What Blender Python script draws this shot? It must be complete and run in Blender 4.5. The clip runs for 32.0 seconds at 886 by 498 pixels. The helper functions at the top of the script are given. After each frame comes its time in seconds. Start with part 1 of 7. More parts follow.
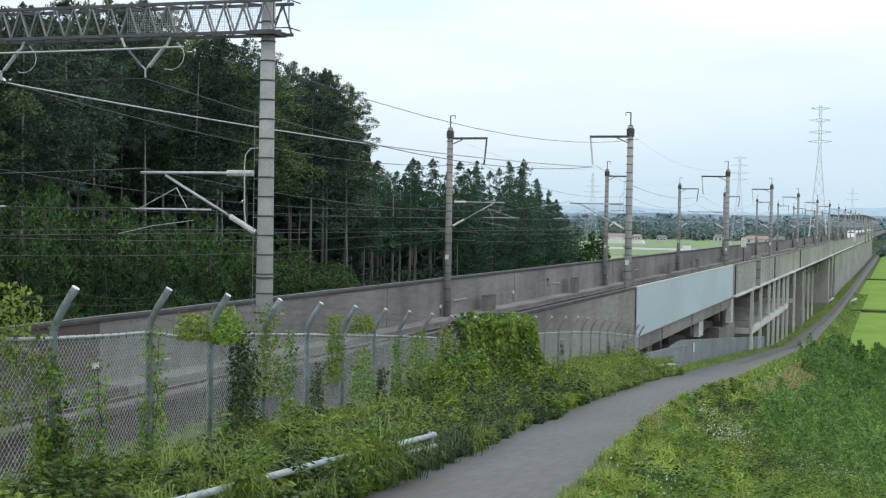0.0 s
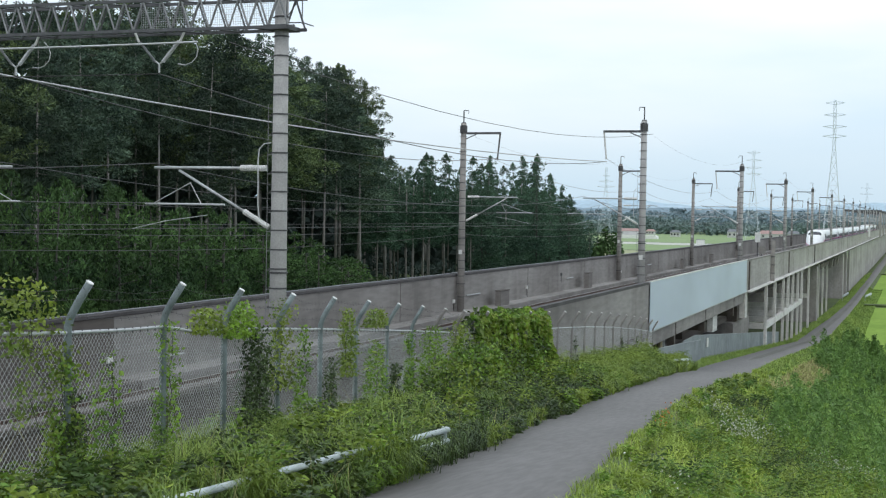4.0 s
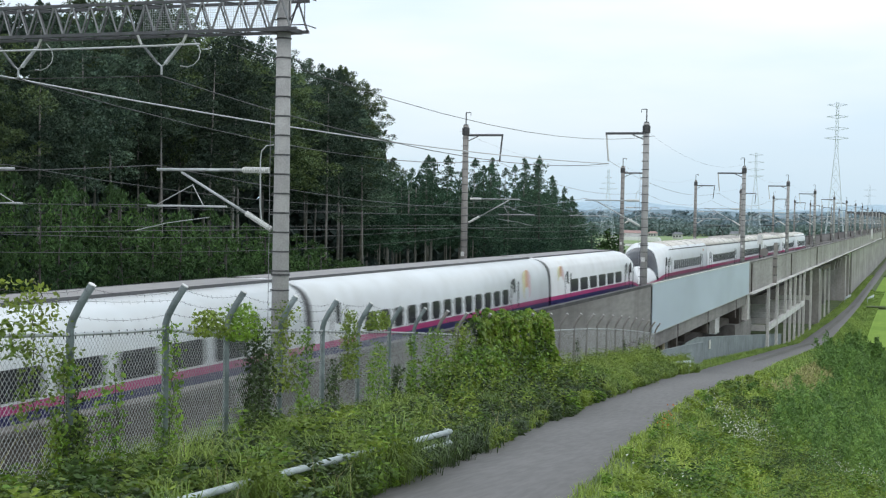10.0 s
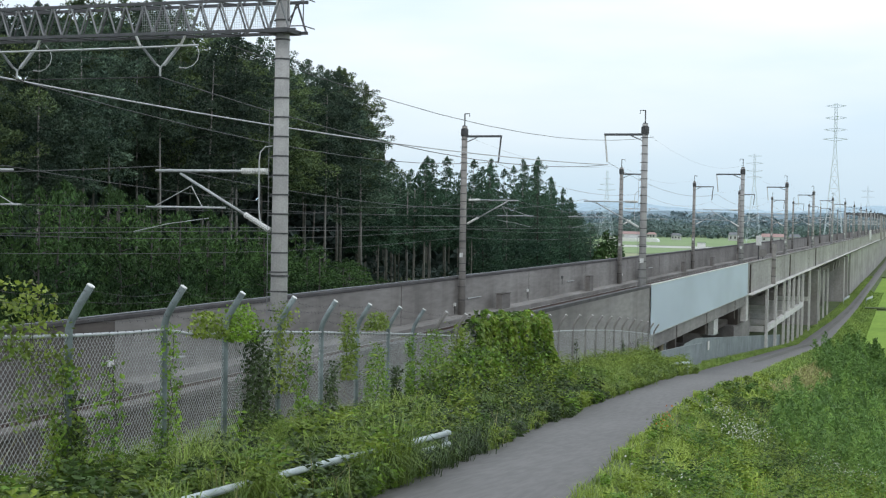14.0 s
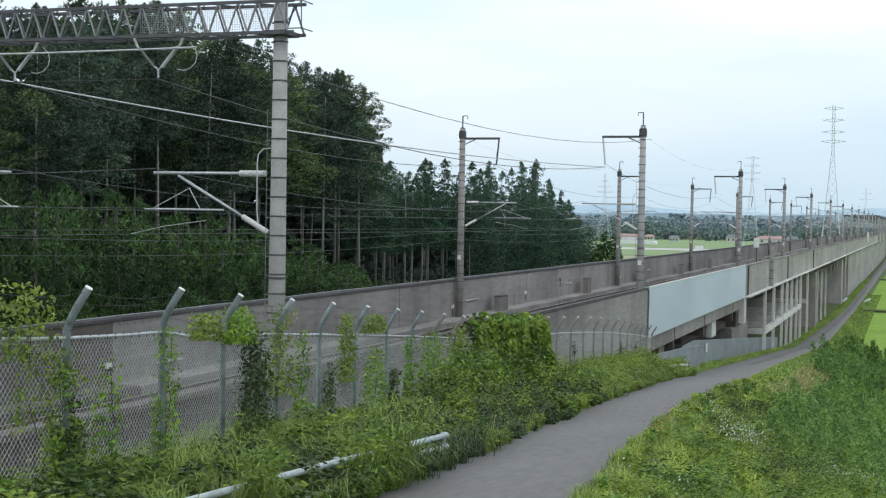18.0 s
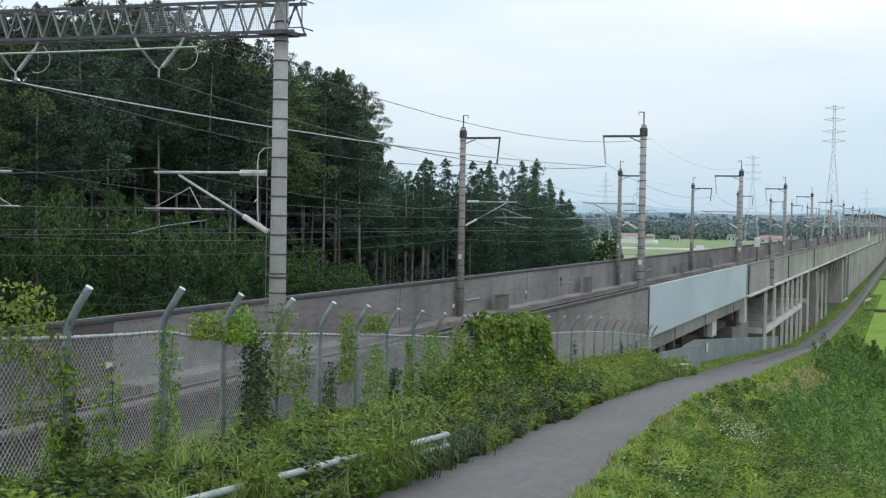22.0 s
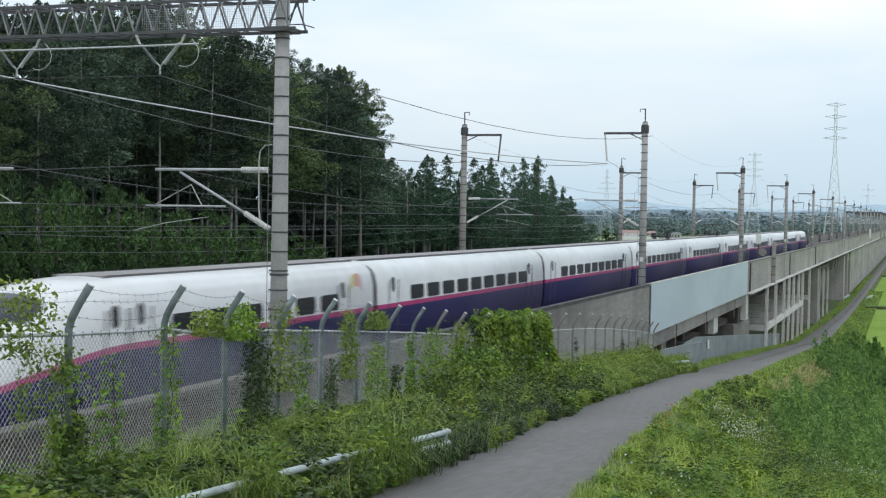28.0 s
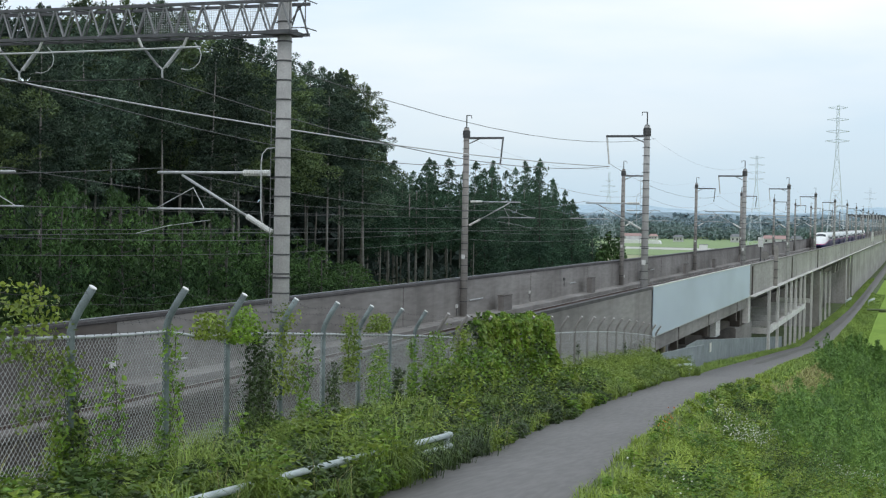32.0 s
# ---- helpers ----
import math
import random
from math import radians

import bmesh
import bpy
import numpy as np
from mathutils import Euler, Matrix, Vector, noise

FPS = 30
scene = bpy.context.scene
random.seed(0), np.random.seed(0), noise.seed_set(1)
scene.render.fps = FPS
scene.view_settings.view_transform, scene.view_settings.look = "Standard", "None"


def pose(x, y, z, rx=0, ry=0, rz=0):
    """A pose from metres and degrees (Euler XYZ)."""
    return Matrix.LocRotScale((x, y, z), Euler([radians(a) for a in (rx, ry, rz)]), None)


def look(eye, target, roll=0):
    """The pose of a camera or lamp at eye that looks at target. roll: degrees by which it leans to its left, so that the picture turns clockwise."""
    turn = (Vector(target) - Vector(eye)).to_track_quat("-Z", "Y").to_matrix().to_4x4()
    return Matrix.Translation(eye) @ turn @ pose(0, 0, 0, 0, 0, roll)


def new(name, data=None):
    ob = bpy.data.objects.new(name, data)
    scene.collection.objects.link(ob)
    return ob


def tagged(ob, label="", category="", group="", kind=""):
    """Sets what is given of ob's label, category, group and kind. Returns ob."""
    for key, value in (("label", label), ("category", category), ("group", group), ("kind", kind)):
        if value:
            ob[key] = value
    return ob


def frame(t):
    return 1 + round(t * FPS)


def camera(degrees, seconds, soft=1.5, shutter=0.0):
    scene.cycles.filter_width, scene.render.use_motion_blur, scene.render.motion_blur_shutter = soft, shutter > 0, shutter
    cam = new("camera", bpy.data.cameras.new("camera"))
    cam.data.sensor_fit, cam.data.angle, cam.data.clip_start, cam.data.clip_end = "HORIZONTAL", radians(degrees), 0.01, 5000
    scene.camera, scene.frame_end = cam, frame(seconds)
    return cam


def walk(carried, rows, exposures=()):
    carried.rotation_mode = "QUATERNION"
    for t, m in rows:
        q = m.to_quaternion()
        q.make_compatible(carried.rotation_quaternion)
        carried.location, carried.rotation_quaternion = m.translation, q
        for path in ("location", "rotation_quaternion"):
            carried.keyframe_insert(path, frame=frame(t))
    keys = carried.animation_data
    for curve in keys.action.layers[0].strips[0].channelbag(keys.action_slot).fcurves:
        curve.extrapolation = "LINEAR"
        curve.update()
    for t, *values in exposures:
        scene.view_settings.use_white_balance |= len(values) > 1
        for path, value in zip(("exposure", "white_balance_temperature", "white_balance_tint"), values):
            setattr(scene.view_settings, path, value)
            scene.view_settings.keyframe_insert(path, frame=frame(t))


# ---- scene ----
# ---- camera ----
# The track runs along +y, its rail heads lie at z = 0, x points right.
EYE = Vector((0.0, 0.0, 5.49))
# seconds, degrees by which the lens points left of the track, degrees down
AIM = [
    (0, 18.607, 1.286), (0.5, 18.690, 1.315), (1, 18.784, 1.357), (1.5, 18.879, 1.399), (2, 18.973, 1.435), (2.5, 19.044, 1.471),
    (3, 19.086, 1.495), (3.5, 19.127, 1.501), (5.5, 19.269, 1.549), (6, 19.287, 1.549), (6.5, 19.293, 1.549), (7, 19.305, 1.549),
    (7.5, 19.328, 1.549), (8, 19.340, 1.549), (8.5, 19.346, 1.555), (9, 19.340, 1.549), (9.5, 19.305, 1.501), (10, 19.263, 1.429),
    (10.5, 19.228, 1.375), (11, 19.204, 1.357), (11.5, 19.186, 1.345), (12, 19.163, 1.315), (12.5, 19.151, 1.292), (13, 19.163, 1.304),
    (13.5, 19.192, 1.351), (14, 19.210, 1.381), (14.5, 19.198, 1.357), (16.5, 19.151, 1.309), (17, 19.145, 1.304), (17.5, 19.133, 1.292),
    (18, 19.127, 1.286), (18.5, 19.127, 1.286), (19, 19.127, 1.286), (19.5, 19.127, 1.286), (20, 19.133, 1.292), (20.5, 19.145, 1.304),
    (21, 19.151, 1.309), (21.5, 19.151, 1.309), (22, 19.151, 1.309), (22.5, 19.151, 1.309), (23, 19.151, 1.309), (23.5, 19.151, 1.309),
    (24, 19.151, 1.309), (24.5, 19.151, 1.321), (25, 19.151, 1.357), (25.5, 19.151, 1.405), (27.5, 19.222, 1.477), (28, 19.204, 1.435),
    (28.5, 19.198, 1.399), (29, 19.204, 1.369), (29.5, 19.228, 1.357), (30, 19.257, 1.357), (30.5, 19.275, 1.357), (31, 19.287, 1.357),
    (31.5, 19.293, 1.345), (32, 19.293, 1.309),
]


def aim(left, down):
    a, b = radians(left), radians(down)
    way = Vector((-math.sin(a) * math.cos(b), math.cos(a) * math.cos(b), -math.sin(b)))
    return look(EYE, EYE + way * 10, 1.01)


cam = camera(36.28, 32.0, soft=1.25, shutter=0.15)
walk(cam, [(t, aim(a, b)) for t, a, b in AIM], [(0.0, 0.05), (19.0, 0.05), (21.5, -0.05), (32.0, -0.05)])

# ---- sky and light: bright, high overcast ----
SUN_EL, SUN_AZ = radians(52), radians(150)
world = bpy.data.worlds.new("overcast_sky")
scene.world = world
world.use_nodes = True
wn, wl = world.node_tree.nodes, world.node_tree.links
wn.clear()
w_out = wn.new("ShaderNodeOutputWorld")
w_sky = wn.new("ShaderNodeTexSky")
w_sky.sky_type = "NISHITA"
w_sky.sun_disc = False
w_sky.sun_elevation, w_sky.sun_rotation = SUN_EL, SUN_AZ
w_sky.air_density, w_sky.dust_density = 1.2, 2.5
w_bg_sky = wn.new("ShaderNodeBackground")
w_bg_sky.inputs["Strength"].default_value = 0.10
wl.new(w_sky.outputs["Color"], w_bg_sky.inputs["Color"])
w_tc = wn.new("ShaderNodeTexCoord")
w_map = wn.new("ShaderNodeMapping")
w_map.inputs["Scale"].default_value = (1.4, 1.4, 6.0)
w_noise = wn.new("ShaderNodeTexNoise")
w_noise.inputs["Scale"].default_value = 1.7
w_noise.inputs["Detail"].default_value = 5.0
w_ramp = wn.new("ShaderNodeValToRGB")
w_ramp.color_ramp.elements[0].position, w_ramp.color_ramp.elements[1].position = 0.30, 0.72
w_ramp.color_ramp.elements[0].color = (0.635, 0.79, 0.94, 1)
w_ramp.color_ramp.elements[1].color = (0.985, 0.995, 1.0, 1)
w_bg_cloud = wn.new("ShaderNodeBackground")
# an overcast sky is about twice as bright overhead as at the horizon
w_sep = wn.new("ShaderNodeSeparateXYZ")
w_rise = wn.new("ShaderNodeMapRange")
for k, value in enumerate((0.05, 0.9, 1.20, 1.42)):
    w_rise.inputs[k + 1].default_value = value
wl.new(w_tc.outputs["Generated"], w_sep.inputs[0])
wl.new(w_sep.outputs["Z"], w_rise.inputs[0])
wl.new(w_rise.outputs[0], w_bg_cloud.inputs["Strength"])
w_mix = wn.new("ShaderNodeMixShader")
w_mix.inputs[0].default_value = 0.86
wl.new(w_tc.outputs["Generated"], w_map.inputs["Vector"])
wl.new(w_map.outputs["Vector"], w_noise.inputs["Vector"])
wl.new(w_noise.outputs["Fac"], w_ramp.inputs["Fac"])
# hazier and bluer towards the horizon
w_low = wn.new("ShaderNodeMapRange")
w_low.interpolation_type = "SMOOTHSTEP"
w_low.inputs[1].default_value, w_low.inputs[2].default_value = -0.02, 0.15
wl.new(w_sep.outputs["Z"], w_low.inputs[0])
w_haze = wn.new("ShaderNodeMix")
w_haze.data_type = "RGBA"
w_haze.inputs[6].default_value = (0.545, 0.70, 0.82, 1)
wl.new(w_low.outputs[0], w_haze.inputs[0])
wl.new(w_ramp.outputs["Color"], w_haze.inputs[7])
wl.new(w_haze.outputs[2], w_bg_cloud.inputs["Color"])
wl.new(w_bg_sky.outputs[0], w_mix.inputs[1])
wl.new(w_bg_cloud.outputs[0], w_mix.inputs[2])
wl.new(w_mix.outputs[0], w_out.inputs["Surface"])

sun_data = bpy.data.lights.new("sun", "SUN")
sun_data.energy, sun_data.angle, sun_data.color = 0.40, radians(20), (1.0, 0.97, 0.92)
sun = new("sun", sun_data)
SUN_WAY = Vector((math.sin(SUN_AZ) * math.cos(SUN_EL), math.cos(SUN_AZ) * math.cos(SUN_EL), math.sin(SUN_EL)))
sun.matrix_world = look(SUN_WAY * 200, (0, 0, 0))

# ---- materials ----
def mat(name, base, alt=None, scale=4.0, rough=0.8, metal=0.0, bump=0.0, bump_scale=30.0, streak=None, spread=0.35, spec=0.5, isle=None, trans=0.0, per=None, along=None):
    """A surface with coarse stains between base and alt, fine grain, optional vertical streaks and piece-by-piece variation."""
    m = bpy.data.materials.new(name)
    m.use_nodes = True
    n, l = m.node_tree.nodes, m.node_tree.links
    bsdf = n["Principled BSDF"]
    bsdf.inputs["Roughness"].default_value, bsdf.inputs["Metallic"].default_value = rough, metal
    bsdf.inputs["Specular IOR Level"].default_value = spec
    tc = n.new("ShaderNodeTexCoord")
    geo = n.new("ShaderNodeNewGeometry")

    def noisy(size, detail=4.0, stretch=None):
        t = n.new("ShaderNodeTexNoise")
        t.inputs["Scale"].default_value, t.inputs["Detail"].default_value = size, detail
        if stretch:
            mp = n.new("ShaderNodeMapping")
            mp.inputs["Scale"].default_value = stretch
            l.new(geo.outputs["Position"], mp.inputs["Vector"])
            l.new(mp.outputs["Vector"], t.inputs["Vector"])
        else:
            mp = n.new("ShaderNodeMapping")
            mp.inputs["Scale"].default_value = along or (1, 1, 1)
            l.new(tc.outputs["Object"], mp.inputs["Vector"])
            l.new(mp.outputs["Vector"], t.inputs["Vector"])
        return t.outputs["Fac"]

    def ramp(fac, a, b, lo, hi):
        r = n.new("ShaderNodeValToRGB")
        e = r.color_ramp.elements
        e[0].position, e[1].position, e[0].color, e[1].color = lo, hi, (*a, 1), (*b, 1)
        l.new(fac, r.inputs["Fac"])
        return r.outputs["Color"]

    def mixed(a, b, kind, fac):
        x = n.new("ShaderNodeMix")
        x.data_type, x.blend_type = "RGBA", kind
        if isinstance(fac, float):
            x.inputs[0].default_value = fac
        else:
            l.new(fac, x.inputs[0])
        l.new(a, x.inputs[6])
        l.new(b, x.inputs[7])
        return x.outputs[2]

    alt = alt or tuple(c * 0.72 for c in base)
    col = ramp(noisy(scale), alt, base, 0.5 - spread / 2, 0.5 + spread / 2)
    col = mixed(col, ramp(noisy(scale * 14, 3.0), (0.78,) * 3, (1.12,) * 3, 0.35, 0.65), "MULTIPLY", 0.6)
    if streak:
        col = mixed(col, ramp(noisy(1.0, 6.0, (0.40, 0.16, 0.10)), streak, (1, 1, 1), 0.34, 0.62), "MULTIPLY", 0.55)
        col = mixed(col, ramp(noisy(1.0, 3.0, (1.5, 0.9, 0.16)), streak, (1, 1, 1), 0.30, 0.50), "MULTIPLY", 0.35)
    if isle:
        v = n.new("ShaderNodeMapRange")
        v.inputs[3].default_value, v.inputs[4].default_value = isle
        l.new(geo.outputs["Random Per Island"], v.inputs[0])
        g = n.new("ShaderNodeCombineColor")
        for k in range(3):
            l.new(v.outputs[0], g.inputs[k])
        col = mixed(col, g.outputs[0], "MULTIPLY", 1.0)
    if per:
        oi = n.new("ShaderNodeObjectInfo")
        v = n.new("ShaderNodeMapRange")
        v.inputs[3].default_value, v.inputs[4].default_value = per
        l.new(oi.outputs["Random"], v.inputs[0])
        g = n.new("ShaderNodeCombineColor")
        for k in range(3):
            l.new(v.outputs[0], g.inputs[k])
        col = mixed(col, g.outputs[0], "MULTIPLY", 1.0)
    l.new(col, bsdf.inputs["Base Color"])
    if bump:
        b = n.new("ShaderNodeBump")
        b.inputs["Strength"].default_value, b.inputs["Distance"].default_value = bump, 0.02
        l.new(noisy(bump_scale, 6.0), b.inputs["Height"])
        l.new(b.outputs["Normal"], bsdf.inputs["Normal"])
    if trans:
        tr = n.new("ShaderNodeBsdfTranslucent")
        mx = n.new("ShaderNodeMixShader")
        mx.inputs[0].default_value = trans
        l.new(col, tr.inputs["Color"])
        l.new(bsdf.outputs[0], mx.inputs[1])
        l.new(tr.outputs[0], mx.inputs[2])
        l.new(mx.outputs[0], n["Material Output"].inputs["Surface"])
    return m


def livery(name, bands, rough=0.3, sweep=0.0, reach=9.0):
    """Painted coachwork: horizontal bands (height, colour) upwards, with a little dirt; sweep: metres by which they dip towards the tip."""
    m = bpy.data.materials.new(name)
    m.use_nodes = True
    n, l = m.node_tree.nodes, m.node_tree.links
    bsdf = n["Principled BSDF"]
    bsdf.inputs["Roughness"].default_value = rough
    tc, sep = n.new("ShaderNodeTexCoord"), n.new("ShaderNodeSeparateXYZ")
    l.new(tc.outputs["Object"], sep.inputs[0])
    rng = n.new("ShaderNodeMapRange")
    rng.inputs[1].default_value, rng.inputs[2].default_value = 0.0, 5.0
    dip = n.new("ShaderNodeMapRange")
    dip.interpolation_type = "SMOOTHSTEP"
    for k, val in enumerate((0.0, reach, sweep, 0.0)):
        dip.inputs[k + 1].default_value = val
    l.new(sep.outputs["Y"], dip.inputs[0])
    add = n.new("ShaderNodeMath")
    l.new(sep.outputs["Z"], add.inputs[0])
    l.new(dip.outputs[0], add.inputs[1])
    l.new(add.outputs[0], rng.inputs[0])
    r = n.new("ShaderNodeValToRGB")
    r.color_ramp.interpolation = "CONSTANT"
    e = r.color_ramp.elements
    e[0].position, e[0].color = 0.0, (*bands[0][1], 1)
    e[1].position, e[1].color = bands[1][0] / 5.0, (*bands[1][1], 1)
    for z, c in bands[2:]:
        x = e.new(z / 5.0)
        x.color = (*c, 1)
    l.new(rng.outputs[0], r.inputs["Fac"])
    t = n.new("ShaderNodeTexNoise")
    t.inputs["Scale"].default_value, t.inputs["Detail"].default_value = 1.3, 5.0
    l.new(tc.outputs["Object"], t.inputs["Vector"])
    d = n.new("ShaderNodeValToRGB")
    d.color_ramp.elements[0].position, d.color_ramp.elements[1].position = 0.3, 0.6
    d.color_ramp.elements[0].color, d.color_ramp.elements[1].color = (0.88, 0.87, 0.85, 1), (1, 1, 1, 1)
    l.new(t.outputs["Fac"], d.inputs["Fac"])
    x = n.new("ShaderNodeMix")
    x.data_type, x.blend_type = "RGBA", "MULTIPLY"
    x.inputs[0].default_value = 0.8
    l.new(r.outputs["Color"], x.inputs[6])
    l.new(d.outputs["Color"], x.inputs[7])
    l.new(x.outputs[2], bsdf.inputs["Base Color"])
    return m


M_CONC = mat("weathered_concrete", (0.315, 0.300, 0.285), (0.210, 0.197, 0.186), 0.35, 0.9, bump=0.2, bump_scale=12, streak=(0.44, 0.42, 0.41), along=(1, 0.16, 1))
M_CONC_L = mat("pale_column_concrete", (0.74, 0.73, 0.71), (0.60, 0.59, 0.57), 0.5, 0.9, bump=0.2, bump_scale=12, streak=(0.66, 0.64, 0.62), along=(1, 0.16, 1))
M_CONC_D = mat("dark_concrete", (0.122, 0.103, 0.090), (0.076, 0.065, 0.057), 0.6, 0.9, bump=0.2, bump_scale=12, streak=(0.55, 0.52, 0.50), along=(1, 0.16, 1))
M_CAP = mat("sooty_wall_cap", (0.095, 0.09, 0.09), (0.06, 0.056, 0.056), 1.2, 0.9, bump=0.2, bump_scale=20)
M_POLE = mat("spun_concrete", (0.44, 0.435, 0.425), (0.34, 0.335, 0.33), 2.0, 0.8, bump=0.1, bump_scale=30, streak=(0.72, 0.70, 0.68))
M_POLE_FAR = mat("stained_pole_concrete", (0.35, 0.33, 0.31), (0.255, 0.238, 0.222), 1.5, 0.85, bump=0.1, bump_scale=30)
M_BAND = mat("dark_steel_band", (0.11, 0.11, 0.115), (0.07, 0.07, 0.07), 5, 0.6, 0.4)
M_GALV = mat("galvanised_steel", (0.55, 0.57, 0.58), (0.42, 0.43, 0.44), 5, 0.5, 0.35)
M_TRUSS = mat("dull_truss_steel", (0.125, 0.127, 0.135), (0.085, 0.087, 0.092), 3, 0.6, 0.3)
M_WHITE = mat("white_porcelain", (0.78, 0.78, 0.76), (0.62, 0.62, 0.60), 6, 0.35)
M_WIRE = mat("overhead_wire_metal", (0.09, 0.09, 0.09), (0.06, 0.06, 0.06), 6, 0.5, 0.3)
M_WIRE_L = mat("bright_cable_sheath", (0.62, 0.64, 0.65), (0.5, 0.5, 0.5), 6, 0.5)
M_RAIL = mat("rusty_rail_steel", (0.17, 0.11, 0.085), (0.10, 0.07, 0.06), 6, 0.6, 0.5)
M_RAILTOP = mat("polished_rail_head", (0.5, 0.48, 0.46), (0.38, 0.36, 0.35), 6, 0.3, 0.9)
M_SLAB = mat("track_slab_concrete", (0.115, 0.095, 0.086), (0.066, 0.054, 0.050), 1.0, 0.95, bump=0.2, bump_scale=20, per=(0.85, 1.12), along=(1, 0.3, 1))
M_DECK = mat("stained_deck_concrete", (0.076, 0.061, 0.055), (0.040, 0.032, 0.029), 0.8, 0.95, bump=0.3, bump_scale=18, along=(1, 0.3, 1))
M_PANEL = mat("pale_blue_grey_sheet", (0.51, 0.585, 0.67), (0.49, 0.565, 0.65), 0.05, 0.5, spread=0.9, along=(1, 0.1, 0.3))
M_CORR = mat("corrugated_zinc", (0.33, 0.365, 0.385), (0.24, 0.27, 0.285), 1.2, 0.5, 0.25, streak=(0.75, 0.75, 0.76))
M_POST = mat("grey_green_painted_post", (0.235, 0.285, 0.290), (0.120, 0.150, 0.150), 5, 0.6, streak=(0.55, 0.56, 0.56))
M_MESH = mat("galvanised_mesh_wire", (0.51, 0.52, 0.515), (0.36, 0.37, 0.37), 9, 0.55)
M_ROAD = mat("worn_asphalt", (0.186, 0.178, 0.172), (0.148, 0.141, 0.137), 0.8, 0.92, bump=0.08, bump_scale=120, spread=0.7, along=(1, 0.12, 1))
M_GUARD = mat("dull_white_guard_rail", (0.52, 0.575, 0.575), (0.33, 0.38, 0.38), 4, 0.5, spread=0.4)
M_GROUND = mat("grassy_earth", (0.100, 0.145, 0.038), (0.055, 0.075, 0.024), 0.35, 1.0, bump=0.6, bump_scale=7)
M_RICE = mat("rice_field_green", (0.260, 0.385, 0.075), (0.210, 0.330, 0.062), 0.12, 1.0, bump=0.4, bump_scale=9, spec=0.1)
M_BARK = mat("cedar_bark", (0.085, 0.078, 0.073), (0.05, 0.046, 0.044), 3, 0.95, bump=0.5, bump_scale=14)
M_CEDAR = mat("cedar_needles", (0.098, 0.148, 0.096), (0.040, 0.068, 0.050), 0.6, 0.8, isle=(0.75, 1.25), per=(0.6, 1.35), spec=0.25, spread=0.22)
M_CEDAR_L = mat("olive_cedar_needles", (0.135, 0.185, 0.072), (0.055, 0.088, 0.046), 0.6, 0.8, isle=(0.75, 1.25), per=(0.65, 1.35), spec=0.25, spread=0.22)
M_CEDAR_M = mat("blue_green_cedar_needles", (0.074, 0.145, 0.082), (0.032, 0.072, 0.048), 0.35, 0.75, isle=(0.6, 1.4), per=(0.7, 1.3), trans=0.08, spec=0.3)
# shade deep in the wood is put into this darker needle colour
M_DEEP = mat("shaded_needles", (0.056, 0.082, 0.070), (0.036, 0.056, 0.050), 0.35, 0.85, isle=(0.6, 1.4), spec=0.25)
M_CYPRESS = mat("young_cypress_needles", (0.080, 0.152, 0.041), (0.022, 0.050, 0.020), 0.45, 0.8, isle=(0.5, 1.5), per=(0.75, 1.3), trans=0.06, spec=0.25)
M_LEAF = mat("vine_leaves", (0.245, 0.395, 0.046), (0.110, 0.220, 0.030), 1.2, 0.5, isle=(0.55, 1.35), trans=0.30)
M_LEAF_Y = mat("yellow_green_leaves", (0.255, 0.325, 0.048), (0.13, 0.205, 0.034), 1.2, 0.5, isle=(0.6, 1.4), trans=0.28)
M_WEED = mat("roadside_weeds", (0.268, 0.358, 0.046), (0.062, 0.118, 0.022), 0.9, 0.6, isle=(0.6, 1.3), trans=0.28, spread=0.22)
M_BRUSH = mat("dark_brush_leaves", (0.170, 0.300, 0.068), (0.100, 0.190, 0.046), 0.4, 0.65, isle=(0.7, 1.3), trans=0.18, spread=0.25)
M_GRASS = mat("fresh_grass_blades", (0.258, 0.345, 0.054), (0.096, 0.160, 0.028), 0.7, 0.6, isle=(0.7, 1.3), trans=0.18, spread=0.28)
# for dark vines and bushes; also colours in shade low in weeds and ivy
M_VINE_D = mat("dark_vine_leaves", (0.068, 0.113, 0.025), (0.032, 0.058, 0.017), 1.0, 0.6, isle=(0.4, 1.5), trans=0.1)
M_STRAW = mat("dry_grass_blades", (0.40, 0.37, 0.16), (0.30, 0.28, 0.11), 0.6, 0.7, isle=(0.7, 1.3), trans=0.15)
M_FLOWER = mat("small_white_flowers", (0.78, 0.78, 0.70), (0.62, 0.64, 0.55), 5, 0.6, isle=(0.8, 1.1))
M_ORANGE = mat("orange_flowers", (0.75, 0.24, 0.02), (0.6, 0.16, 0.02), 5, 0.6)
M_GLASS = mat("dark_train_window", (0.018, 0.02, 0.024), (0.014, 0.015, 0.018), 2, 0.30, spec=0.25)
M_WIND = mat("tinted_windscreen", (0.026, 0.030, 0.040), (0.020, 0.023, 0.030), 1, 0.10, spec=0.45)
M_GANG = mat("grey_rubber_bellows", (0.13, 0.13, 0.135), (0.09, 0.09, 0.09), 6, 0.8)
M_UNDER = mat("dark_underframe", (0.05, 0.05, 0.055), (0.03, 0.03, 0.03), 4, 0.8)
M_ROOF3 = mat("cream_grey_roof", (0.76, 0.72, 0.66), (0.67, 0.63, 0.57), 0.5, 0.6, along=(1, 0.3, 1))
M_SHROUD = mat("grey_roof_fairing", (0.44, 0.41, 0.38), (0.34, 0.315, 0.29), 1, 0.6)
WHITE, PINK, NAVY = (0.745, 0.77, 0.775), (0.46, 0.055, 0.19), (0.030, 0.030, 0.115)
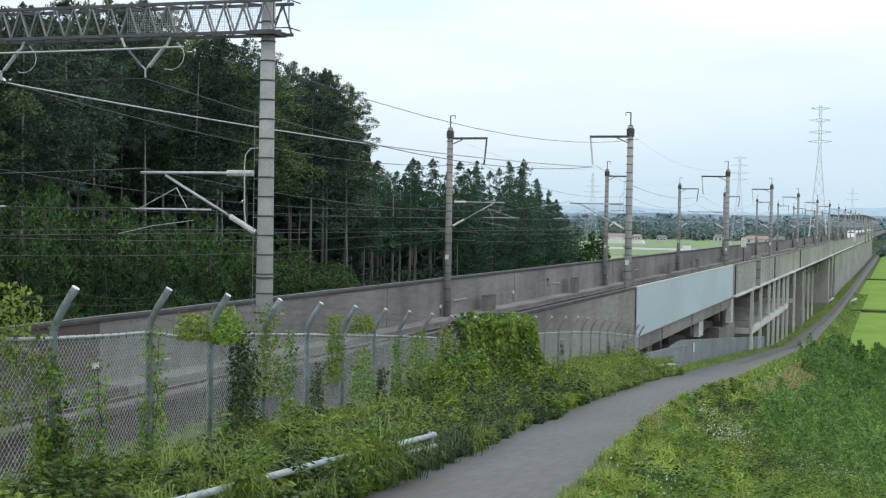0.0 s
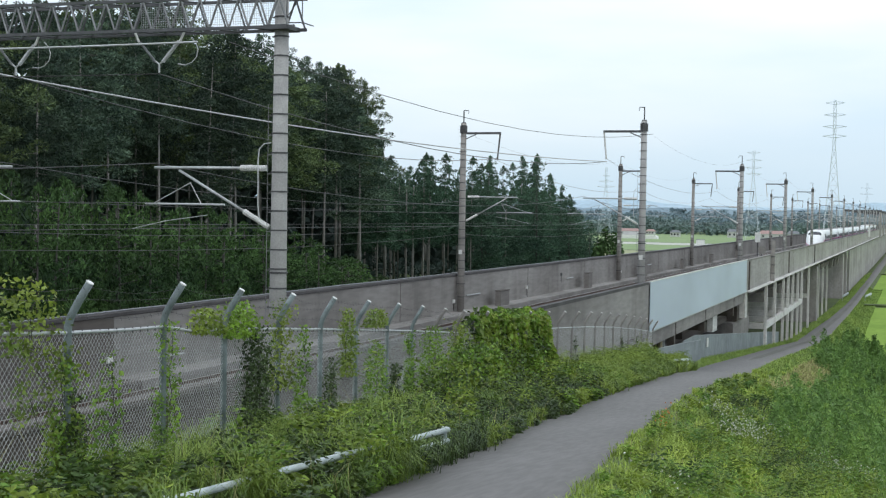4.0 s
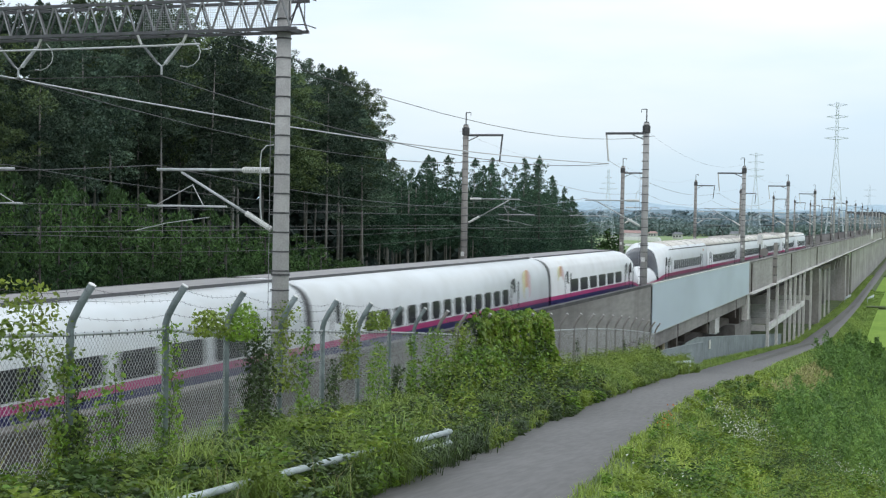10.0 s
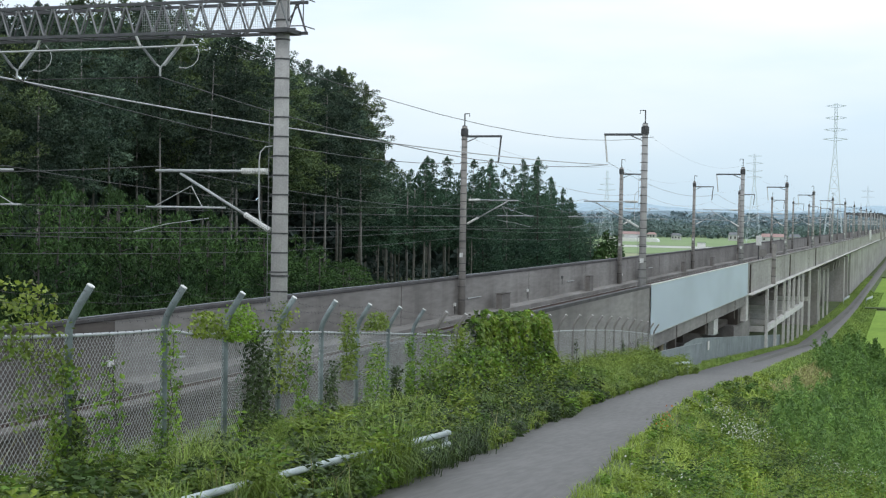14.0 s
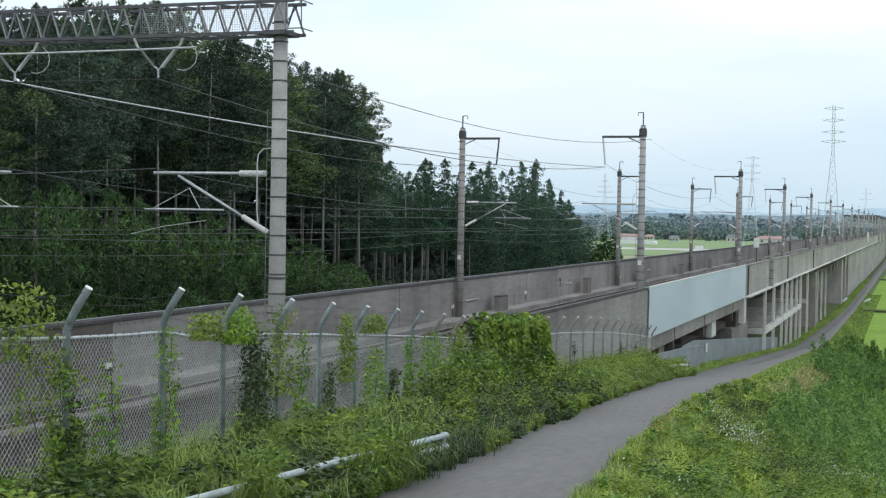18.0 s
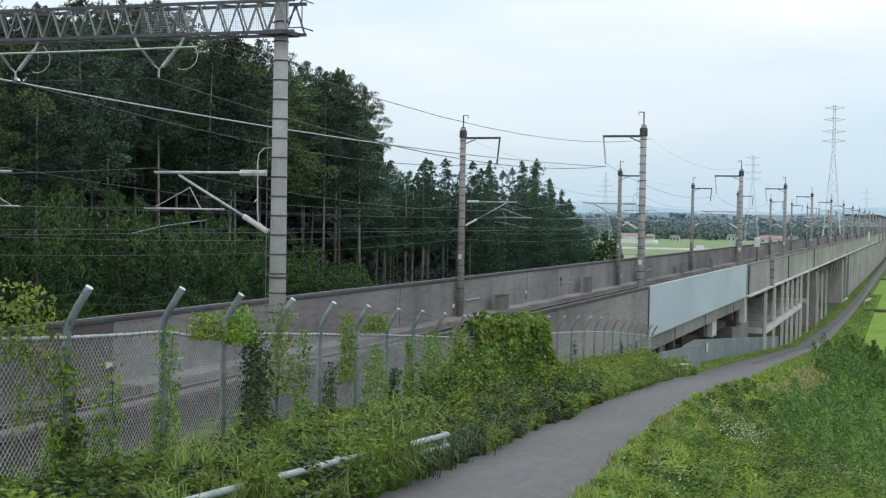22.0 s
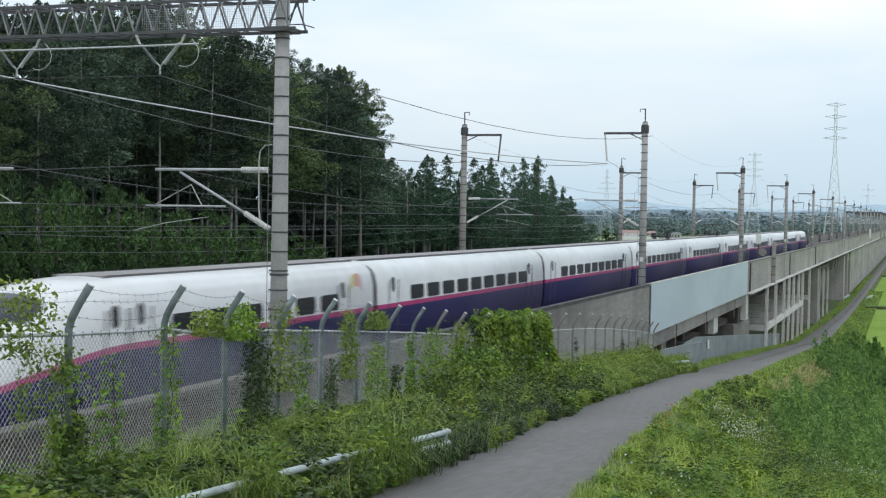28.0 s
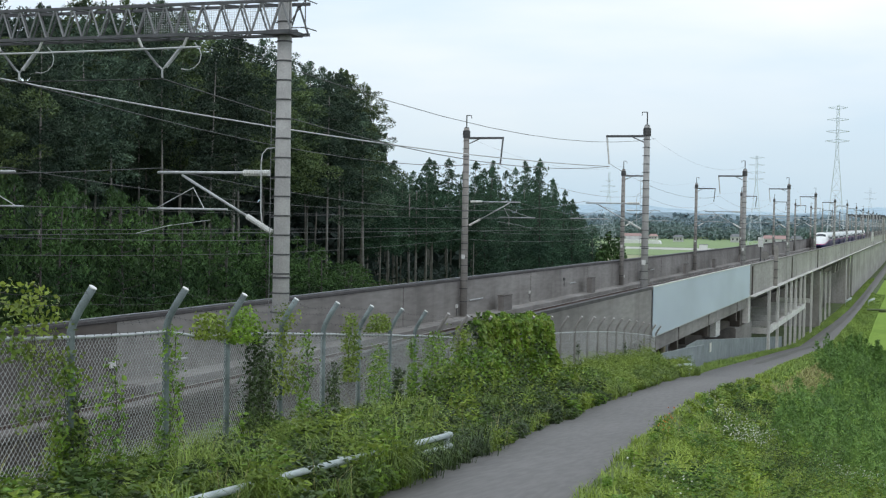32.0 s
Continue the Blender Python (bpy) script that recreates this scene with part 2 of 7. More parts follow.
M_BODY2 = livery("white_pink_navy_coachwork", [(0, (0.05, 0.05, 0.055)), (0.42, NAVY), (1.78, PINK), (1.97, WHITE)])
B2 = [(0, (0.05, 0.05, 0.055)), (0.42, NAVY), (1.78, PINK), (1.97, (0.81, 0.82, 0.82))]
B3 = [(0, (0.06, 0.06, 0.065)), (0.55, (0.20, 0.19, 0.20)), (1.70, (0.40, 0.05, 0.15)), (1.92, (0.80, 0.82, 0.83))]
M_NOSE2 = livery("white_nose_coachwork", B2, 0.3, 0.95, 8.5)
M_NOSE3 = livery("pale_nose_coachwork", B3, 0.3, 0.5, 5.0)
M_BODY3 = livery("pale_grey_pink_coachwork", [(0, (0.06, 0.06, 0.065)), (0.55, (0.20, 0.19, 0.20)), (1.70, (0.40, 0.05, 0.15)), (1.92, (0.80, 0.82, 0.83)), (3.45, (0.84, 0.85, 0.85))])
M_PALE = mat("pale_concrete_lane", (0.55, 0.55, 0.50), (0.45, 0.45, 0.40), 0.1, 0.9)
# aerial haze is mixed into the colours of the far woods and hills
M_FARWOOD = mat("haze_tinted_tree_leaves", (0.165, 0.232, 0.214), (0.135, 0.196, 0.184), 0.02, 0.9, isle=(0.88, 1.12))
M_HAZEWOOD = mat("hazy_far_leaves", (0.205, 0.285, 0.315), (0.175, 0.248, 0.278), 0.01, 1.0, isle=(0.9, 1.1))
M_HILL = mat("haze_tinted_hillside", (0.21, 0.29, 0.335), (0.175, 0.25, 0.295), 0.01, 1.0)
M_HILL2 = mat("haze_blue_hillside", (0.42, 0.54, 0.62), (0.38, 0.50, 0.58), 0.004, 1.0)
M_PLASTER = mat("pale_house_wall", (0.55, 0.55, 0.54), (0.46, 0.46, 0.45), 0.4, 0.9)
# red of the far roofs, paled in the colour for haze
M_REDROOF = mat("haze_paled_red_roof", (0.44, 0.29, 0.27), (0.36, 0.24, 0.225), 0.5, 0.8)
M_GREYROOF = mat("grey_tile_roof", (0.22, 0.23, 0.25), (0.15, 0.16, 0.17), 0.5, 0.7)
# bluish and light because haze is put into the tower colour
M_PYLON = mat("haze_pale_galvanised_lattice", (0.66, 0.72, 0.76), (0.58, 0.65, 0.69), 1, 0.8, 0.0)
M_STRAWPAINT = mat("faded_yellow_paint", (0.62, 0.55, 0.36), (0.5, 0.43, 0.28), 3, 0.7)
# far fields have their greens greyed for haze
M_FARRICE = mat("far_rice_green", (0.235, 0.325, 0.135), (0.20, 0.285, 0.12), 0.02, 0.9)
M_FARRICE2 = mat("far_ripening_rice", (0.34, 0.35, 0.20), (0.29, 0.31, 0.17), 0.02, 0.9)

M_STEM = mat("pale_thin_stem_bark", (0.30, 0.285, 0.27), (0.20, 0.19, 0.18), 3, 0.9, bump=0.5, bump_scale=14)

M_SEDGE = mat("dark_sedge_blades", (0.160, 0.240, 0.038), (0.048, 0.090, 0.019), 0.8, 0.6, isle=(0.6, 1.4), trans=0.18, spread=0.25)

M_FEATHER = mat("feathery_pale_weeds", (0.34, 0.44, 0.10), (0.18, 0.28, 0.055), 0.7, 0.6, isle=(0.7, 1.3), trans=0.2, spread=0.3)

M_BRUSH_L = mat("light_brush_tips", (0.255, 0.400, 0.085), (0.17, 0.29, 0.062), 0.4, 0.65, isle=(0.7, 1.3), trans=0.2)

M_ROOF2 = mat("grey_train_roof", (0.36, 0.34, 0.33), (0.27, 0.255, 0.25), 0.6, 0.6, along=(1, 0.2, 1))

M_EMB_Y = mat("pale_yellow_emblem", (0.72, 0.68, 0.42), (0.66, 0.62, 0.38), 2, 0.4)

M_EMB_O = mat("pale_orange_emblem", (0.72, 0.42, 0.26), (0.66, 0.36, 0.22), 2, 0.4)

M_EMB_P = mat("pale_pink_emblem", (0.72, 0.52, 0.55), (0.66, 0.46, 0.5), 2, 0.4)

M_CONC_V = mat("grey_viaduct_concrete", (0.45, 0.43, 0.415), (0.335, 0.318, 0.305), 0.3, 0.9, bump=0.2, bump_scale=12, streak=(0.54, 0.53, 0.52), along=(1, 0.12, 1))

M_MEADOW = mat("short_meadow_grass", (0.29, 0.40, 0.090), (0.185, 0.285, 0.062), 0.15, 0.7, isle=(0.8, 1.2), trans=0.15)

# darker copy of the wall concrete: shade on the first stretch as colour
M_CONC_S = mat("shade_toned_wall_concrete", (0.152, 0.134, 0.121), (0.098, 0.085, 0.077), 0.35, 0.9, bump=0.2, bump_scale=12, streak=(0.46, 0.44, 0.43), along=(1, 0.16, 1))

M_MOSS = mat("mossy_asphalt", (0.150, 0.148, 0.128), (0.105, 0.106, 0.09), 0.5, 0.95, bump=0.5, bump_scale=30, along=(1, 0.2, 1))


M_MEADOW2 = mat("soft_bank_grass", (0.405, 0.505, 0.085), (0.190, 0.280, 0.052), 0.5, 0.7, isle=(0.75, 1.25), trans=0.18, spread=0.3)

M_LACE = mat("pale_lacing_steel", (0.30, 0.31, 0.32), (0.21, 0.215, 0.22), 3, 0.6, 0.3)


# ---- builders ----
def mesh_of(name, verts, faces, material=None, smooth=False):
    me = bpy.data.meshes.new(name)
    me.from_pydata([tuple(v) for v in verts], [], faces)
    if material:
        me.materials.append(material)
    if smooth:
        me.polygons.foreach_set("use_smooth", [True] * len(me.polygons))
    me.update()
    return me


def quads_mesh(name, v, material):
    """A mesh of loose quads: v is an array (n, 4, 3)."""
    n = len(v)
    me = bpy.data.meshes.new(name)
    me.vertices.add(4 * n)
    me.vertices.foreach_set("co", np.asarray(v, dtype=np.float32).ravel())
    me.loops.add(4 * n)
    me.loops.foreach_set("vertex_index", np.arange(4 * n, dtype=np.int32))
    me.polygons.add(n)
    me.polygons.foreach_set("loop_start", np.arange(0, 4 * n, 4, dtype=np.int32))
    me.polygons.foreach_set("loop_total", np.full(n, 4, dtype=np.int32))
    me.materials.append(material)
    me.update(calc_edges=True)
    return me


class Solid:
    """Collects simple solids into one mesh."""

    def __init__(self):
        self.v, self.f = [], []

    def add(self, verts, faces):
        k = len(self.v)
        self.v += [tuple(p) for p in verts]
        self.f += [tuple(i + k for i in f) for f in faces]
        return self

    def box(self, x0, x1, y0, y1, z0, z1, ch=0.0):
        if ch:
            c = ch
            prof = [(x0 + c, z0), (x1 - c, z0), (x1, z0 + c), (x1, z1 - c), (x1 - c, z1), (x0 + c, z1), (x0, z1 - c), (x0, z0 + c)]
            return self.extrude(prof, y0, y1)
        return self.add([(x0, y0, z0), (x1, y0, z0), (x1, y1, z0), (x0, y1, z0), (x0, y0, z1), (x1, y0, z1), (x1, y1, z1), (x0, y1, z1)],
                        [(0, 3, 2, 1), (4, 5, 6, 7), (0, 1, 5, 4), (1, 2, 6, 5), (2, 3, 7, 6), (3, 0, 4, 7)])

    def extrude(self, prof, y0, y1):
        """A profile of (x, z), counter-clockwise seen from -y, drawn along y."""
        n = len(prof)
        v = [(x, y0, z) for x, z in prof] + [(x, y1, z) for x, z in prof]
        f = [(i, (i + 1) % n, n + (i + 1) % n, n + i) for i in range(n)]
        return self.add(v, f + [tuple(range(n))[::-1], tuple(range(n, 2 * n))])

    def tube(self, pts, r, n=6, r2=None, cap=True):
        """A round bar along a polyline."""
        pts = [Vector(p) for p in pts]
        rings = []
        whole = pts[-1] - pts[0]
        ref = Vector((1, 0, 0)) if abs(whole.z) > 0.7 * whole.length else Vector((0, 0, 1))
        for i, p in enumerate(pts):
            a = pts[min(i + 1, len(pts) - 1)] - pts[max(i - 1, 0)]
            a.normalize()
            u = a.cross(ref if abs(a.dot(ref)) < 0.97 else Vector((0, 1, 0))).normalized()
            w = a.cross(u)
            rr = r if r2 is None else r + (r2 - r) * i / (len(pts) - 1)
            rings.append([p + (u * math.cos(2 * math.pi * k / n) + w * math.sin(2 * math.pi * k / n)) * rr for k in range(n)])
        v = [q for ring in rings for q in ring]
        f = []
        for i in range(len(rings) - 1):
            for k in range(n):
                f.append((i * n + k, i * n + (k + 1) % n, (i + 1) * n + (k + 1) % n, (i + 1) * n + k))
        if cap:
            f += [tuple(range(n))[::-1], tuple(range(len(v) - n, len(v)))]
        return self.add(v, f)

    def mesh(self, name, material, smooth=False):
        return mesh_of(name, self.v, self.f, material, smooth)


def part(name, shape, material, parent, label="", smooth=False, at=None):
    """One mesh object under a thing or part; shape: a Solid or a ready mesh."""
    me = shape if isinstance(shape, bpy.types.Mesh) else shape.mesh(name, material, smooth)
    ob = new(name, me)
    ob.parent = parent
    if at:
        ob.location = at
    if label:
        tagged(ob, label)
    return ob


def thing(name, label, category, group="", at=(0, 0, 0), kind=""):
    ob = new(name)
    ob.empty_display_size = 0.2
    ob.location = at
    return tagged(ob, label, category, group, kind)


def one(name, shape, material, label, category, group="", kind="", smooth=False):
    me = shape if isinstance(shape, bpy.types.Mesh) else shape.mesh(name, material, smooth)
    return tagged(new(name, me), label, category, group, kind)


def lerp(y, table):
    return float(np.interp(y, [p[0] for p in table], [p[1] for p in table]))


# ---- the lie of the land ----
GRADE = [(-60, 6.5), (0, 3.0), (12.8, 2.14), (17.5, 1.82), (22, 1.44), (29, 0.84), (33.8, 0.4), (43.9, -0.24), (56, -1.13), (64, -1.83), (71, -2.5),
         (100, -4.4), (148, -7.45), (165, -7.9), (208, -9.0), (257, -9.75), (320, -10.0), (600, -10.4), (4000, -10.4)]
ROAD_L = [(-20, -5.6), (8, -6.0), (15.7, -6.45), (22.4, -7.0), (30, -8.0), (38, -8.7), (48, -9.35), (62, -10.2), (75, -11.0), (93, -11.2), (127, -11.5), (164, -11.5), (193, -11.5),
          (252, -11.3), (322, -11.3), (600, -11.7), (1500, -11.7)]
ROAD_R = [(-20, -3.0), (8, -3.7), (17.3, -4.25), (20.5, -4.6), (26, -5.3), (37, -6.45), (46.5, -6.95), (62.7, -7.6), (91, -8.4), (126, -8.65), (166, -8.9), (204, -9.2),
          (255, -9.4), (325, -9.5), (600, -9.4), (1500, -9.4)]
FENCE = [(-10, -6.6), (12.8, -8.84), (15.3, -9.15), (22, -9.96), (29, -10.79), (33.8, -11.2), (43.9, -11.35), (48.9, -11.5), (56.2, -11.91), (64, -12.38), (70.9, -12.8), (75, -12.9)]
FIELD_Z = -10.6


def smooth(t):
    t = min(max(t, 0.0), 1.0)
    return t * t * (3 - 2 * t)


def ground_z(x, y):
    g = lerp(y, GRADE)
    xl, xr = lerp(y, ROAD_L), lerp(y, ROAD_R)
    if xl - 0.25 <= x <= xr + 0.25:
        return g - 0.05
    if x > xr:
        dx = x - xr - 0.25
        slope = 0.30 + 0.12 * smooth((y - 30) / 60) + 0.5 * smooth((y - 105) / 50)
        z = g - 0.05 - slope * dx if y > 5 else g - 0.05 - 0.05 * dx
        return max(z, FIELD_Z)
    if y > 75 and x > -24.9:
        g -= 0.5 * smooth((-11.9 - x) / 0.8) * smooth((y - 75) / 10)
    xf = lerp(y, FENCE) if y < 75 else -12.4
    if x > xf:
        return g + 0.12 * smooth((xl - x) / 1.2)
    foot = min(g, 0.3)
    if x > -13.2:
        return g + 0.12 + (foot - g - 0.12) * smooth((xf - x) / max(xf + 13.1, 0.3))
    if x > -24.9:
        return min(g, -1.35)
    left = -1.0 - 9.6 * smooth((y - 105) / 240)
    return left if y > 60 else max(left, -1.0)


def ground_grid(xs, ys):
    v = [(x, y, ground_z(x, y)) for y in ys for x in xs]
    n = len(xs)
    f = [(j * n + i, j * n + i + 1, (j + 1) * n + i + 1, (j + 1) * n + i) for j in range(len(ys) - 1) for i in range(n - 1)]
    return v, f


gx = [-4000, -1500, -600, -300, -150, -80, -50, -35, -28, -25, -24.8, -19, -13.3, -13.05] + [-13 + 0.5 * i for i in range(28)] + [2, 4, 8, 14, 20, 26, 34, 60, 150, 500, 1500, 4000]
gy = [-4000, -1500, -500, -200, -60, -20, -8] + [-4 + 1.5 * i for i in range(75)] + [110 + 5 * i for i in range(60)] + [420, 480, 600, 800, 1100, 1500, 2200, 4000]
v, f = ground_grid(gx, gy)
one("ground", mesh_of("ground", v, f, M_GROUND, True), None, "grassy green ground sloping down beside the railway viaduct", "ground", kind="structure")

ry = [-20 + 2.0 * i for i in range(60)] + [100 + 6 * i for i in range(50)] + [400 + 50 * i for i in range(23)]
v, f = [], []
for y in ry:
    a, b, g = lerp(y, ROAD_L), lerp(y, ROAD_R), lerp(y, GRADE)
    wob = 0.12 * noise.noise((y * 0.45, 0, 0))
    wob2 = 0.12 * noise.noise((y * 0.45, 7, 0))
    v += [(a + wob - 0.05, y, g - 0.08), (a + wob, y, g), ((a + b) / 2, y, g + 0.04), (b + wob2, y, g), (b + wob2 + 0.05, y, g - 0.08)]
for j in range(len(ry) - 1):
    f += [(5 * j + i, 5 * j + i + 1, 5 * j + i + 6, 5 * j + i + 5) for i in range(4)]
one("road", mesh_of("road", v, f, M_ROAD, True), None, "narrow worn grey asphalt lane beside the viaduct", "road", kind="structure")

v, f = [], []
for k in range(46):
    y = 88 + 6.0 * k
    c, g, w = (lerp(y, ROAD_L) + lerp(y, ROAD_R)) / 2, lerp(y, GRADE), 0.28 + 0.12 * noise.noise((y * 0.2, 3, 0)) if 0 < k < 45 else 0.02
    v += [(c - w, y, g + 0.046), (c + w, y, g + 0.046)]
f = [(2 * k, 2 * k + 1, 2 * k + 3, 2 * k + 2) for k in range(45)]
one("road_moss", mesh_of("road_moss", v, f, M_MOSS, True), None, "dark mossy strip between the lane's wheel tracks", "road", kind="structure")

# ---- the railway: walls, deck, slabs, rails ----
TRACK_1, TRACK_2 = -16.8, -21.1
START, END = -2300, 1500
NEAR_IN, NEAR_OUT, FAR_IN, FAR_OUT = -13.3, -13.05, -24.5, -24.75
WALL_TOP = 2.07

deck = thing("railway_deck", "stained concrete railway deck on the viaduct", "viaduct deck", kind="structure")
part("slab_bed", Solid().extrude([(FAR_OUT, -0.55), (-24.75, -1.0), (-22.5, -1.35), (-15.3, -1.35), (NEAR_OUT - 0.02, -1.0), (NEAR_OUT - 0.02, -0.55), (NEAR_IN, -0.42), (FAR_IN, -0.42)], START, END), M_DECK, deck)
for a, b in ((-14.25, NEAR_IN), (FAR_IN, -23.4)):
    # ducts before y = 38 carry the shade tone in their material
    for y0, y1, m in ((START, 37.98, M_CONC_S), (38.0, END, M_CONC)):
        part("cable_duct", Solid().box(a + 0.004, b - 0.004, y0, y1, -0.42, -0.08, 0.02), m, deck, "concrete cable duct beside the wall")
part("drain_strip", Solid().box(-19.35, -18.55, START, END, -0.42, -0.32, 0.02), M_DECK, deck)


def wall_span(name, xa, xb, cap_out, parent):
    """A parapet with a slightly wider sooty cap."""
    part("wall_face", Solid().box(xa, xb, 38.0, 113.98, -0.55, WALL_TOP - 0.14), M_CONC, parent)
    part("wall_face", Solid().box(xa, xb, 114.0, END, -0.55, WALL_TOP - 0.14), M_CONC_V if parent is wall_near else M_CONC, parent)
    # shade on the walls before y = 38 is put in by darker concrete
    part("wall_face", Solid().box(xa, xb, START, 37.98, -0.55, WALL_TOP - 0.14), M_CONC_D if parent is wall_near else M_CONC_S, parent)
    for a, b, m in ((START, 29.99, M_CONC_S), (30.0, 70.49, M_CAP), (70.5, END, M_CONC)):
        e = 0.05 if m is not M_CAP or parent is wall_far else 0.003
        part("wall_cap", Solid().box(xa - e, xb + e, a, b, WALL_TOP - 0.137, WALL_TOP, 0.002 if e < 0.01 else 0.02), M_CAP if parent is wall_far else m, parent, "concrete coping")


wall_far = thing("wall_far", "stained concrete parapet wall along the railway", "wall", kind="structure")
wall_near = thing("wall_near", "weathered concrete parapet wall along the railway", "wall", kind="structure")
wall_span("wall_far", FAR_OUT, FAR_IN, 0, wall_far)
wall_span("wall_near", NEAR_IN, NEAR_OUT, 0, wall_near)
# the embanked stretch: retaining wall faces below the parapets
# dark concrete on the near and abutment faces stands in for shade
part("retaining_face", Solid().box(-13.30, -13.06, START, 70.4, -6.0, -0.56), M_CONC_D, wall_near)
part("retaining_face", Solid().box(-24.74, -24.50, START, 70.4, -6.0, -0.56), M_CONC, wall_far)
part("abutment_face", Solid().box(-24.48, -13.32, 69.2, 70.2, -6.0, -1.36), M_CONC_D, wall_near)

rail_prof = [(-0.073, -0.17), (0.073, -0.17), (0.073, -0.155), (0.012, -0.13), (0.012, -0.045), (0.035, -0.035), (0.035, -0.004), (-0.035, -0.004), (-0.035, -0.035), (-0.012, -0.045), (-0.012, -0.13), (-0.073, -0.155)]
for tx in (TRACK_1, TRACK_2):
    tr = thing("railway_track", "rusty rails on stained concrete track slabs", "railway track", "tracks")
    for s in (-0.7525, 0.7525):
        part("rail", Solid().extrude([(x + tx + s, z) for x, z in rail_prof], START, END), M_RAIL, tr)
        part("rail_head", Solid().box(tx + s - 0.03, tx + s + 0.03, START, END, -0.003, 0.002), M_RAILTOP, tr, "polished rail head")
    slab_me = Solid().box(-1.17, 1.17, -2.46, 2.46, -0.36, -0.17, 0.015).mesh("track_slab", M_SLAB)
    for i in range(72):
        part("track_slab", slab_me, None, tr, at=(tx, 12.5 + 5 * i, 0))
    rest = Solid()
    for i in range(72, 220):
        rest.box(tx - 1.17, tx + 1.17, 10.04 + 5 * i, 14.96 + 5 * i, -0.36, -0.17)
    tagged(part("far_track_slabs", rest, M_SLAB, tr), kind="stuff")

# a slack cable lying on the far coping
pts = [(-24.62 + 0.05 * noise.noise((y * 0.3, 1, 0)), y, WALL_TOP + 0.03 + 0.05 * abs(noise.noise((y * 0.17, 5, 0)))) for y in range(0, 420, 3)]
one("coping_cable", Solid().tube(pts, 0.03, 5), M_LACE, "slack grey cable lying along the parapet top", "cable")
for y in (31, 47.5, 64, 88, 104.5, 121, 137.5, 154):
    part("wall_joint", Solid().box(-24.5, -24.492, y, y + 0.05, -0.05, 1.92), M_CONC_D, wall_far)

# ---- poles and overhead line ----
POLE_Y = [27.9, 71.6, 115.1, 156.3, 199.0, 246.8, 291.5, 336.0, 378.5] + [422 + 43.4 * i for i in range(16)]
POLE_XR, POLE_XL = -13.67, -24.19


def ribbed(a, b, r, n):
    """A ribbed porcelain insulator between two points."""
    a, b = Vector(a), Vector(b)
    s = Solid()
    s.tube([a, b], r * 0.72, 8)
    for i in range(n):
        p = a.lerp(b, (i + 0.2) / n)
        q = a.lerp(b, (i + 0.8) / n)
        s.tube([p, q], r, 10, r * 0.85)
    return s


FAR_BAND = Solid().tube([(0, 0, 0), (0, 0, 0.05)], 0.2, 8).mesh("band", M_BAND)


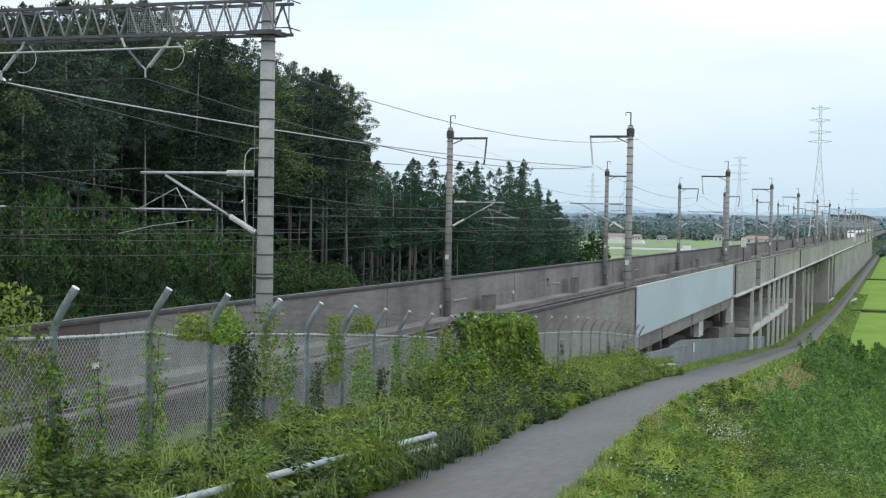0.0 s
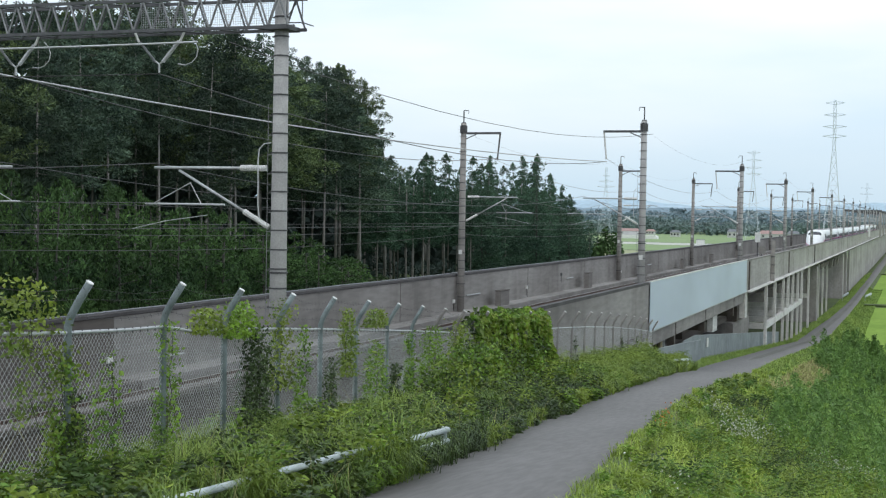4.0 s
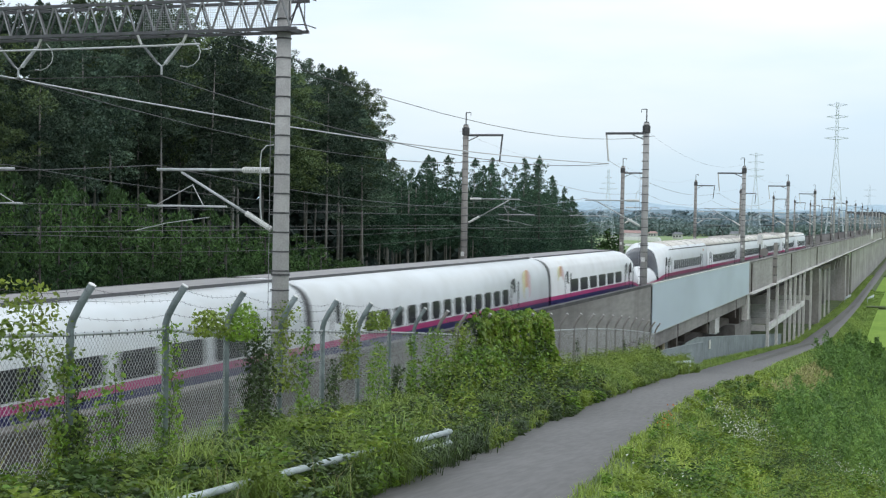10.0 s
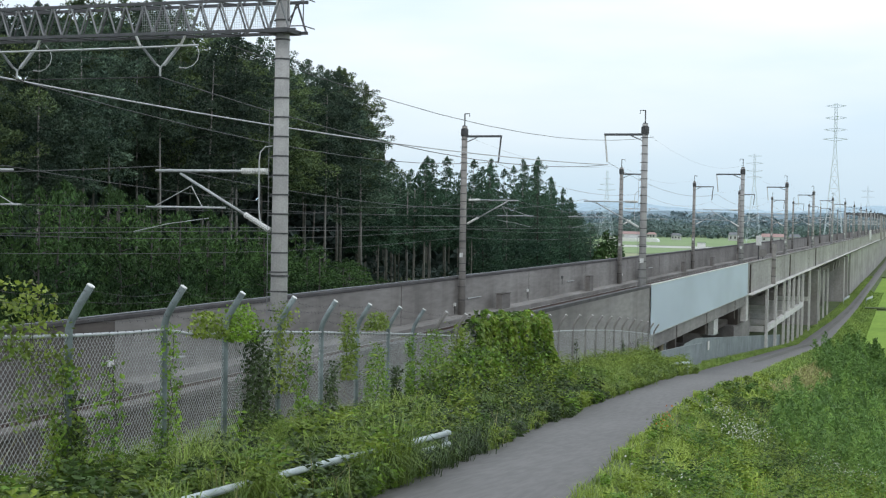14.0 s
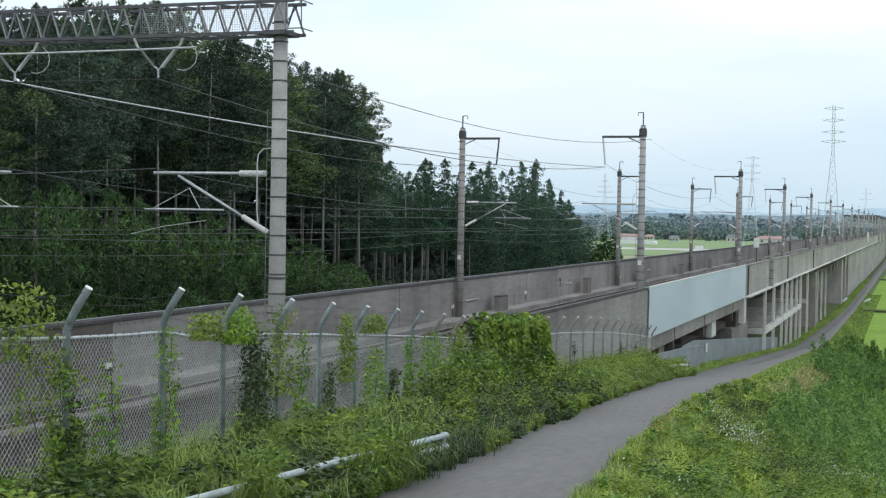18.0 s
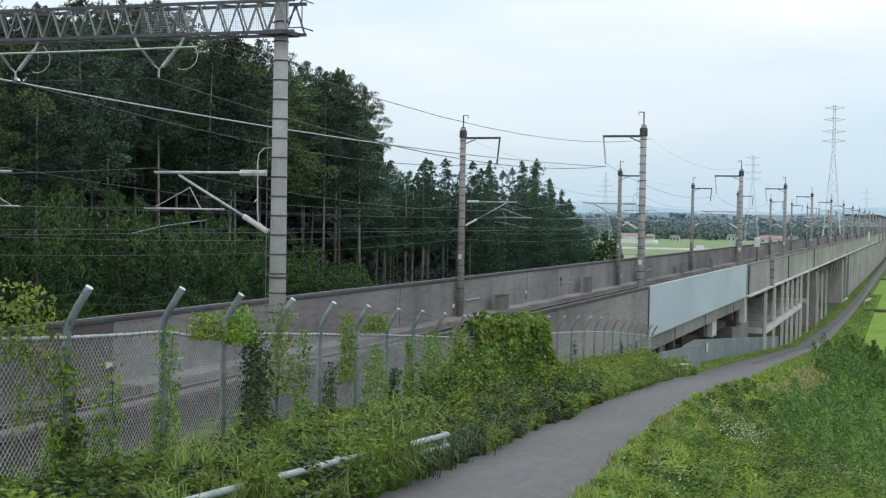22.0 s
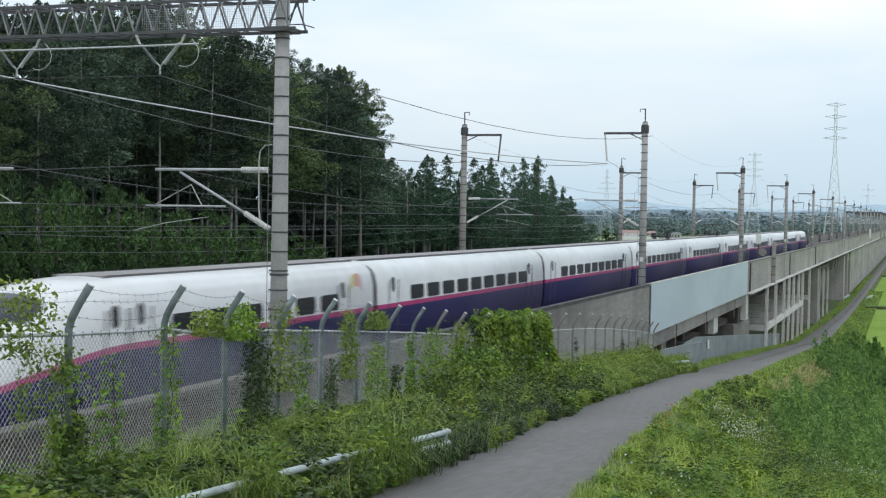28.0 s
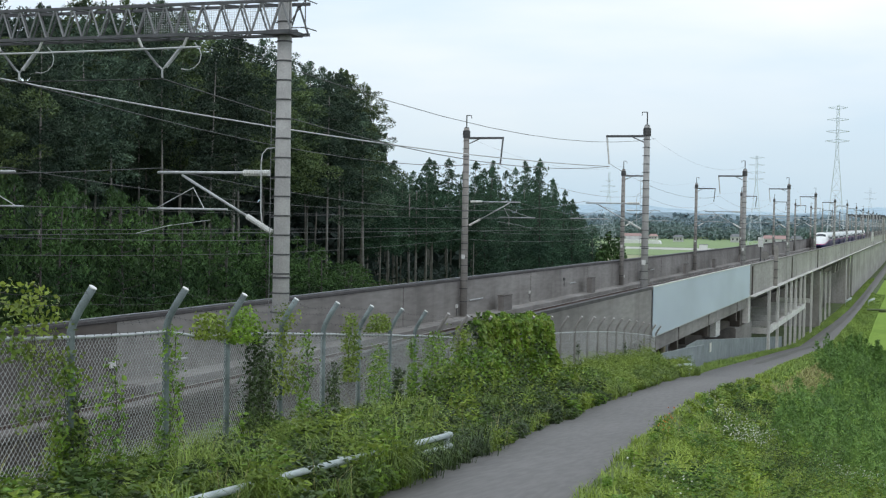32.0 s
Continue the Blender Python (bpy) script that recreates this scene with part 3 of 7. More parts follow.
def line_pole(x, y, h, way, near, fine):
    """A spun-concrete pole with its bracket arms; way: -1 reaches to -x, +1 to +x."""
    p = thing("catenary_pole", "tall grey spun concrete pole with dark steel bands" if near else "stained brown-grey concrete pole with steel brackets", "catenary pole", "catenary poles", (x, y, -0.4))
    p.rotation_euler = (0, 0, 0)
    m = M_POLE if near else M_POLE_FAR
    h = h + 0.4
    part("shaft", Solid().tube([(0, 0, 0), (0, 0, h * 0.5), (0, 0, h)], 0.215, 16, 0.155), m, p, smooth=True)
    n = int((h - 2.2) / 0.44)
    for i in range(n):
        z = 1.9 + i * 0.44
        r = 0.215 - 0.06 * z / h
        if fine:
            b = Solid().tube([(0, 0, z), (0, 0, z + 0.035)], r + 0.012, 16)
            b.box(-r - 0.06, -r, -0.03, 0.03, z, z + 0.03)
            part("band", b, M_BAND, p)
        else:
            part("band", FAR_BAND, None, p, at=(0, 0, z)).scale = ((r + 0.012) / 0.2, (r + 0.012) / 0.2, 1)
    if h < 10.9 or not near or y > 40:
        part("cap_clamp", Solid().tube([(0, 0, h - 0.55), (0, 0, h - 0.15)], 0.21, 10).tube([(0, 0, h - 0.15), (0, 0, h + 0.05)], 0.17, 10, 0.12), M_BAND, p)
        spike = Solid().tube([(0, 0, h), (0, 0, h + 0.72)], 0.035, 6)
        spike.tube([(0, 0, h + 0.72), (way * 0.28, 0, h + 0.72), (way * 0.28, 0, h + 0.55)], 0.025, 5)
        part("top_spike", spike, M_BAND, p)
        a = part("feeder_arm", Solid().box(min(0, way * 2.2), max(0, way * 2.2), -0.06, 0.06, h - 0.62, h - 0.50).tube([(0, 0, h - 0.95), (way * 0.75, 0, h - 0.62)], 0.03, 5), M_TRUSS, p)
        part("hanger", ribbed((way * 2.16, 0, h - 0.62), (way * 2.02, 0, h - 2.05), 0.055, 9), M_WHITE if near else M_TRUSS, a)
    # swinging bracket over the track
    z0, z1 = 6.85, 5.5
    t = part("bracket_tube", Solid().tube([(way * 0.95, 0, z0), (way * 3.25, 0, z0)], 0.034, 8), M_GALV, p, "bright horizontal bracket tube", smooth=True)
    part("tube_insulator", ribbed((way * 0.32, 0, z0), (way * 1.0, 0, z0), 0.075, 16), M_WHITE, t)
    b = part("brace_tube", Solid().tube([(way * 0.85, 0, z1 + 0.33), (way * 2.6, 0, z0 - 0.06)], 0.032, 8), M_GALV, p, smooth=True)
    part("brace_insulator", ribbed((way * 0.25, 0, z1), (way * 0.9, 0, z1 + 0.36), 0.07, 14), M_WHITE, b)
    s0 = 1.4 if y < 40 else 2.0
    st = Solid().tube([(way * s0, 0, 6.0), (way * (s0 + 2.1), 0, 6.0)], 0.028, 6).tube([(way * 2.3, 0, z0 - 0.35), (way * (s0 + 0.6), 0, 6.0)], 0.012, 5).tube([(way * 2.3, 0, z0 - 0.35), (way * (s0 + 1.9), 0, 6.0)], 0.012, 5)
    part("steady_tube", st, M_GALV, p)
    if fine:
        part("steady_arm", Solid().tube([(way * 1.9, 0.1, 5.75), (way * 3.0, 0.1, 5.6), (way * 3.9, 0.1, 5.4)], 0.009, 5), M_GALV, p)
    if fine and near:
        lead = Solid().tube([(way * 0.28, -0.05, 0.6), (way * 0.28, -0.05, 8.3)], 0.008, 5)
        for q in range(12):
            lead.tube([(way * 0.18, -0.03, 3.2 + 0.44 * q), (way * 0.29, -0.05, 3.2 + 0.44 * q)], 0.007, 4)
        part("earth_lead", lead, M_LACE, p, "thin grey earth lead on stand-offs")
        part("jumper", Solid().tube([(way * 0.12, -0.2, 7.42), (way * 0.3, -0.2, 7.40), (way * 0.42, -0.2, 7.28), (way * 0.45, -0.2, 7.05), (way * 0.44, -0.2, 6.0), (way * 0.40, -0.2, 5.7)], 0.013, 6), M_WIRE_L, p, "pale bent jumper cable")
    for q in (1.15, 4.45):
        part("clamp", Solid().tube([(0, 0, q), (0, 0, q + 0.045)], 0.215, 12), M_BAND, p)
    if not (near and y < 40):
        part("marker_plate", Solid().box(way * 0.0 - 0.1, way * 0.0 + 0.1, -0.235, -0.215, 3.6, 3.85), M_WHITE, p, "small white marker plate")
    return p


for i, y in enumerate(POLE_Y):
    h = 10.6 if i < 2 else 10.0
    line_pole(POLE_XR, y, h, -1, True, i < 2)
    line_pole(POLE_XL, y + (1.2 if i else 0), h, 1, False, i == 1)

# the lattice portal beam over the nearest pair of poles
beam = thing("portal_beam", "dull grey steel lattice beam spanning between two poles", "lattice beam", at=(0, 27.9, 0))
TB, TT = 9.62, 10.32
for dy in (-0.32, 0.32):
    for z in (TB, TT):
        part("chord", Solid().box(-24.6, -13.2, dy - 0.03, dy + 0.03, z - 0.035, z + 0.035), M_TRUSS, beam)
    for i in range(22):
        x = -24.35 + 0.5 * i
        a, b = ((x, dy, TB), (x + 0.25, dy, TT)) if dy < 0 else ((x + 0.12, dy, TB), (x + 0.37, dy, TT))
        part("lacing_bar", Solid().tube([a, b], 0.024, 4), M_TRUSS if dy > 0 else M_LACE, beam)
        a, b = ((x + 0.25, dy, TT), (x + 0.5, dy, TB)) if dy < 0 else ((x + 0.37, dy, TT), (x + 0.62, dy, TB))
        part("lacing_bar", Solid().tube([a, b], 0.024, 4), M_TRUSS if dy > 0 else M_LACE, beam)
for z in (TB, TT):
    lace = Solid()
    for i in range(11):
        x = -24.4 + 1.0 * i
        lace.tube([(x, -0.32, z), (x + 0.5, 0.32, z)], 0.018, 4).tube([(x + 0.5, 0.32, z), (x + 1.0, -0.32, z)], 0.018, 4)
    part("flat_lacing", lace, M_TRUSS, beam)
net = Solid()
for i in range(64):
    net.tube([(-17.5 + 0.06 * i, 0.26, TB + 0.06), (-17.5 + 0.06 * i, 0.26, TT - 0.06)], 0.0045, 3, cap=False)
for i in range(11):
    net.tube([(-17.5, 0.27, TB + 0.07 + 0.056 * i), (-13.7, 0.27, TB + 0.07 + 0.056 * i)], 0.0045, 3, cap=False)
tagged(part("wire_netting", net, M_GALV, beam, "pale wire netting behind the lacing"), kind="stuff")
part("gusset_plate", Solid().box(-13.95, -13.38, -0.36, 0.36, TB - 0.05, TB + 0.05), M_TRUSS, beam)
cage = Solid()
for x in (-13.4, -13.02):
    cage.tube([(x, -0.3, TB + 0.05), (x, -0.3, TT + 0.3)], 0.014, 4)
for z in (TB + 0.08, TT):
    cage.tube([(-13.4, -0.3, z), (-13.02, -0.3, z), (-13.02, 0.3, z)], 0.014, 4)
cage.tube([(-13.4, -0.3, TB + 0.2), (-13.02, -0.3, TT)], 0.012, 4)
part("side_bracket", cage, M_TRUSS, beam)
for xc in (-16.84, -20.85):
    v = part("yoke", Solid().tube([(xc - 0.1, 0, 8.95), (xc, 0, 8.87), (xc + 0.1, 0, 8.95)], 0.022, 6).tube([(xc, 0, 8.87), (xc, 0, 8.68)], 0.026, 8), M_GALV, beam)
    for s in (-1, 1):
        part("insulator_string", ribbed((xc + s * 0.10, 0, 8.93), (xc + s * 0.52, 0, 9.4), 0.05 if s > 0 else 0.035, 20), M_GALV if s > 0 else M_LACE, v)
        part("string_hook", Solid().tube([(xc + s * 0.55, 0, 9.4), (xc + s * 0.66, 0, TB)], 0.03, 6), M_WHITE, v)
    part("jumper_loop", Solid().tube([(xc + 0.95, -0.2, 9.45), (xc + 1.09, -0.2, 9.32), (xc + 1.14, -0.2, 9.16), (xc + 1.1, -0.2, 9.0), (xc + 0.98, -0.2, 8.88), (xc + 0.8, -0.2, 8.82), (xc + 0.62, -0.2, 8.85)], 0.010, 6), M_WIRE_L, v)


def sagging(a, b, sag, n=10):
    a, b = Vector(a), Vector(b)
    return [a.lerp(b, i / n) - Vector((0, 0, 4 * sag * (i / n) * (1 - i / n))) for i in range(n + 1)]


def wire(label, pts, r=0.014, m=None, name="overhead_wire"):
    return one(name, Solid().tube(pts, r, 4), m or M_WIRE, label, "wire", "overhead wires")


def spans(x0, z0, sag, ys, stagger=0.0, first=None):
    pts = []
    for i in range(len(ys) - 1):
        a = Vector((x0 + stagger * (-1) ** i, ys[i], z0)) if not (first and i == 0) else Vector(first)
        b = Vector((x0 - stagger * (-1) ** i, ys[i + 1], z0))
        q = sagging(a, b, sag)
        pts += q if i == 0 else q[1:]
    return pts


YS = [-58.9, -15.5] + POLE_Y
for tx in (TRACK_1, TRACK_2):
    wire("thin dark messenger wire over the track", spans(tx - 0.1, 6.55, 0.75, YS), 0.010)
    wire("taut contact wire over the track", spans(tx, 5.02, 0.02, YS, 0.2), 0.008)
    wire("thin auxiliary wire over the track", spans(tx - 0.05, 5.62, 0.12, YS), 0.006)
wire("bright feeder cable sagging between the poles", sagging((-24.0, 20.0, 9.4), (-15.66, 71.6, 8.42), 0.55, 14), 0.022, M_WIRE_L)
wire("dark feeder wire from the lattice beam", sagging((-16.84, 27.9, 8.65), (-15.66, 71.6, 8.42), 0.8), 0.014)
wire("dark feeder wire from the lattice beam", sagging((-20.85, 27.9, 8.65), (-22.2, 72.8, 8.62), 0.8), 0.014)
wire("thin wire crossing below the lattice beam", sagging((-24.0, 27.9, 8.68), (-16.84, 27.9, 8.65), 0.02), 0.012)
wire("bright cable along the lattice beam", sagging((-24.0, 27.3, 9.28), (-15.6, 27.5, 9.32), 0.03), 0.022, M_WIRE_L)
wire("bright feeder cable leaving the portal", sagging((-15.0, 27.9, 9.35), (-13.2, 71.6, 9.9), 0.9), 0.010, M_WIRE)
for side, x0 in ((1, POLE_XR - 2.05), (-1, POLE_XL + 2.05)):
    wire("feeder wire hung from the pole arms", spans(x0, 7.75, 0.8, POLE_Y[1:], 0, (x0, 71.6, 8.6)), 0.010)
    wire("thin earth wire along the pole tops", spans(x0 + side * 2.0, 10.2, 0.9, POLE_Y[1:2] + [y for y in POLE_Y[2:]]), 0.004)
    wire("signal cable low along the poles", spans(POLE_XL + 0.25 if side < 0 else POLE_XL + 0.3, 4.6 + 0.25 * side, 0.35, POLE_Y), 0.009)

# ---- viaduct: panel, girders and columns ----
panel = thing("noise_barrier", "long pale blue-grey sheet barrier fixed to the viaduct side", "barrier")
part("sheet", Solid().box(-12.99, -12.95, 70.6, 114.1, -0.55, 2.06), M_PANEL, panel)
part("top_rim", Solid().box(-13.0, -12.93, 70.6, 114.1, 2.062, 2.11), M_WHITE, panel, "white top edge")
part("bottom_rim", Solid().box(-13.0, -12.94, 70.6, 114.1, -0.60, -0.552), M_GALV, panel)

via = thing("viaduct", "weathered concrete viaduct of columns, beams and girders", "viaduct", kind="structure")
# under-deck shade is put into the dark concrete of girders, brackets and pier parts
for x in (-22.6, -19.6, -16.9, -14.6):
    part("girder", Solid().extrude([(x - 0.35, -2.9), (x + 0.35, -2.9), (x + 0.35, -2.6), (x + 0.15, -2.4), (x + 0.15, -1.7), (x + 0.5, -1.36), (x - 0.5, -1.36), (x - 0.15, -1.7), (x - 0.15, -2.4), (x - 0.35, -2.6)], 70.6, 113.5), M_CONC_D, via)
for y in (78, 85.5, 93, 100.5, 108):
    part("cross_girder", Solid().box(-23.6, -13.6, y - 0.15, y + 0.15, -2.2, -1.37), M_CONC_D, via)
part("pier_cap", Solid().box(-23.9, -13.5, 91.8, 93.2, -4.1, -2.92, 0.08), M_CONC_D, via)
for x in (-22.0, -15.2):
    part("pier_column", Solid().tube([(x, 92.5, -9), (x, 92.5, -4.11)], 0.75, 16), M_CONC, via, smooth=True)
# the outer edge beam under the sheet barrier, in lengths between dark brackets
for a, b in ((70.8, 79.2), (79.7, 91.4), (91.9, 106.6), (107.1, 113.3)):
    part("edge_girder", Solid().box(-13.32, -13.06, a, b, -1.42, -0.62, 0.02), M_CONC, via, "grey concrete edge girder")
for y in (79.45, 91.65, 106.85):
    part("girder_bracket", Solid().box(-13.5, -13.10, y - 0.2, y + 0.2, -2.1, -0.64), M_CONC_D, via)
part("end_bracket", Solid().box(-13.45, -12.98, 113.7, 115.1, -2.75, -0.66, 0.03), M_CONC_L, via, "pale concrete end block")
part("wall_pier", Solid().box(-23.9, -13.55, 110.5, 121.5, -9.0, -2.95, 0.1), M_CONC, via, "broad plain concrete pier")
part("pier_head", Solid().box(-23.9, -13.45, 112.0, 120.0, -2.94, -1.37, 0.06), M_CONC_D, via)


def frame_bay(y, outer):
    """One transverse frame of the rigid-frame viaduct; outer: its columns stand flush with the deck's edge and carry a middle beam."""
    z0 = lerp(y, GRADE) - 1.1
    a, b = (-12.75, -24.95) if outer else (-13.62, -23.9)
    top = -0.66 if outer else -1.36
    for x in (a, b):
        part("column", Solid().box(x - 0.13, x + 0.13, y - 0.2, y + 0.2, z0, top, 0.04), M_CONC_L, via)
    part("cross_beam", Solid().box(b + 0.19, a - 0.19, y - 0.3, y + 0.3, -2.2, -1.37), M_CONC, via)
    if outer:
        part("mid_beam", Solid().box(b + 0.19, a - 0.19, y - 0.22, y + 0.22, -4.7, -4.15), M_CONC_L, via)


BAYS = [128, 136.5, 145.5, 151.5, 157.5, 164.5, 170.5, 182, 216, 226, 237]
for y in BAYS:
    frame_bay(y, y < 190)
for a, b in zip(BAYS[:-1], BAYS[1:]):
    if b - a < 12:
        for x in (-13.62, -23.9):
            # dark concrete here too, as the shade below the deck edge
            part("edge_beam", Solid().box(x - 0.25, x + 0.25, a + 0.31, b - 0.31, -2.0, -1.37), M_CONC_D, via)
        if 125 < b < 172:
            part("mid_edge_beam", Solid().box(-12.98, -12.64, a + 0.29, b - 0.29, -4.7, -4.15), M_CONC_L, via)
part("wall_pier", Solid().box(-24.0, -13.1, 203.4, 206.4, -9.8, -1.37, 0.1), M_CONC_V, via, "broad plain concrete pier")
for y in (249, 258, 268):
    part("hanging_haunch", Solid().extrude([(-16.5, -3.6), (-13.5, -2.9), (-13.3, -1.37), (-23.8, -1.37), (-21.0, -3.6)], y - 1.2, y + 1.2), M_CONC, via)
    part("inner_column", Solid().tube([(-17.0, y, -10.6), (-17.0, y, -3.4)], 0.7, 10), M_CONC, via, smooth=True)
for y in (287, 302):
    part("wall_pier", Solid().box(-24.0, -13.3, y - 2.2, y + 2.2, -10.6, -1.37, 0.1), M_CONC_V, via)
part("far_infill_wall", Solid().box(-13.62, -13.3, 314, 760, -10.8, -1.0), M_CONC_V, via, "long pale concrete side wall")
part("deck_ledge", Solid().box(-13.049, -12.58, 114.2, 760, -0.62, -0.54, 0.01), M_CONC_L, wall_near, "pale concrete ledge under the parapet")
for i in range(14):
    part("parapet_joint", Solid().box(-13.05, -13.044, 139 + i * 22.4, 139.04 + i * 22.4, -0.5, 1.9), M_CONC_D, wall_near)
for y in (116.2, 154.7, 196.0):
    s = Solid().tube([(-12.98, y, -0.51), (-12.98, y, 1.9)], 0.06, 8)
    part("drain_pipe", s, M_CONC_D, wall_near, "dark drainpipe on the parapet")

# ---- fence of steel posts, chain-link and barbed wire ----
FENCE_TOP = [(-10, 5.9), (12.8, 4.09), (15.3, 3.96), (17.45, 3.77), (22, 3.39), (29, 2.79), (33.8, 2.35), (43.9, 1.71), (48.9, 1.38), (56.2, 0.82), (64, 0.12), (70.9, -0.56), (75, -0.9)]


POST_Y = [7.95, 10.35, 12.79, 15.35, 17.47, 19.8, 22.08, 24.36, 26.74, 28.95, 31.06, 33.09] + [33.09 + 2.335 * (k + 1) for k in range(16)]
posts = [(lerp(y, FENCE), y) for y in POST_Y]
fence = thing("chain_link_fence", "overgrown chain-link fence with bent posts and barbed wire", "fence")
MESH_H = 1.75
arms = []
for i, (x, y) in enumerate(posts):
    zt = lerp(y, FENCE_TOP)
    x2, y2 = posts[min(i + 1, len(posts) - 1)]
    x1, y1 = posts[max(i - 1, 0)]
    t = Vector((x2 - x1, y2 - y1, 0)).normalized()
    out = Vector((t.y, -t.x, 0))
    lean = out * 0.10 * random.uniform(-0.2, 0.6)
    b = Vector((x, y, zt))
    pts = [b - Vector((0, 0, MESH_H + 0.35)), b - Vector((0, 0, 0.3)), b + Vector((0, 0, 0.06)), b + out * 0.035 + Vector((0, 0, 0.18)), b + out * 0.12 + Vector((0, 0, 0.34)), b + out * 0.26 + Vector((0, 0, 0.56))]
    post = part("post", Solid().tube(pts, 0.046 if i < 8 else 0.042, 10), M_POST if i < 10 else M_CONC, fence, smooth=True)
    part("post_tip" if i < 9 else "post_cap", Solid().tube([pts[-1] + (pts[-1] - pts[-2]).normalized() * 0.001, pts[-1] + (pts[-1] - pts[-2]).normalized() * 0.012], 0.047, 10), M_WHITE if i < 9 else M_CONC_L, post, "pale worn post tip" if i < 9 else "")
    arms.append([b + out * 0.07 + Vector((0, 0, 0.2)), b + out * 0.15 + Vector((0, 0, 0.38)), b + out * 0.24 + Vector((0, 0, 0.52))])
for i in range(len(posts) - 1):
    (xa, ya), (xb, yb) = posts[i], posts[i + 1]
    A, B = Vector((xa, ya, lerp(ya, FENCE_TOP))), Vector((xb, yb, lerp(yb, FENCE_TOP)))
    drop = 0.07 if i == 3 else 0.01
    mid = A.lerp(B, 0.6) - Vector((0, 0, drop))
    part("top_rail", Solid().tube([A, mid, B], 0.021, 8), M_GALV, fence)
    L = (B - A).length
    u = (B - A) / L
    if i < 12:
        ties = Solid()
        for k in range(int(L / 0.22)):
            q = A + u * (0.1 + 0.22 * k)
            ties.tube([q + Vector((0.012, 0, 0.024)), q + Vector((0.012, 0, -0.05))], 0.007, 4)
        tagged(part("mesh_tie", ties, M_BAND, fence, "dark twisted wire ties"), kind="stuff")
    up = Vector((0, 0, 1))
    w, pitch = Solid(), 0.084
    n = int((L + MESH_H) / pitch)
    for k in range(n):
        s0 = k * pitch - MESH_H
        for sgn in (0, 1):
            a0, a1 = max(s0, 0.0), min(s0 + MESH_H, L)
            if a1 - a0 < 0.03:
                continue
            q0 = A + u * a0 - up * ((a0 - s0) if not sgn else MESH_H - (a0 - s0))
            q1 = A + u * a1 - up * ((a1 - s0) if not sgn else MESH_H - (a1 - s0))
            w.tube([q0, q1], 0.0027 if i < 12 else 0.0016, 3, cap=False)
    tagged(part("mesh_panel", w, M_MESH, fence, "galvanised chain-link mesh"), kind="stuff")
    for k in range(3):
        line = sagging(arms[i][k], arms[i + 1][k], random.uniform(0.02, 0.10), 6)
        bw = Solid().tube(line, 0.0020, 4)
        for a, b in (zip(line[:-1], line[1:]) if i < 12 else ()):
            for q in (0.25, 0.75):
                c = Vector(a).lerp(Vector(b), q)
                bw.tube([c + Vector((0.0, 0.02, -0.026)), c + Vector((0.0, -0.02, 0.026))], 0.0016, 3)
        part("barbed_wire", bw, M_BAND, fence)

# ---- corrugated sheet fences under the viaduct ----
def sheet_fence(pts, label):
    f = thing("sheet_fence", label, "fence", "sheet fences")
    for (xa, ya, za, ha), (xb, yb, zb, hb) in zip(pts[:-1], pts[1:]):
        n = max(1, round(math.hypot(xb - xa, yb - ya) / 1.8))
        for i in range(n):
            s = Solid()
            m = 14
            for k in range(m + 1):
                t = (i + k / m * 0.985) / n
                x, y, z, h = (p + (q - p) * t for p, q in ((xa, xb), (ya, yb), (za, zb), (ha, hb)))
                o = 0.02 if k % 2 else -0.02
                s.v += [(x + o, y, z - 0.3), (x + o, y, z + h), (x + o - 0.012, y, z - 0.3), (x + o - 0.012, y, z + h)]
            for k in range(m):
                a, b = 4 * k, 4 * k + 4
                s.f += [(a, b, b + 1, a + 1), (a + 2, a + 3, b + 3, b + 2), (a + 1, b + 1, b + 3, a + 3)]
            part("corrugated_sheet", s, M_CORR, f)
        part("sheet_rail", Solid().tube([(xa, ya, za + ha), (xb, yb, zb + hb)], 0.025, 6), M_CORR, f)


def gz(y):
    return lerp(y, GRADE)


sheet_fence([(-12.3, 69.5, gz(69.5) - 0.1, 1.15), (-11.9, 75, gz(75) - 0.1, 1.40), (-11.6, 79.7, gz(79.7) - 0.15, 1.55)], "grey corrugated zinc fence beside the lane")
sheet_fence([(-13.15, 83.0, gz(83) - 0.55, 1.75), (-13.12, 87.4, gz(87.4) - 0.55, 2.05), (-13.12, 138.0, gz(138) - 0.55, 1.62), (-13.1, 146.0, gz(146) - 0.55, 1.52)], "long grey corrugated zinc fence under the viaduct")
notice = thing("notice_plate", "small pale notice plate on the corrugated fence", "notice", at=(-13.05, 92.6, gz(92.6) + 0.95))
part("plate", Solid().box(0, 0.03, -0.4, 0.4, -0.3, 0.3), M_WHITE, notice)

# ---- guard rails ----
def guard(pts, label, foot=0.95, thick=0.045):
    g = thing("guard_rail", label, "guard rail", "guard rails")
    beamp = [Vector(p) for p in pts]
    for dz in (0.0, -0.18):
        part("rail_beam", Solid().tube([p + Vector((0, 0, dz)) for p in beamp], thick, 8), M_GUARD, g, smooth=True)
    for p in beamp:
        part("guard_post", Solid().tube([p + Vector((-0.06, 0, 0.04)), p - Vector((0.06, 0, foot))], 0.045, 8), M_GUARD, g)


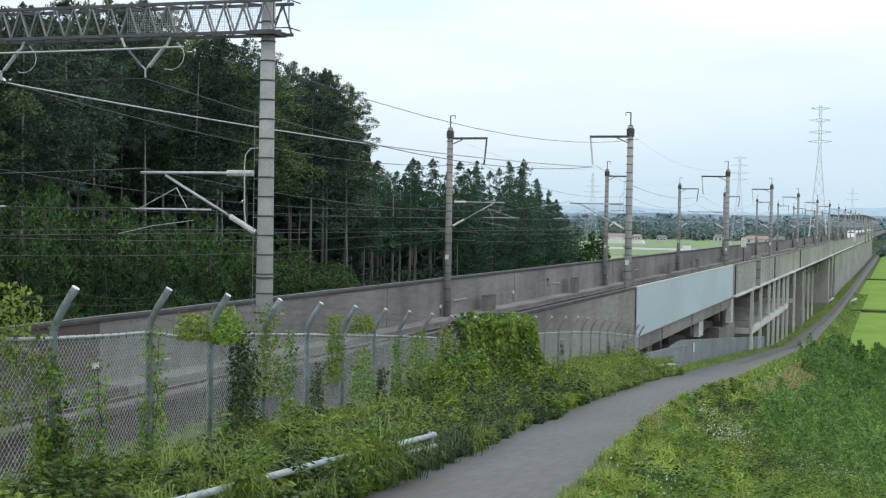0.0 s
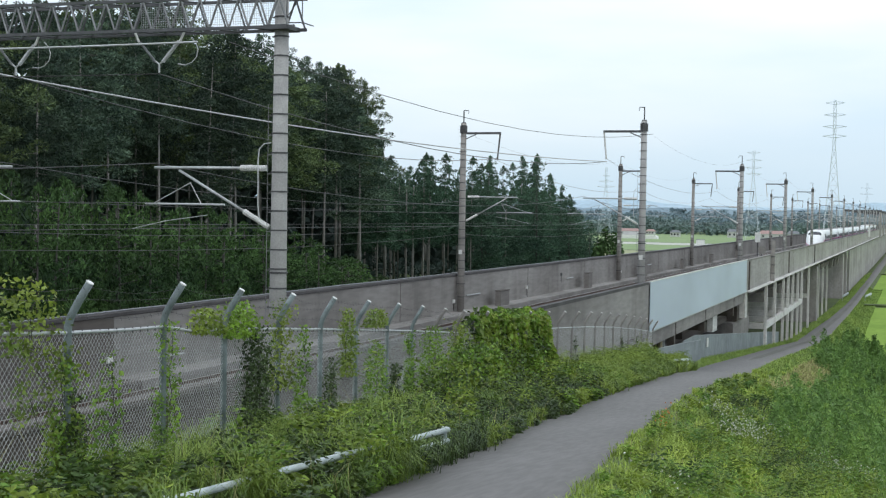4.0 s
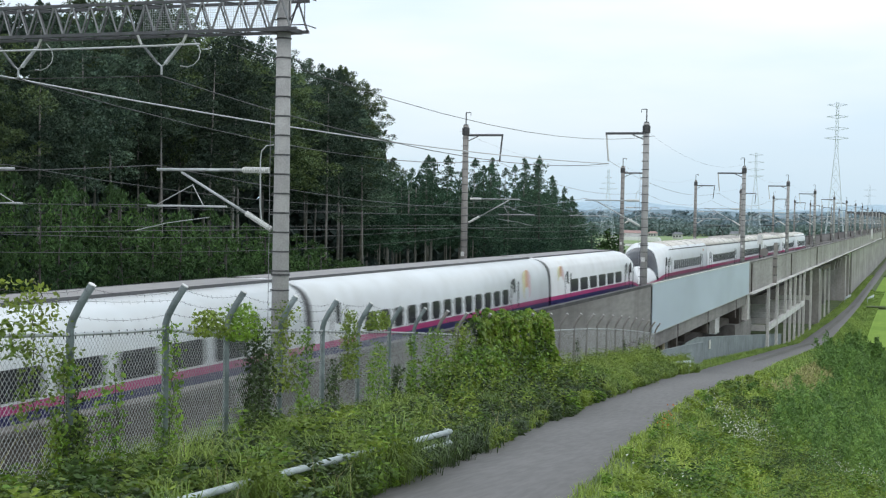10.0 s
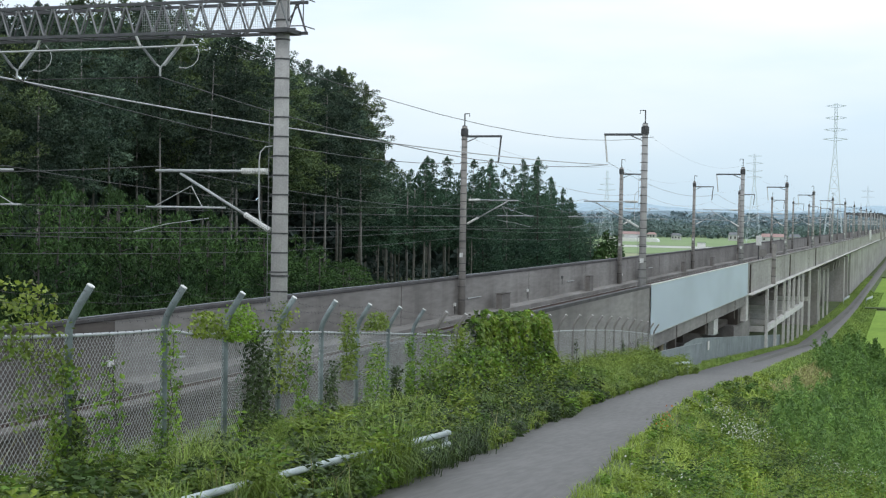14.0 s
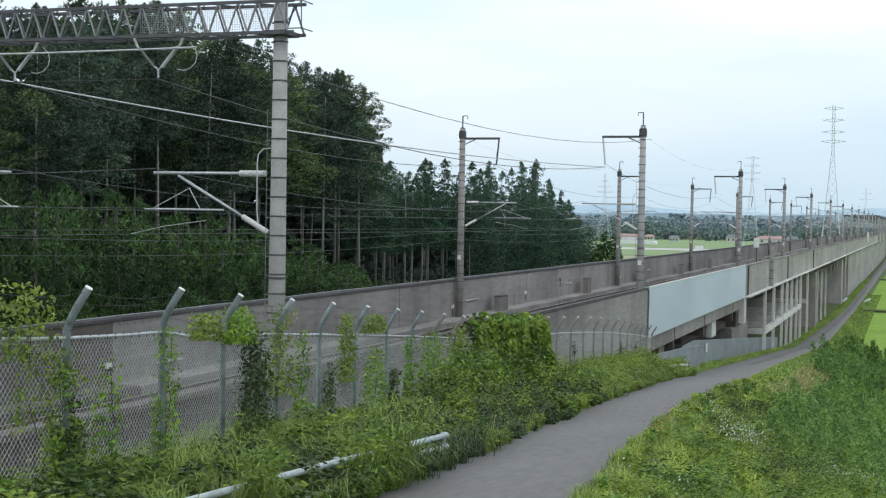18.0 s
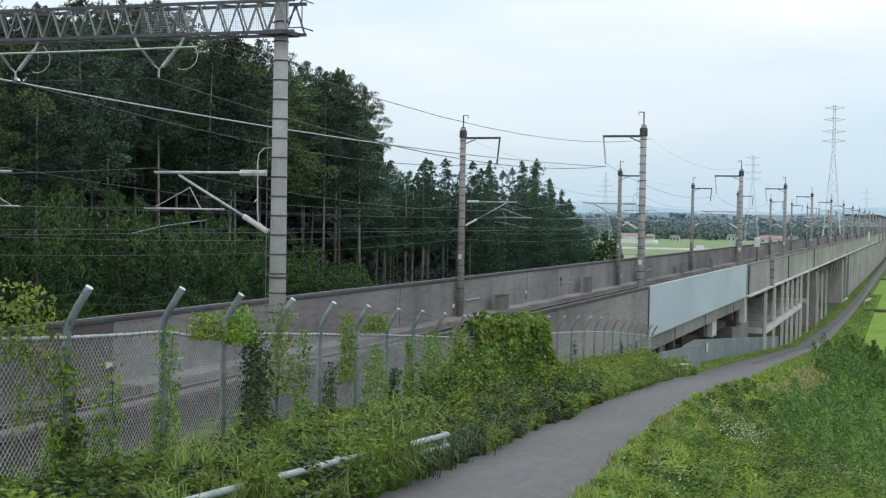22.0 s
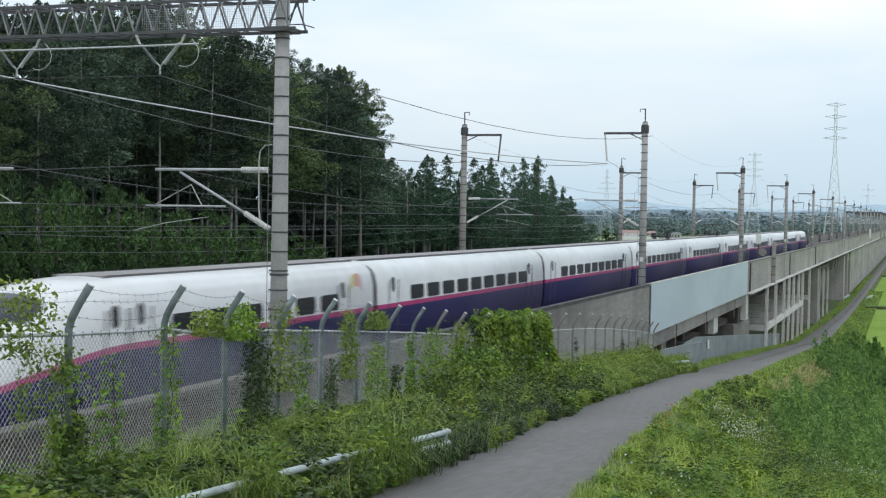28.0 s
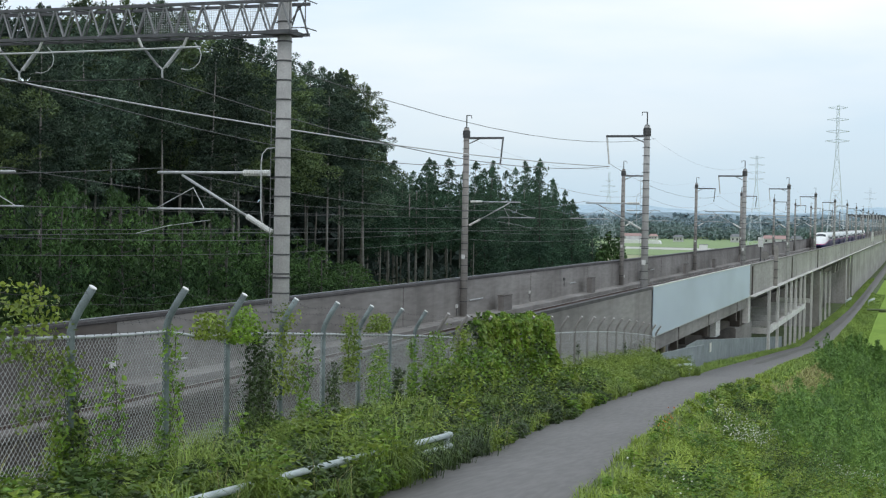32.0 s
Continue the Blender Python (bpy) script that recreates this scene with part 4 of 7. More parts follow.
guard([(-7.35, 8.6, 2.80), (-7.12, 12.1, 2.50), (-6.85, 15.9, 2.36), (-6.8, 17.8, 2.24), (-6.92, 20.3, 2.05)], "dented white guard rail among weeds")
guard([(-11.2, 66.0, -1.55), (-10.35, 66.9, -1.53)], "short white guard rail end at the lane", 0.7, 0.085)
guard([(-12.5, 270.4, -9.0), (-12.1, 283.5, -9.05)], "white guard rail at a small crossing", 0.95, 0.13)
guard([(-8.45, 273.2, -9.0), (-7.7, 284.5, -9.05)], "white guard rail at a small crossing", 0.95, 0.13)

# ---- trains ----
def section(w, top, bottom, soft=0.0):
    """Half outline of a coach, from the skirt to the crown, as (x, z); soft: 0 a square-shouldered coach, 1 a rounded nose."""
    h = top - bottom
    k = [(0.86, 0.0), (0.93, 0.05), (0.98, 0.22), (1.0, 0.42), (0.99, 0.62), (0.965, 0.77), (0.92, 0.87), (0.80, 0.945), (0.60, 0.982), (0.30, 0.996), (0.0, 1.0)]
    r = [(0.88, 0.0), (0.96, 0.06), (1.0, 0.22), (0.985, 0.38), (0.93, 0.53), (0.84, 0.66), (0.71, 0.78), (0.55, 0.88), (0.37, 0.95), (0.18, 0.99), (0.0, 1.0)]
    return [(w * (a + (c - a) * soft), bottom + h * (b + (d - b) * soft)) for (a, b), (c, d) in zip(k, r)]


def loft(stations):
    """A closed body through stations (y, half outline)."""
    s = Solid()
    n = None
    for y, half in stations:
        ring = [(x, y, z) for x, z in half] + [(-x, y, z) for x, z in half[-2::-1]]
        n = len(ring)
        s.v += ring
    m = len(stations)
    for j in range(m - 1):
        for i in range(n - 1):
            s.f.append((j * n + i, j * n + i + 1, (j + 1) * n + i + 1, (j + 1) * n + i))
        s.f.append((j * n + n - 1, j * n, (j + 1) * n, (j + 1) * n + n - 1))
    s.f += [tuple(range(n)), tuple(range((m - 1) * n, m * n))[::-1]]
    return s


def rounded_pane(y0, y1, z0, z1, x, bulge=0.012):
    """A slightly proud window pane with cut corners on the +x side."""
    c = 0.09
    o = [(y0 + c, z0), (y1 - c, z0), (y1, z0 + c), (y1, z1 - c), (y1 - c, z1), (y0 + c, z1), (y0, z1 - c), (y0, z0 + c)]
    tilt = lambda z: -0.05 * max(0.0, (z - 2.2)) ** 1.5
    v = [(x + bulge + tilt(z), y, z) for y, z in o] + [(x - 0.03 + tilt(z), y, z) for y, z in o]
    n = 8
    f = [tuple(range(n))] + [(i, n + i, n + (i + 1) % n, (i + 1) % n) for i in range(n)]
    return Solid().add(v, f)


def badge_slice(y0, y1, zc, x):
    """An upright slice of a rounded badge, lying on the +x side."""
    ys = [y0 + (y1 - y0) * k / 4 for k in range(5)]
    hz = lambda y: 0.62 * max(0.0, 1 - (y / 0.60) ** 2) ** 0.4
    tilt = lambda z: -0.05 * max(0.0, (z - 2.2)) ** 1.5
    o = [(y, zc - hz(y)) for y in ys] + [(y, zc + hz(y)) for y in reversed(ys)]
    v = [(x + 0.008 + tilt(z), y, z) for y, z in o] + [(x - 0.03 + tilt(z), y, z) for y, z in o]
    n = len(o)
    return Solid().add(v, [tuple(range(n))] + [(i, n + i, n + (i + 1) % n, (i + 1) % n) for i in range(n)])


SPEC = {
    "ten": dict(w=1.69, top=3.70, car=25.0, end=25.7, n=10, body=M_BODY2, end_body=M_NOSE2, pane=(1.5, 2.0, 2.03, 2.61, 3.8, 10), nose=9.0),
    "six": dict(w=1.475, top=3.92, car=20.5, end=23.1, n=6, body=M_BODY3, end_body=M_NOSE3, pane=(0.62, 0.87, 2.12, 2.72, 3.2, 17), nose=6.2),
}


def nose_stations(sp, kind):
    w, top = sp["w"], sp["top"]
    if kind == "ten":
        rows = [(0.0, 0.20, 0.95, 0.72), (0.3, 0.26, 0.98, 0.70), (0.5, 0.52, 1.20, 0.50), (0.85, 0.80, 1.48, 0.36), (1.5, 1.06, 1.78, 0.28), (2.4, 1.26, 2.10, 0.26), (3.4, 1.41, 2.44, 0.25), (4.4, 1.52, 2.88, 0.25),
                (5.2, 1.58, 3.26, 0.25), (6.0, 1.63, 3.52, 0.25), (7.2, 1.67, 3.66, 0.25), (9.0, w, top, 0.25)]
    else:
        rows = [(0.0, 0.35, 1.25, 0.70), (0.10, 0.66, 1.62, 0.48), (0.4, 0.95, 2.05, 0.34), (1.0, 1.16, 2.55, 0.28), (1.8, 1.30, 3.02, 0.26), (2.6, 1.39, 3.38, 0.25), (3.6, 1.44, 3.66, 0.25),
                (4.8, 1.465, 3.84, 0.25), (6.2, w, top, 0.25)]
    return rows


def fine_rows(rows, step=0.14):
    """Smoothly resampled nose stations."""
    ys = [r[0] for r in rows]
    out, y = [], 0.0
    grid = [0.0, 0.03, 0.08]
    while y < ys[-1] - 0.05:
        y += step
        grid.append(y)
    grid = sorted(set(grid) | {ys[-1]})
    cols = []
    for k in (1, 2, 3):
        v = [r[k] for r in rows]
        lin = np.interp(grid, ys, v)
        for _ in range(3):
            s = lin.copy()
            s[1:-1] = 0.25 * lin[:-2] + 0.5 * lin[1:-1] + 0.25 * lin[2:]
            lin = s
        cols.append(lin)
    return [(g, float(a), float(b), float(c)) for g, a, b, c in zip(grid, *cols)]


def fine_half(half, m=4):
    """A half outline with rounded, closer points."""
    p = np.array(half)
    t = np.linspace(0, len(p) - 1, (len(p) - 1) * m + 1)
    q = np.stack([np.interp(t, np.arange(len(p)), p[:, k]) for k in (0, 1)], 1)
    for _ in range(4):
        s = q.copy()
        s[1:-1] = 0.25 * q[:-2] + 0.5 * q[1:-1] + 0.25 * q[2:]
        q = s
    return [tuple(v) for v in q]


def in_screen(kind, y, x, w):
    """Whether a place on the nose lies in the wrap-round windscreen."""
    u = abs(x) / w
    if kind == "ten":
        lo = 4.25 + 0.9 * u ** 2
        hi = 5.62 - 0.30 * u ** 4
        return lo < y < hi and u < 0.72
    lo, hi = 0.9 + 1.4 * u ** 2, 3.5 - 1.0 * u ** 3
    return lo < y < hi


def split_nose(kind, st):
    """The nose's body and the faces of its windscreen, as two solids."""
    s = loft(st)
    body, pane = Solid(), Solid()
    body.v, pane.v = s.v, s.v
    for f in s.f:
        c = [sum(s.v[i][k] for i in f) / len(f) for k in range(3)]
        w = max(abs(s.v[i][0]) for i in f) or 1
        full = float(np.interp(c[1], [q[0] for q in st], [max(p[0] for p in q[1]) for q in st]))
        zmid = float(np.interp(c[1], [q[0] for q in st], [0.45 * q[1][-1][1] + 0.55 * q[1][0][1] for q in st]))
        (pane if len(f) == 4 and c[2] > zmid and in_screen(kind, c[1], c[0], full) else body).f.append(f)
    return body, pane


def build_train(kind, label, saloon=-1):
    """A train whose leading tip is at y = 0 and which trails towards +y; rails at z = 0."""
    sp = SPEC[kind]
    t = thing("high_speed_train", label, "train")
    w, top = sp["w"], sp["top"]
    y, total = 0.0, 2 * sp["end"] + (sp["n"] - 2) * sp["car"]
    mid = loft([(yy, fine_half(section(w - q, top - q, 0.25 + q), 2)) for yy, q in ((0.22, 0.05), (0.28, 0.0), (sp["car"] - 0.28, 0.0), (sp["car"] - 0.22, 0.05))])
    mid_me = mid.mesh("car_body", sp["body"], True)
    rows = nose_stations(sp, kind)
    st = [(r[0], fine_half(section(r[1], r[2], r[3], min(1.0, max(0.0, 1.25 * (1 - r[0] / sp["nose"])))), 8)) for r in fine_rows(rows, 0.07)]
    st += [(sp["end"] - 0.28, fine_half(section(w, top, 0.25), 8)), (sp["end"] - 0.22, fine_half(section(w - 0.05, top - 0.05, 0.30), 8))]
    nose_body, nose_pane = split_nose(kind, st)
    end_me = nose_body.mesh("end_car_body", sp["end_body"], True)
    pw, pitch, z0, z1, first, count = sp["pane"]
    pane_me = rounded_pane(0, pw, z0, z1, w * 0.997).mesh("window", M_GLASS)
    slim_me = rounded_pane(0, 0.72, z0, z1, w * 0.997).mesh("window", M_GLASS)
    door_me = rounded_pane(0, 0.28, 2.42, 3.0, w * 0.988).mesh("door_window", M_GLASS)
    seam_me = Solid().box(w * 0.985, w * 1.003, -0.012, 0.012, 0.7, 2.9).mesh("door_seam", M_GANG)
    gang = loft([(-0.30, section(w - 0.16, top - 0.18, 0.8)), (0.30, section(w - 0.16, top - 0.18, 0.8))]).mesh("gangway", M_GANG, True)
    wheel = Solid().tube([(-0.8, 0, 0.43), (0.8, 0, 0.43)], 0.43, 14).mesh("wheelset", M_UNDER)
    scr = nose_pane.mesh("windscreen", M_WIND, True)
    roof_me = None
    if kind == "six":
        pr = [(x * 0.985, z + 0.016) for x, z in section(w, top, 0.25)[6:]]
        full = pr + [(-x, z) for x, z in pr[-2::-1]]
        roof_me = Solid().extrude(full, 0.32, sp["car"] - 0.32).mesh("roof_panel", M_ROOF3, True)
        rib_me = Solid().extrude([(x * 1.001, z + 0.012) for x, z in full], 0, 0.22).mesh("roof_rib", M_SHROUD)
    fair = loft([(0.0, [(0.9, 3.5), (0.7, 3.6), (0, 3.62)]), (0.9, [(1.05, 3.5), (0.9, 4.0), (0, 4.1)]), (3.4, [(1.05, 3.5), (0.9, 4.0), (0, 4.1)]), (4.4, [(0.9, 3.5), (0.7, 3.6), (0, 3.62)])]).mesh("pantograph_fairing", M_SHROUD, True)
    for i in range(sp["n"]):
        ends = i in (0, sp["n"] - 1)
        L = sp["end"] if ends else sp["car"]
        c = part("car_body", end_me if ends else mid_me, None, t, at=(0, y if i < sp["n"] - 1 else y + L, 0))
        c.name = "car_body"
        if i == sp["n"] - 1:
            c.rotation_euler = (0, 0, math.pi)
        if i:
            part("gangway", gang, None, t, "dark rubber gangway bellows", at=(0, y, 0))
        lo = sp["nose"] + 0.6 if ends else first
        narrow = i == saloon
        for k in range(count if not narrow else 15):
            py = first + k * (pitch if not narrow else 1.16)
            if kind == "ten" and ends:
                py = sp["nose"] + 1.6 + k * pitch
            if kind == "six" and ends:
                py = sp["nose"] + 1.6 + k * pitch
            if py + pw > L - (5.4 if narrow else 3.0 if ends else 3.6):
                continue
            for side in (0, 1):
                p = part("window", slim_me if narrow else pane_me, None, c, at=(0, py if not side else py + (0.72 if narrow else pw), 0))
                p.rotation_euler = (0, 0, math.pi * side)
        for dy in ((sp["nose"] - 1.3, sp["nose"] - 0.1, L - 3.3) if ends else (1.7, L - (5.8 if narrow else 3.3))):
            for side in (0, 1):
                p = part("door_window", door_me, None, c, at=(0, dy + 0.3 * side, 0))
                p.rotation_euler = (0, 0, math.pi * side)
                for q in (-0.35, 0.65):
                    p = part("door_seam", seam_me, None, c, at=(0, dy + q, 0))
                    p.rotation_euler = (0, 0, math.pi * side)
        for side in ((0, 1) if ends or narrow else ()):
            for dy, m in enumerate((M_EMB_Y, M_EMB_O, M_EMB_P)):
                p = part("emblem", badge_slice(-0.55 + 0.37 * dy, -0.19 + 0.37 * dy, 2.66, w * 0.985), m, c, at=(0, L - (3.8 if narrow else 1.9), 0))
                p.rotation_euler = (0, 0, math.pi * side)
        if kind == "ten":
            a, b = (sp["nose"] - 0.4, L - 0.35) if ends else (0.35, L - 0.35)
            part("roof_panel", Solid().box(-0.74, 0.74, a, b, top - 0.06, top + 0.008, 0.003), M_ROOF2, c, "grey roof covering")
            for q in (-0.77, 0.77):
                part("roof_gutter", Solid().box(q - 0.022, q + 0.022, a, b, top - 0.07, top + 0.018), M_GANG, c)
        if ends:
            part("windscreen", scr, None, c, "dark tinted wrap-round windscreen")
        for dy in ((sp["nose"] - 4.5, sp["nose"] - 2.0, L - 5.0, L - 2.5) if ends else (2.5, 5.0, L - 5.5, L - 3.0)):
            part("wheelset", wheel, None, c, at=(0, dy, 0))
        if roof_me:
            a, b = (sp["nose"] + 0.1, L - 0.4) if ends else (0.32, L - 0.32)
            for q in (-1, 1):
                part("roof_gutter", Solid().box(q * w * 0.905 - 0.02, q * w * 0.905 + 0.02, a, b, 3.44, 3.505), M_GANG, c)
            if not ends:
                part("roof_panel", roof_me, None, c, "cream-grey roof covering")
                for k in range(6):
                    part("roof_rib", rib_me, None, c, at=(0, 2.0 + 3.2 * k, 0))
            else:
                s = Solid().extrude(full, sp["nose"] + 0.1, L - 0.4)
                part("roof_panel", s, M_ROOF3, c, "cream-grey roof covering", smooth=True)
                for k in range(4):
                    part("roof_rib", rib_me, None, c, at=(0, sp["nose"] + 1.5 + 3.5 * k, 0))
        if (kind == "ten" and i in (3, 5)) or (kind == "six" and i in (1, 3)):
            at = L - 4.0 if i == 3 and kind == "ten" else 2.6 if kind == "ten" else L - 3.4
            if kind == "six":
                part("pantograph_fairing", fair, None, c, "grey fairing round the pantograph", at=(0, L - 4.72, 0))
            else:
                part("pantograph_base", Solid().box(-0.8, 0.8, -0.75, 0.75, top + 0.16, top + 0.30, 0.03).box(-0.75, -0.55, -0.65, 0.65, top + 0.301, top + 0.55).box(0.55, 0.75, -0.65, 0.65, top + 0.301, top + 0.55), M_UNDER, c, "dark pantograph base frame", at=(0, at, 0))
                for q in ((-0.6, -0.5), (0.6, -0.5), (-0.6, 0.5), (0.6, 0.5)):
                    part("insulator", ribbed((q[0], q[1], top - 0.03), (q[0], q[1], top + 0.16), 0.10, 3), M_SHROUD, c, at=(0, at, 0))
            pan = Solid().tube([(-0.3, 0, 3.95), (-0.2, 0.7, 4.45), (0.0, 0.2, 4.95)], 0.035, 5).tube([(0.3, 0, 3.95), (0.2, 0.7, 4.45), (0.0, 0.2, 4.95)], 0.035, 5).box(-0.95, 0.95, 0.1, 0.3, 4.93, 5.0)
            part("pantograph", pan, M_UNDER, c, "raised dark pantograph", at=(0, at, 0))
        if kind == "six" and i in (2, 4):
            part("pantograph_fairing", fair, None, c, "grey fairing round the pantograph", at=(0, 0.32, 0))
        y += L
    return t, total


train_a, LEN_A = build_train("ten", "white high-speed train with pink stripe and navy skirt", 8)
train_c, LEN_C = build_train("six", "pale grey high-speed train with pink stripe coupled behind another train")
train_b, LEN_B = build_train("ten", "white and navy high-speed train with a pink waist stripe", 8)


def motions():
    """The two trains pass: one towards the camera, one away from it."""
    tip_a = lambda t: 39.8 - 69.25 * (t - 7.0)
    tip_b = lambda t: 79.3 + 74.8 * (t - 25.4)
    times = [float(t) for t in range(0, 33)]
    walk(train_a, [(t, pose(TRACK_1, tip_a(t), 0)) for t in times])
    walk(train_c, [(t, pose(TRACK_1, tip_a(t) + LEN_A, 0)) for t in times])
    walk(train_b, [(t, pose(TRACK_2, tip_b(t) - LEN_B, 0)) for t in times])

# ---- plants ----
RNG = np.random.default_rng(7)


def leaf_quads(c, size, rng, flat=0.0, slim=0.55, droop=None):
    """Leaf rhombs with random facing round the centres c (n, 3)."""
    n = len(c)
    a = rng.normal(size=(n, 3))
    a[:, 2] *= (1 - flat)
    if droop is not None:
        a[:, 2] -= droop
    a /= np.linalg.norm(a, axis=1)[:, None] + 1e-9
    b = np.cross(a, rng.normal(size=(n, 3)))
    b /= np.linalg.norm(b, axis=1)[:, None] + 1e-9
    size = np.asarray(size).reshape(-1, 1) * np.ones((n, 1))
    a, b = a * size, b * size * slim
    return np.stack([c - a, c + b - 0.15 * a, c + a, c - b - 0.15 * a], 1)


def blade_quads(base, height, width, rng, lean=0.35):
    """Grass blades: two tapering quads each, bent over."""
    n = len(base)
    th = rng.uniform(0, 2 * np.pi, n)
    out = np.stack([np.cos(th), np.sin(th), np.zeros(n)], 1)
    side = np.stack([-np.sin(th), np.cos(th), np.zeros(n)], 1)
    h = np.asarray(height).reshape(-1, 1) * np.ones((n, 1))
    ln = h * rng.uniform(0.1, 1.0, (n, 1)) * lean
    w = np.asarray(width).reshape(-1, 1) * np.ones((n, 1)) / 2
    up = np.array([[0, 0, 1.0]])
    p1 = base + up * h * 0.6 + out * ln * 0.35
    p2 = base + up * h * 0.95 + out * ln * 1.1
    q1 = np.stack([base - side * w, base + side * w, p1 + side * w * 0.8, p1 - side * w * 0.8], 1)
    q2 = np.stack([p1 - side * w * 0.8, p1 + side * w * 0.8, p2 + side * w * 0.1, p2 - side * w * 0.1], 1)
    return np.concatenate([q1, q2])


def sprays(c, way, size, rng, slim=0.3, loose=0.55):
    """Slim needle sprays at the centres c that point roughly along way."""
    n = len(c)
    a = way + rng.normal(size=(n, 3)) * loose
    a /= np.linalg.norm(a, axis=1)[:, None] + 1e-9
    b = np.cross(a, rng.normal(size=(n, 3)))
    b /= np.linalg.norm(b, axis=1)[:, None] + 1e-9
    size = np.asarray(size).reshape(-1, 1) * np.ones((n, 1))
    a, b = a * size, b * size * slim
    return np.stack([c - a, c + b - 0.2 * a, c + a, c - b - 0.2 * a], 1)


def conifer(seed, h, r, bare, material, bark, dome, taper, pads, puff, per, leaf, rise=-0.12, up=0.3, slim=0.3, girth=0.0055, even=0.55):
    """A conifer: tapered trunk with limbs that carry rounded puffs of needle sprays; dome, taper: the shape of its head."""
    rng = np.random.default_rng(seed)
    tr = Solid().tube([(0, 0, -0.5), (0.05, 0, h * 0.4), (0, 0.05, h * 0.96)], girth * h + 0.02, 8, 0.02)
    cs, ws = [], []
    limbs = int(h * pads)
    for i in range(limbs):
        t = (i + rng.random()) / limbs
        z = h * (bare + (0.985 - bare) * t)
        prof = (1 - t ** dome) ** taper * (0.5 + 0.5 * min(1, t * 4 + 0.2))
        reach = r * prof * rng.uniform(even, 1.15) + 0.05
        th = 2.4 * i + rng.uniform(-0.5, 0.5)
        tip = np.array([np.cos(th) * reach, np.sin(th) * reach, rise * reach])
        if i % 2 == 0:
            tr.tube([(0, 0, z), tuple(tip * 0.5 + np.array([0, 0, z]))], 0.03, 3, 0.01, cap=False)
        steps = max(1, int(reach / (puff * 1.15)) + 1)
        for k in range(steps):
            f = 1.0 if steps == 1 else 0.30 + 0.70 * k / (steps - 1)
            pr = puff * rng.uniform(0.6, 1.15) * (0.36 + 0.64 * prof)
            m = max(8, int(per * (pr / puff) ** 2))
            d = rng.normal(size=(m, 3))
            d[:, 2] = np.abs(d[:, 2]) * np.where(rng.random(m) < 0.7, 1, -1)
            d /= np.linalg.norm(d, axis=1)[:, None] + 1e-9
            c0 = tip * f + np.array([0, 0, z]) + rng.normal(size=3) * puff * 0.3
            cs.append(c0 + d * pr * (0.55 + 0.45 * rng.random((m, 1))) * np.array([1, 1, 0.75]))
            ws.append(d + np.array([0, 0, up]))
    m = int(per * 1.5)
    f = rng.random((m, 1))
    cs.append(np.array([[0, 0, h * 0.93]]) + f * np.array([[0, 0, h * 0.07]]) + rng.normal(size=(m, 3)) * puff * 0.5 * (1.08 - f) * np.array([1, 1, 0.3]))
    ws.append(np.tile([0.0, 0.0, 1.0], (m, 1)))
    c, w = np.concatenate(cs), np.concatenate(ws)
    q = sprays(c, w, leaf * rng.uniform(0.6, 1.3, len(c)), rng, slim)
    return tr.mesh("trunk", bark, True), quads_mesh("crown", q, material)


TALL = [conifer(20 + i, 20.0, 2.1 + 0.35 * (i % 3), 0.40 + 0.05 * (i % 4), (M_CEDAR, M_CEDAR, M_CEDAR_L)[i % 3], M_STEM, 3.0 + i % 2, 0.5, 1.9, 0.84, 270, 0.095, slim=0.42) for i in range(6)]
CONE_BARE = [conifer(40 + i, 14.0, 2.0 + 0.2 * i, 0.36, M_CEDAR_M, M_STEM, 1.05, 0.72, 4.2, 0.60, 150, 0.105, -0.25, slim=0.40, girth=0.0045, even=0.8) for i in range(3)]
CONE_FULL = [conifer(50 + i, 14.0, 2.6 + 0.2 * i, 0.03, M_CEDAR_M, M_BARK, 1.05, 0.72, 4.0, 0.66, 130, 0.115, -0.35, slim=0.40, even=0.8) for i in range(3)]
YOUNG = [conifer(60 + i, 6.0, 1.35 + 0.12 * i, 0.02, M_CYPRESS, M_BARK, 1.0, 0.75, 6.5, 0.42, 95, 0.082, 0.3, 0.9, 0.36, even=0.7) for i in range(5)]


def tree(kind, x, y, z, s, sxy, label, group):
    trunk, crown = kind
    t = thing("cedar_tree", label, "tree", group, (x, y, z))
    t.rotation_euler = (RNG.normal() * 0.015, RNG.normal() * 0.015, RNG.uniform(0, 6.28))
    t.scale = (sxy, sxy, s)
    part("trunk", trunk, None, t)
    part("crown", crown, None, t)
    return t


def bearing(x, y):
    return math.degrees(math.atan2(-x, y))


# heights of the wood's skyline: degrees left of the track, rise per metre of distance
SKY_TALL = [(22.3, 0.077), (22.8, 0.094), (23.4, 0.108), (25.1, 0.113), (26.5, 0.126), (28.4, 0.130), (30.0, 0.138), (30.9, 0.160), (33, 0.160), (37.3, 0.168), (45, 0.18)]
SKY_CONE = [(12.3, -0.024), (12.8, -0.012), (13.4, 0.004), (14.2, 0.024), (15, 0.042), (17.2, 0.045), (20.6, 0.045), (22.3, 0.036)]
SKY_YOUNG = [(21.6, -0.050), (23.5, -0.031), (25.9, -0.017), (31.7, 0.008), (35.5, 0.023), (40, 0.03)]


def reach(x, y):
    return 0.945 * y - 0.3277 * x


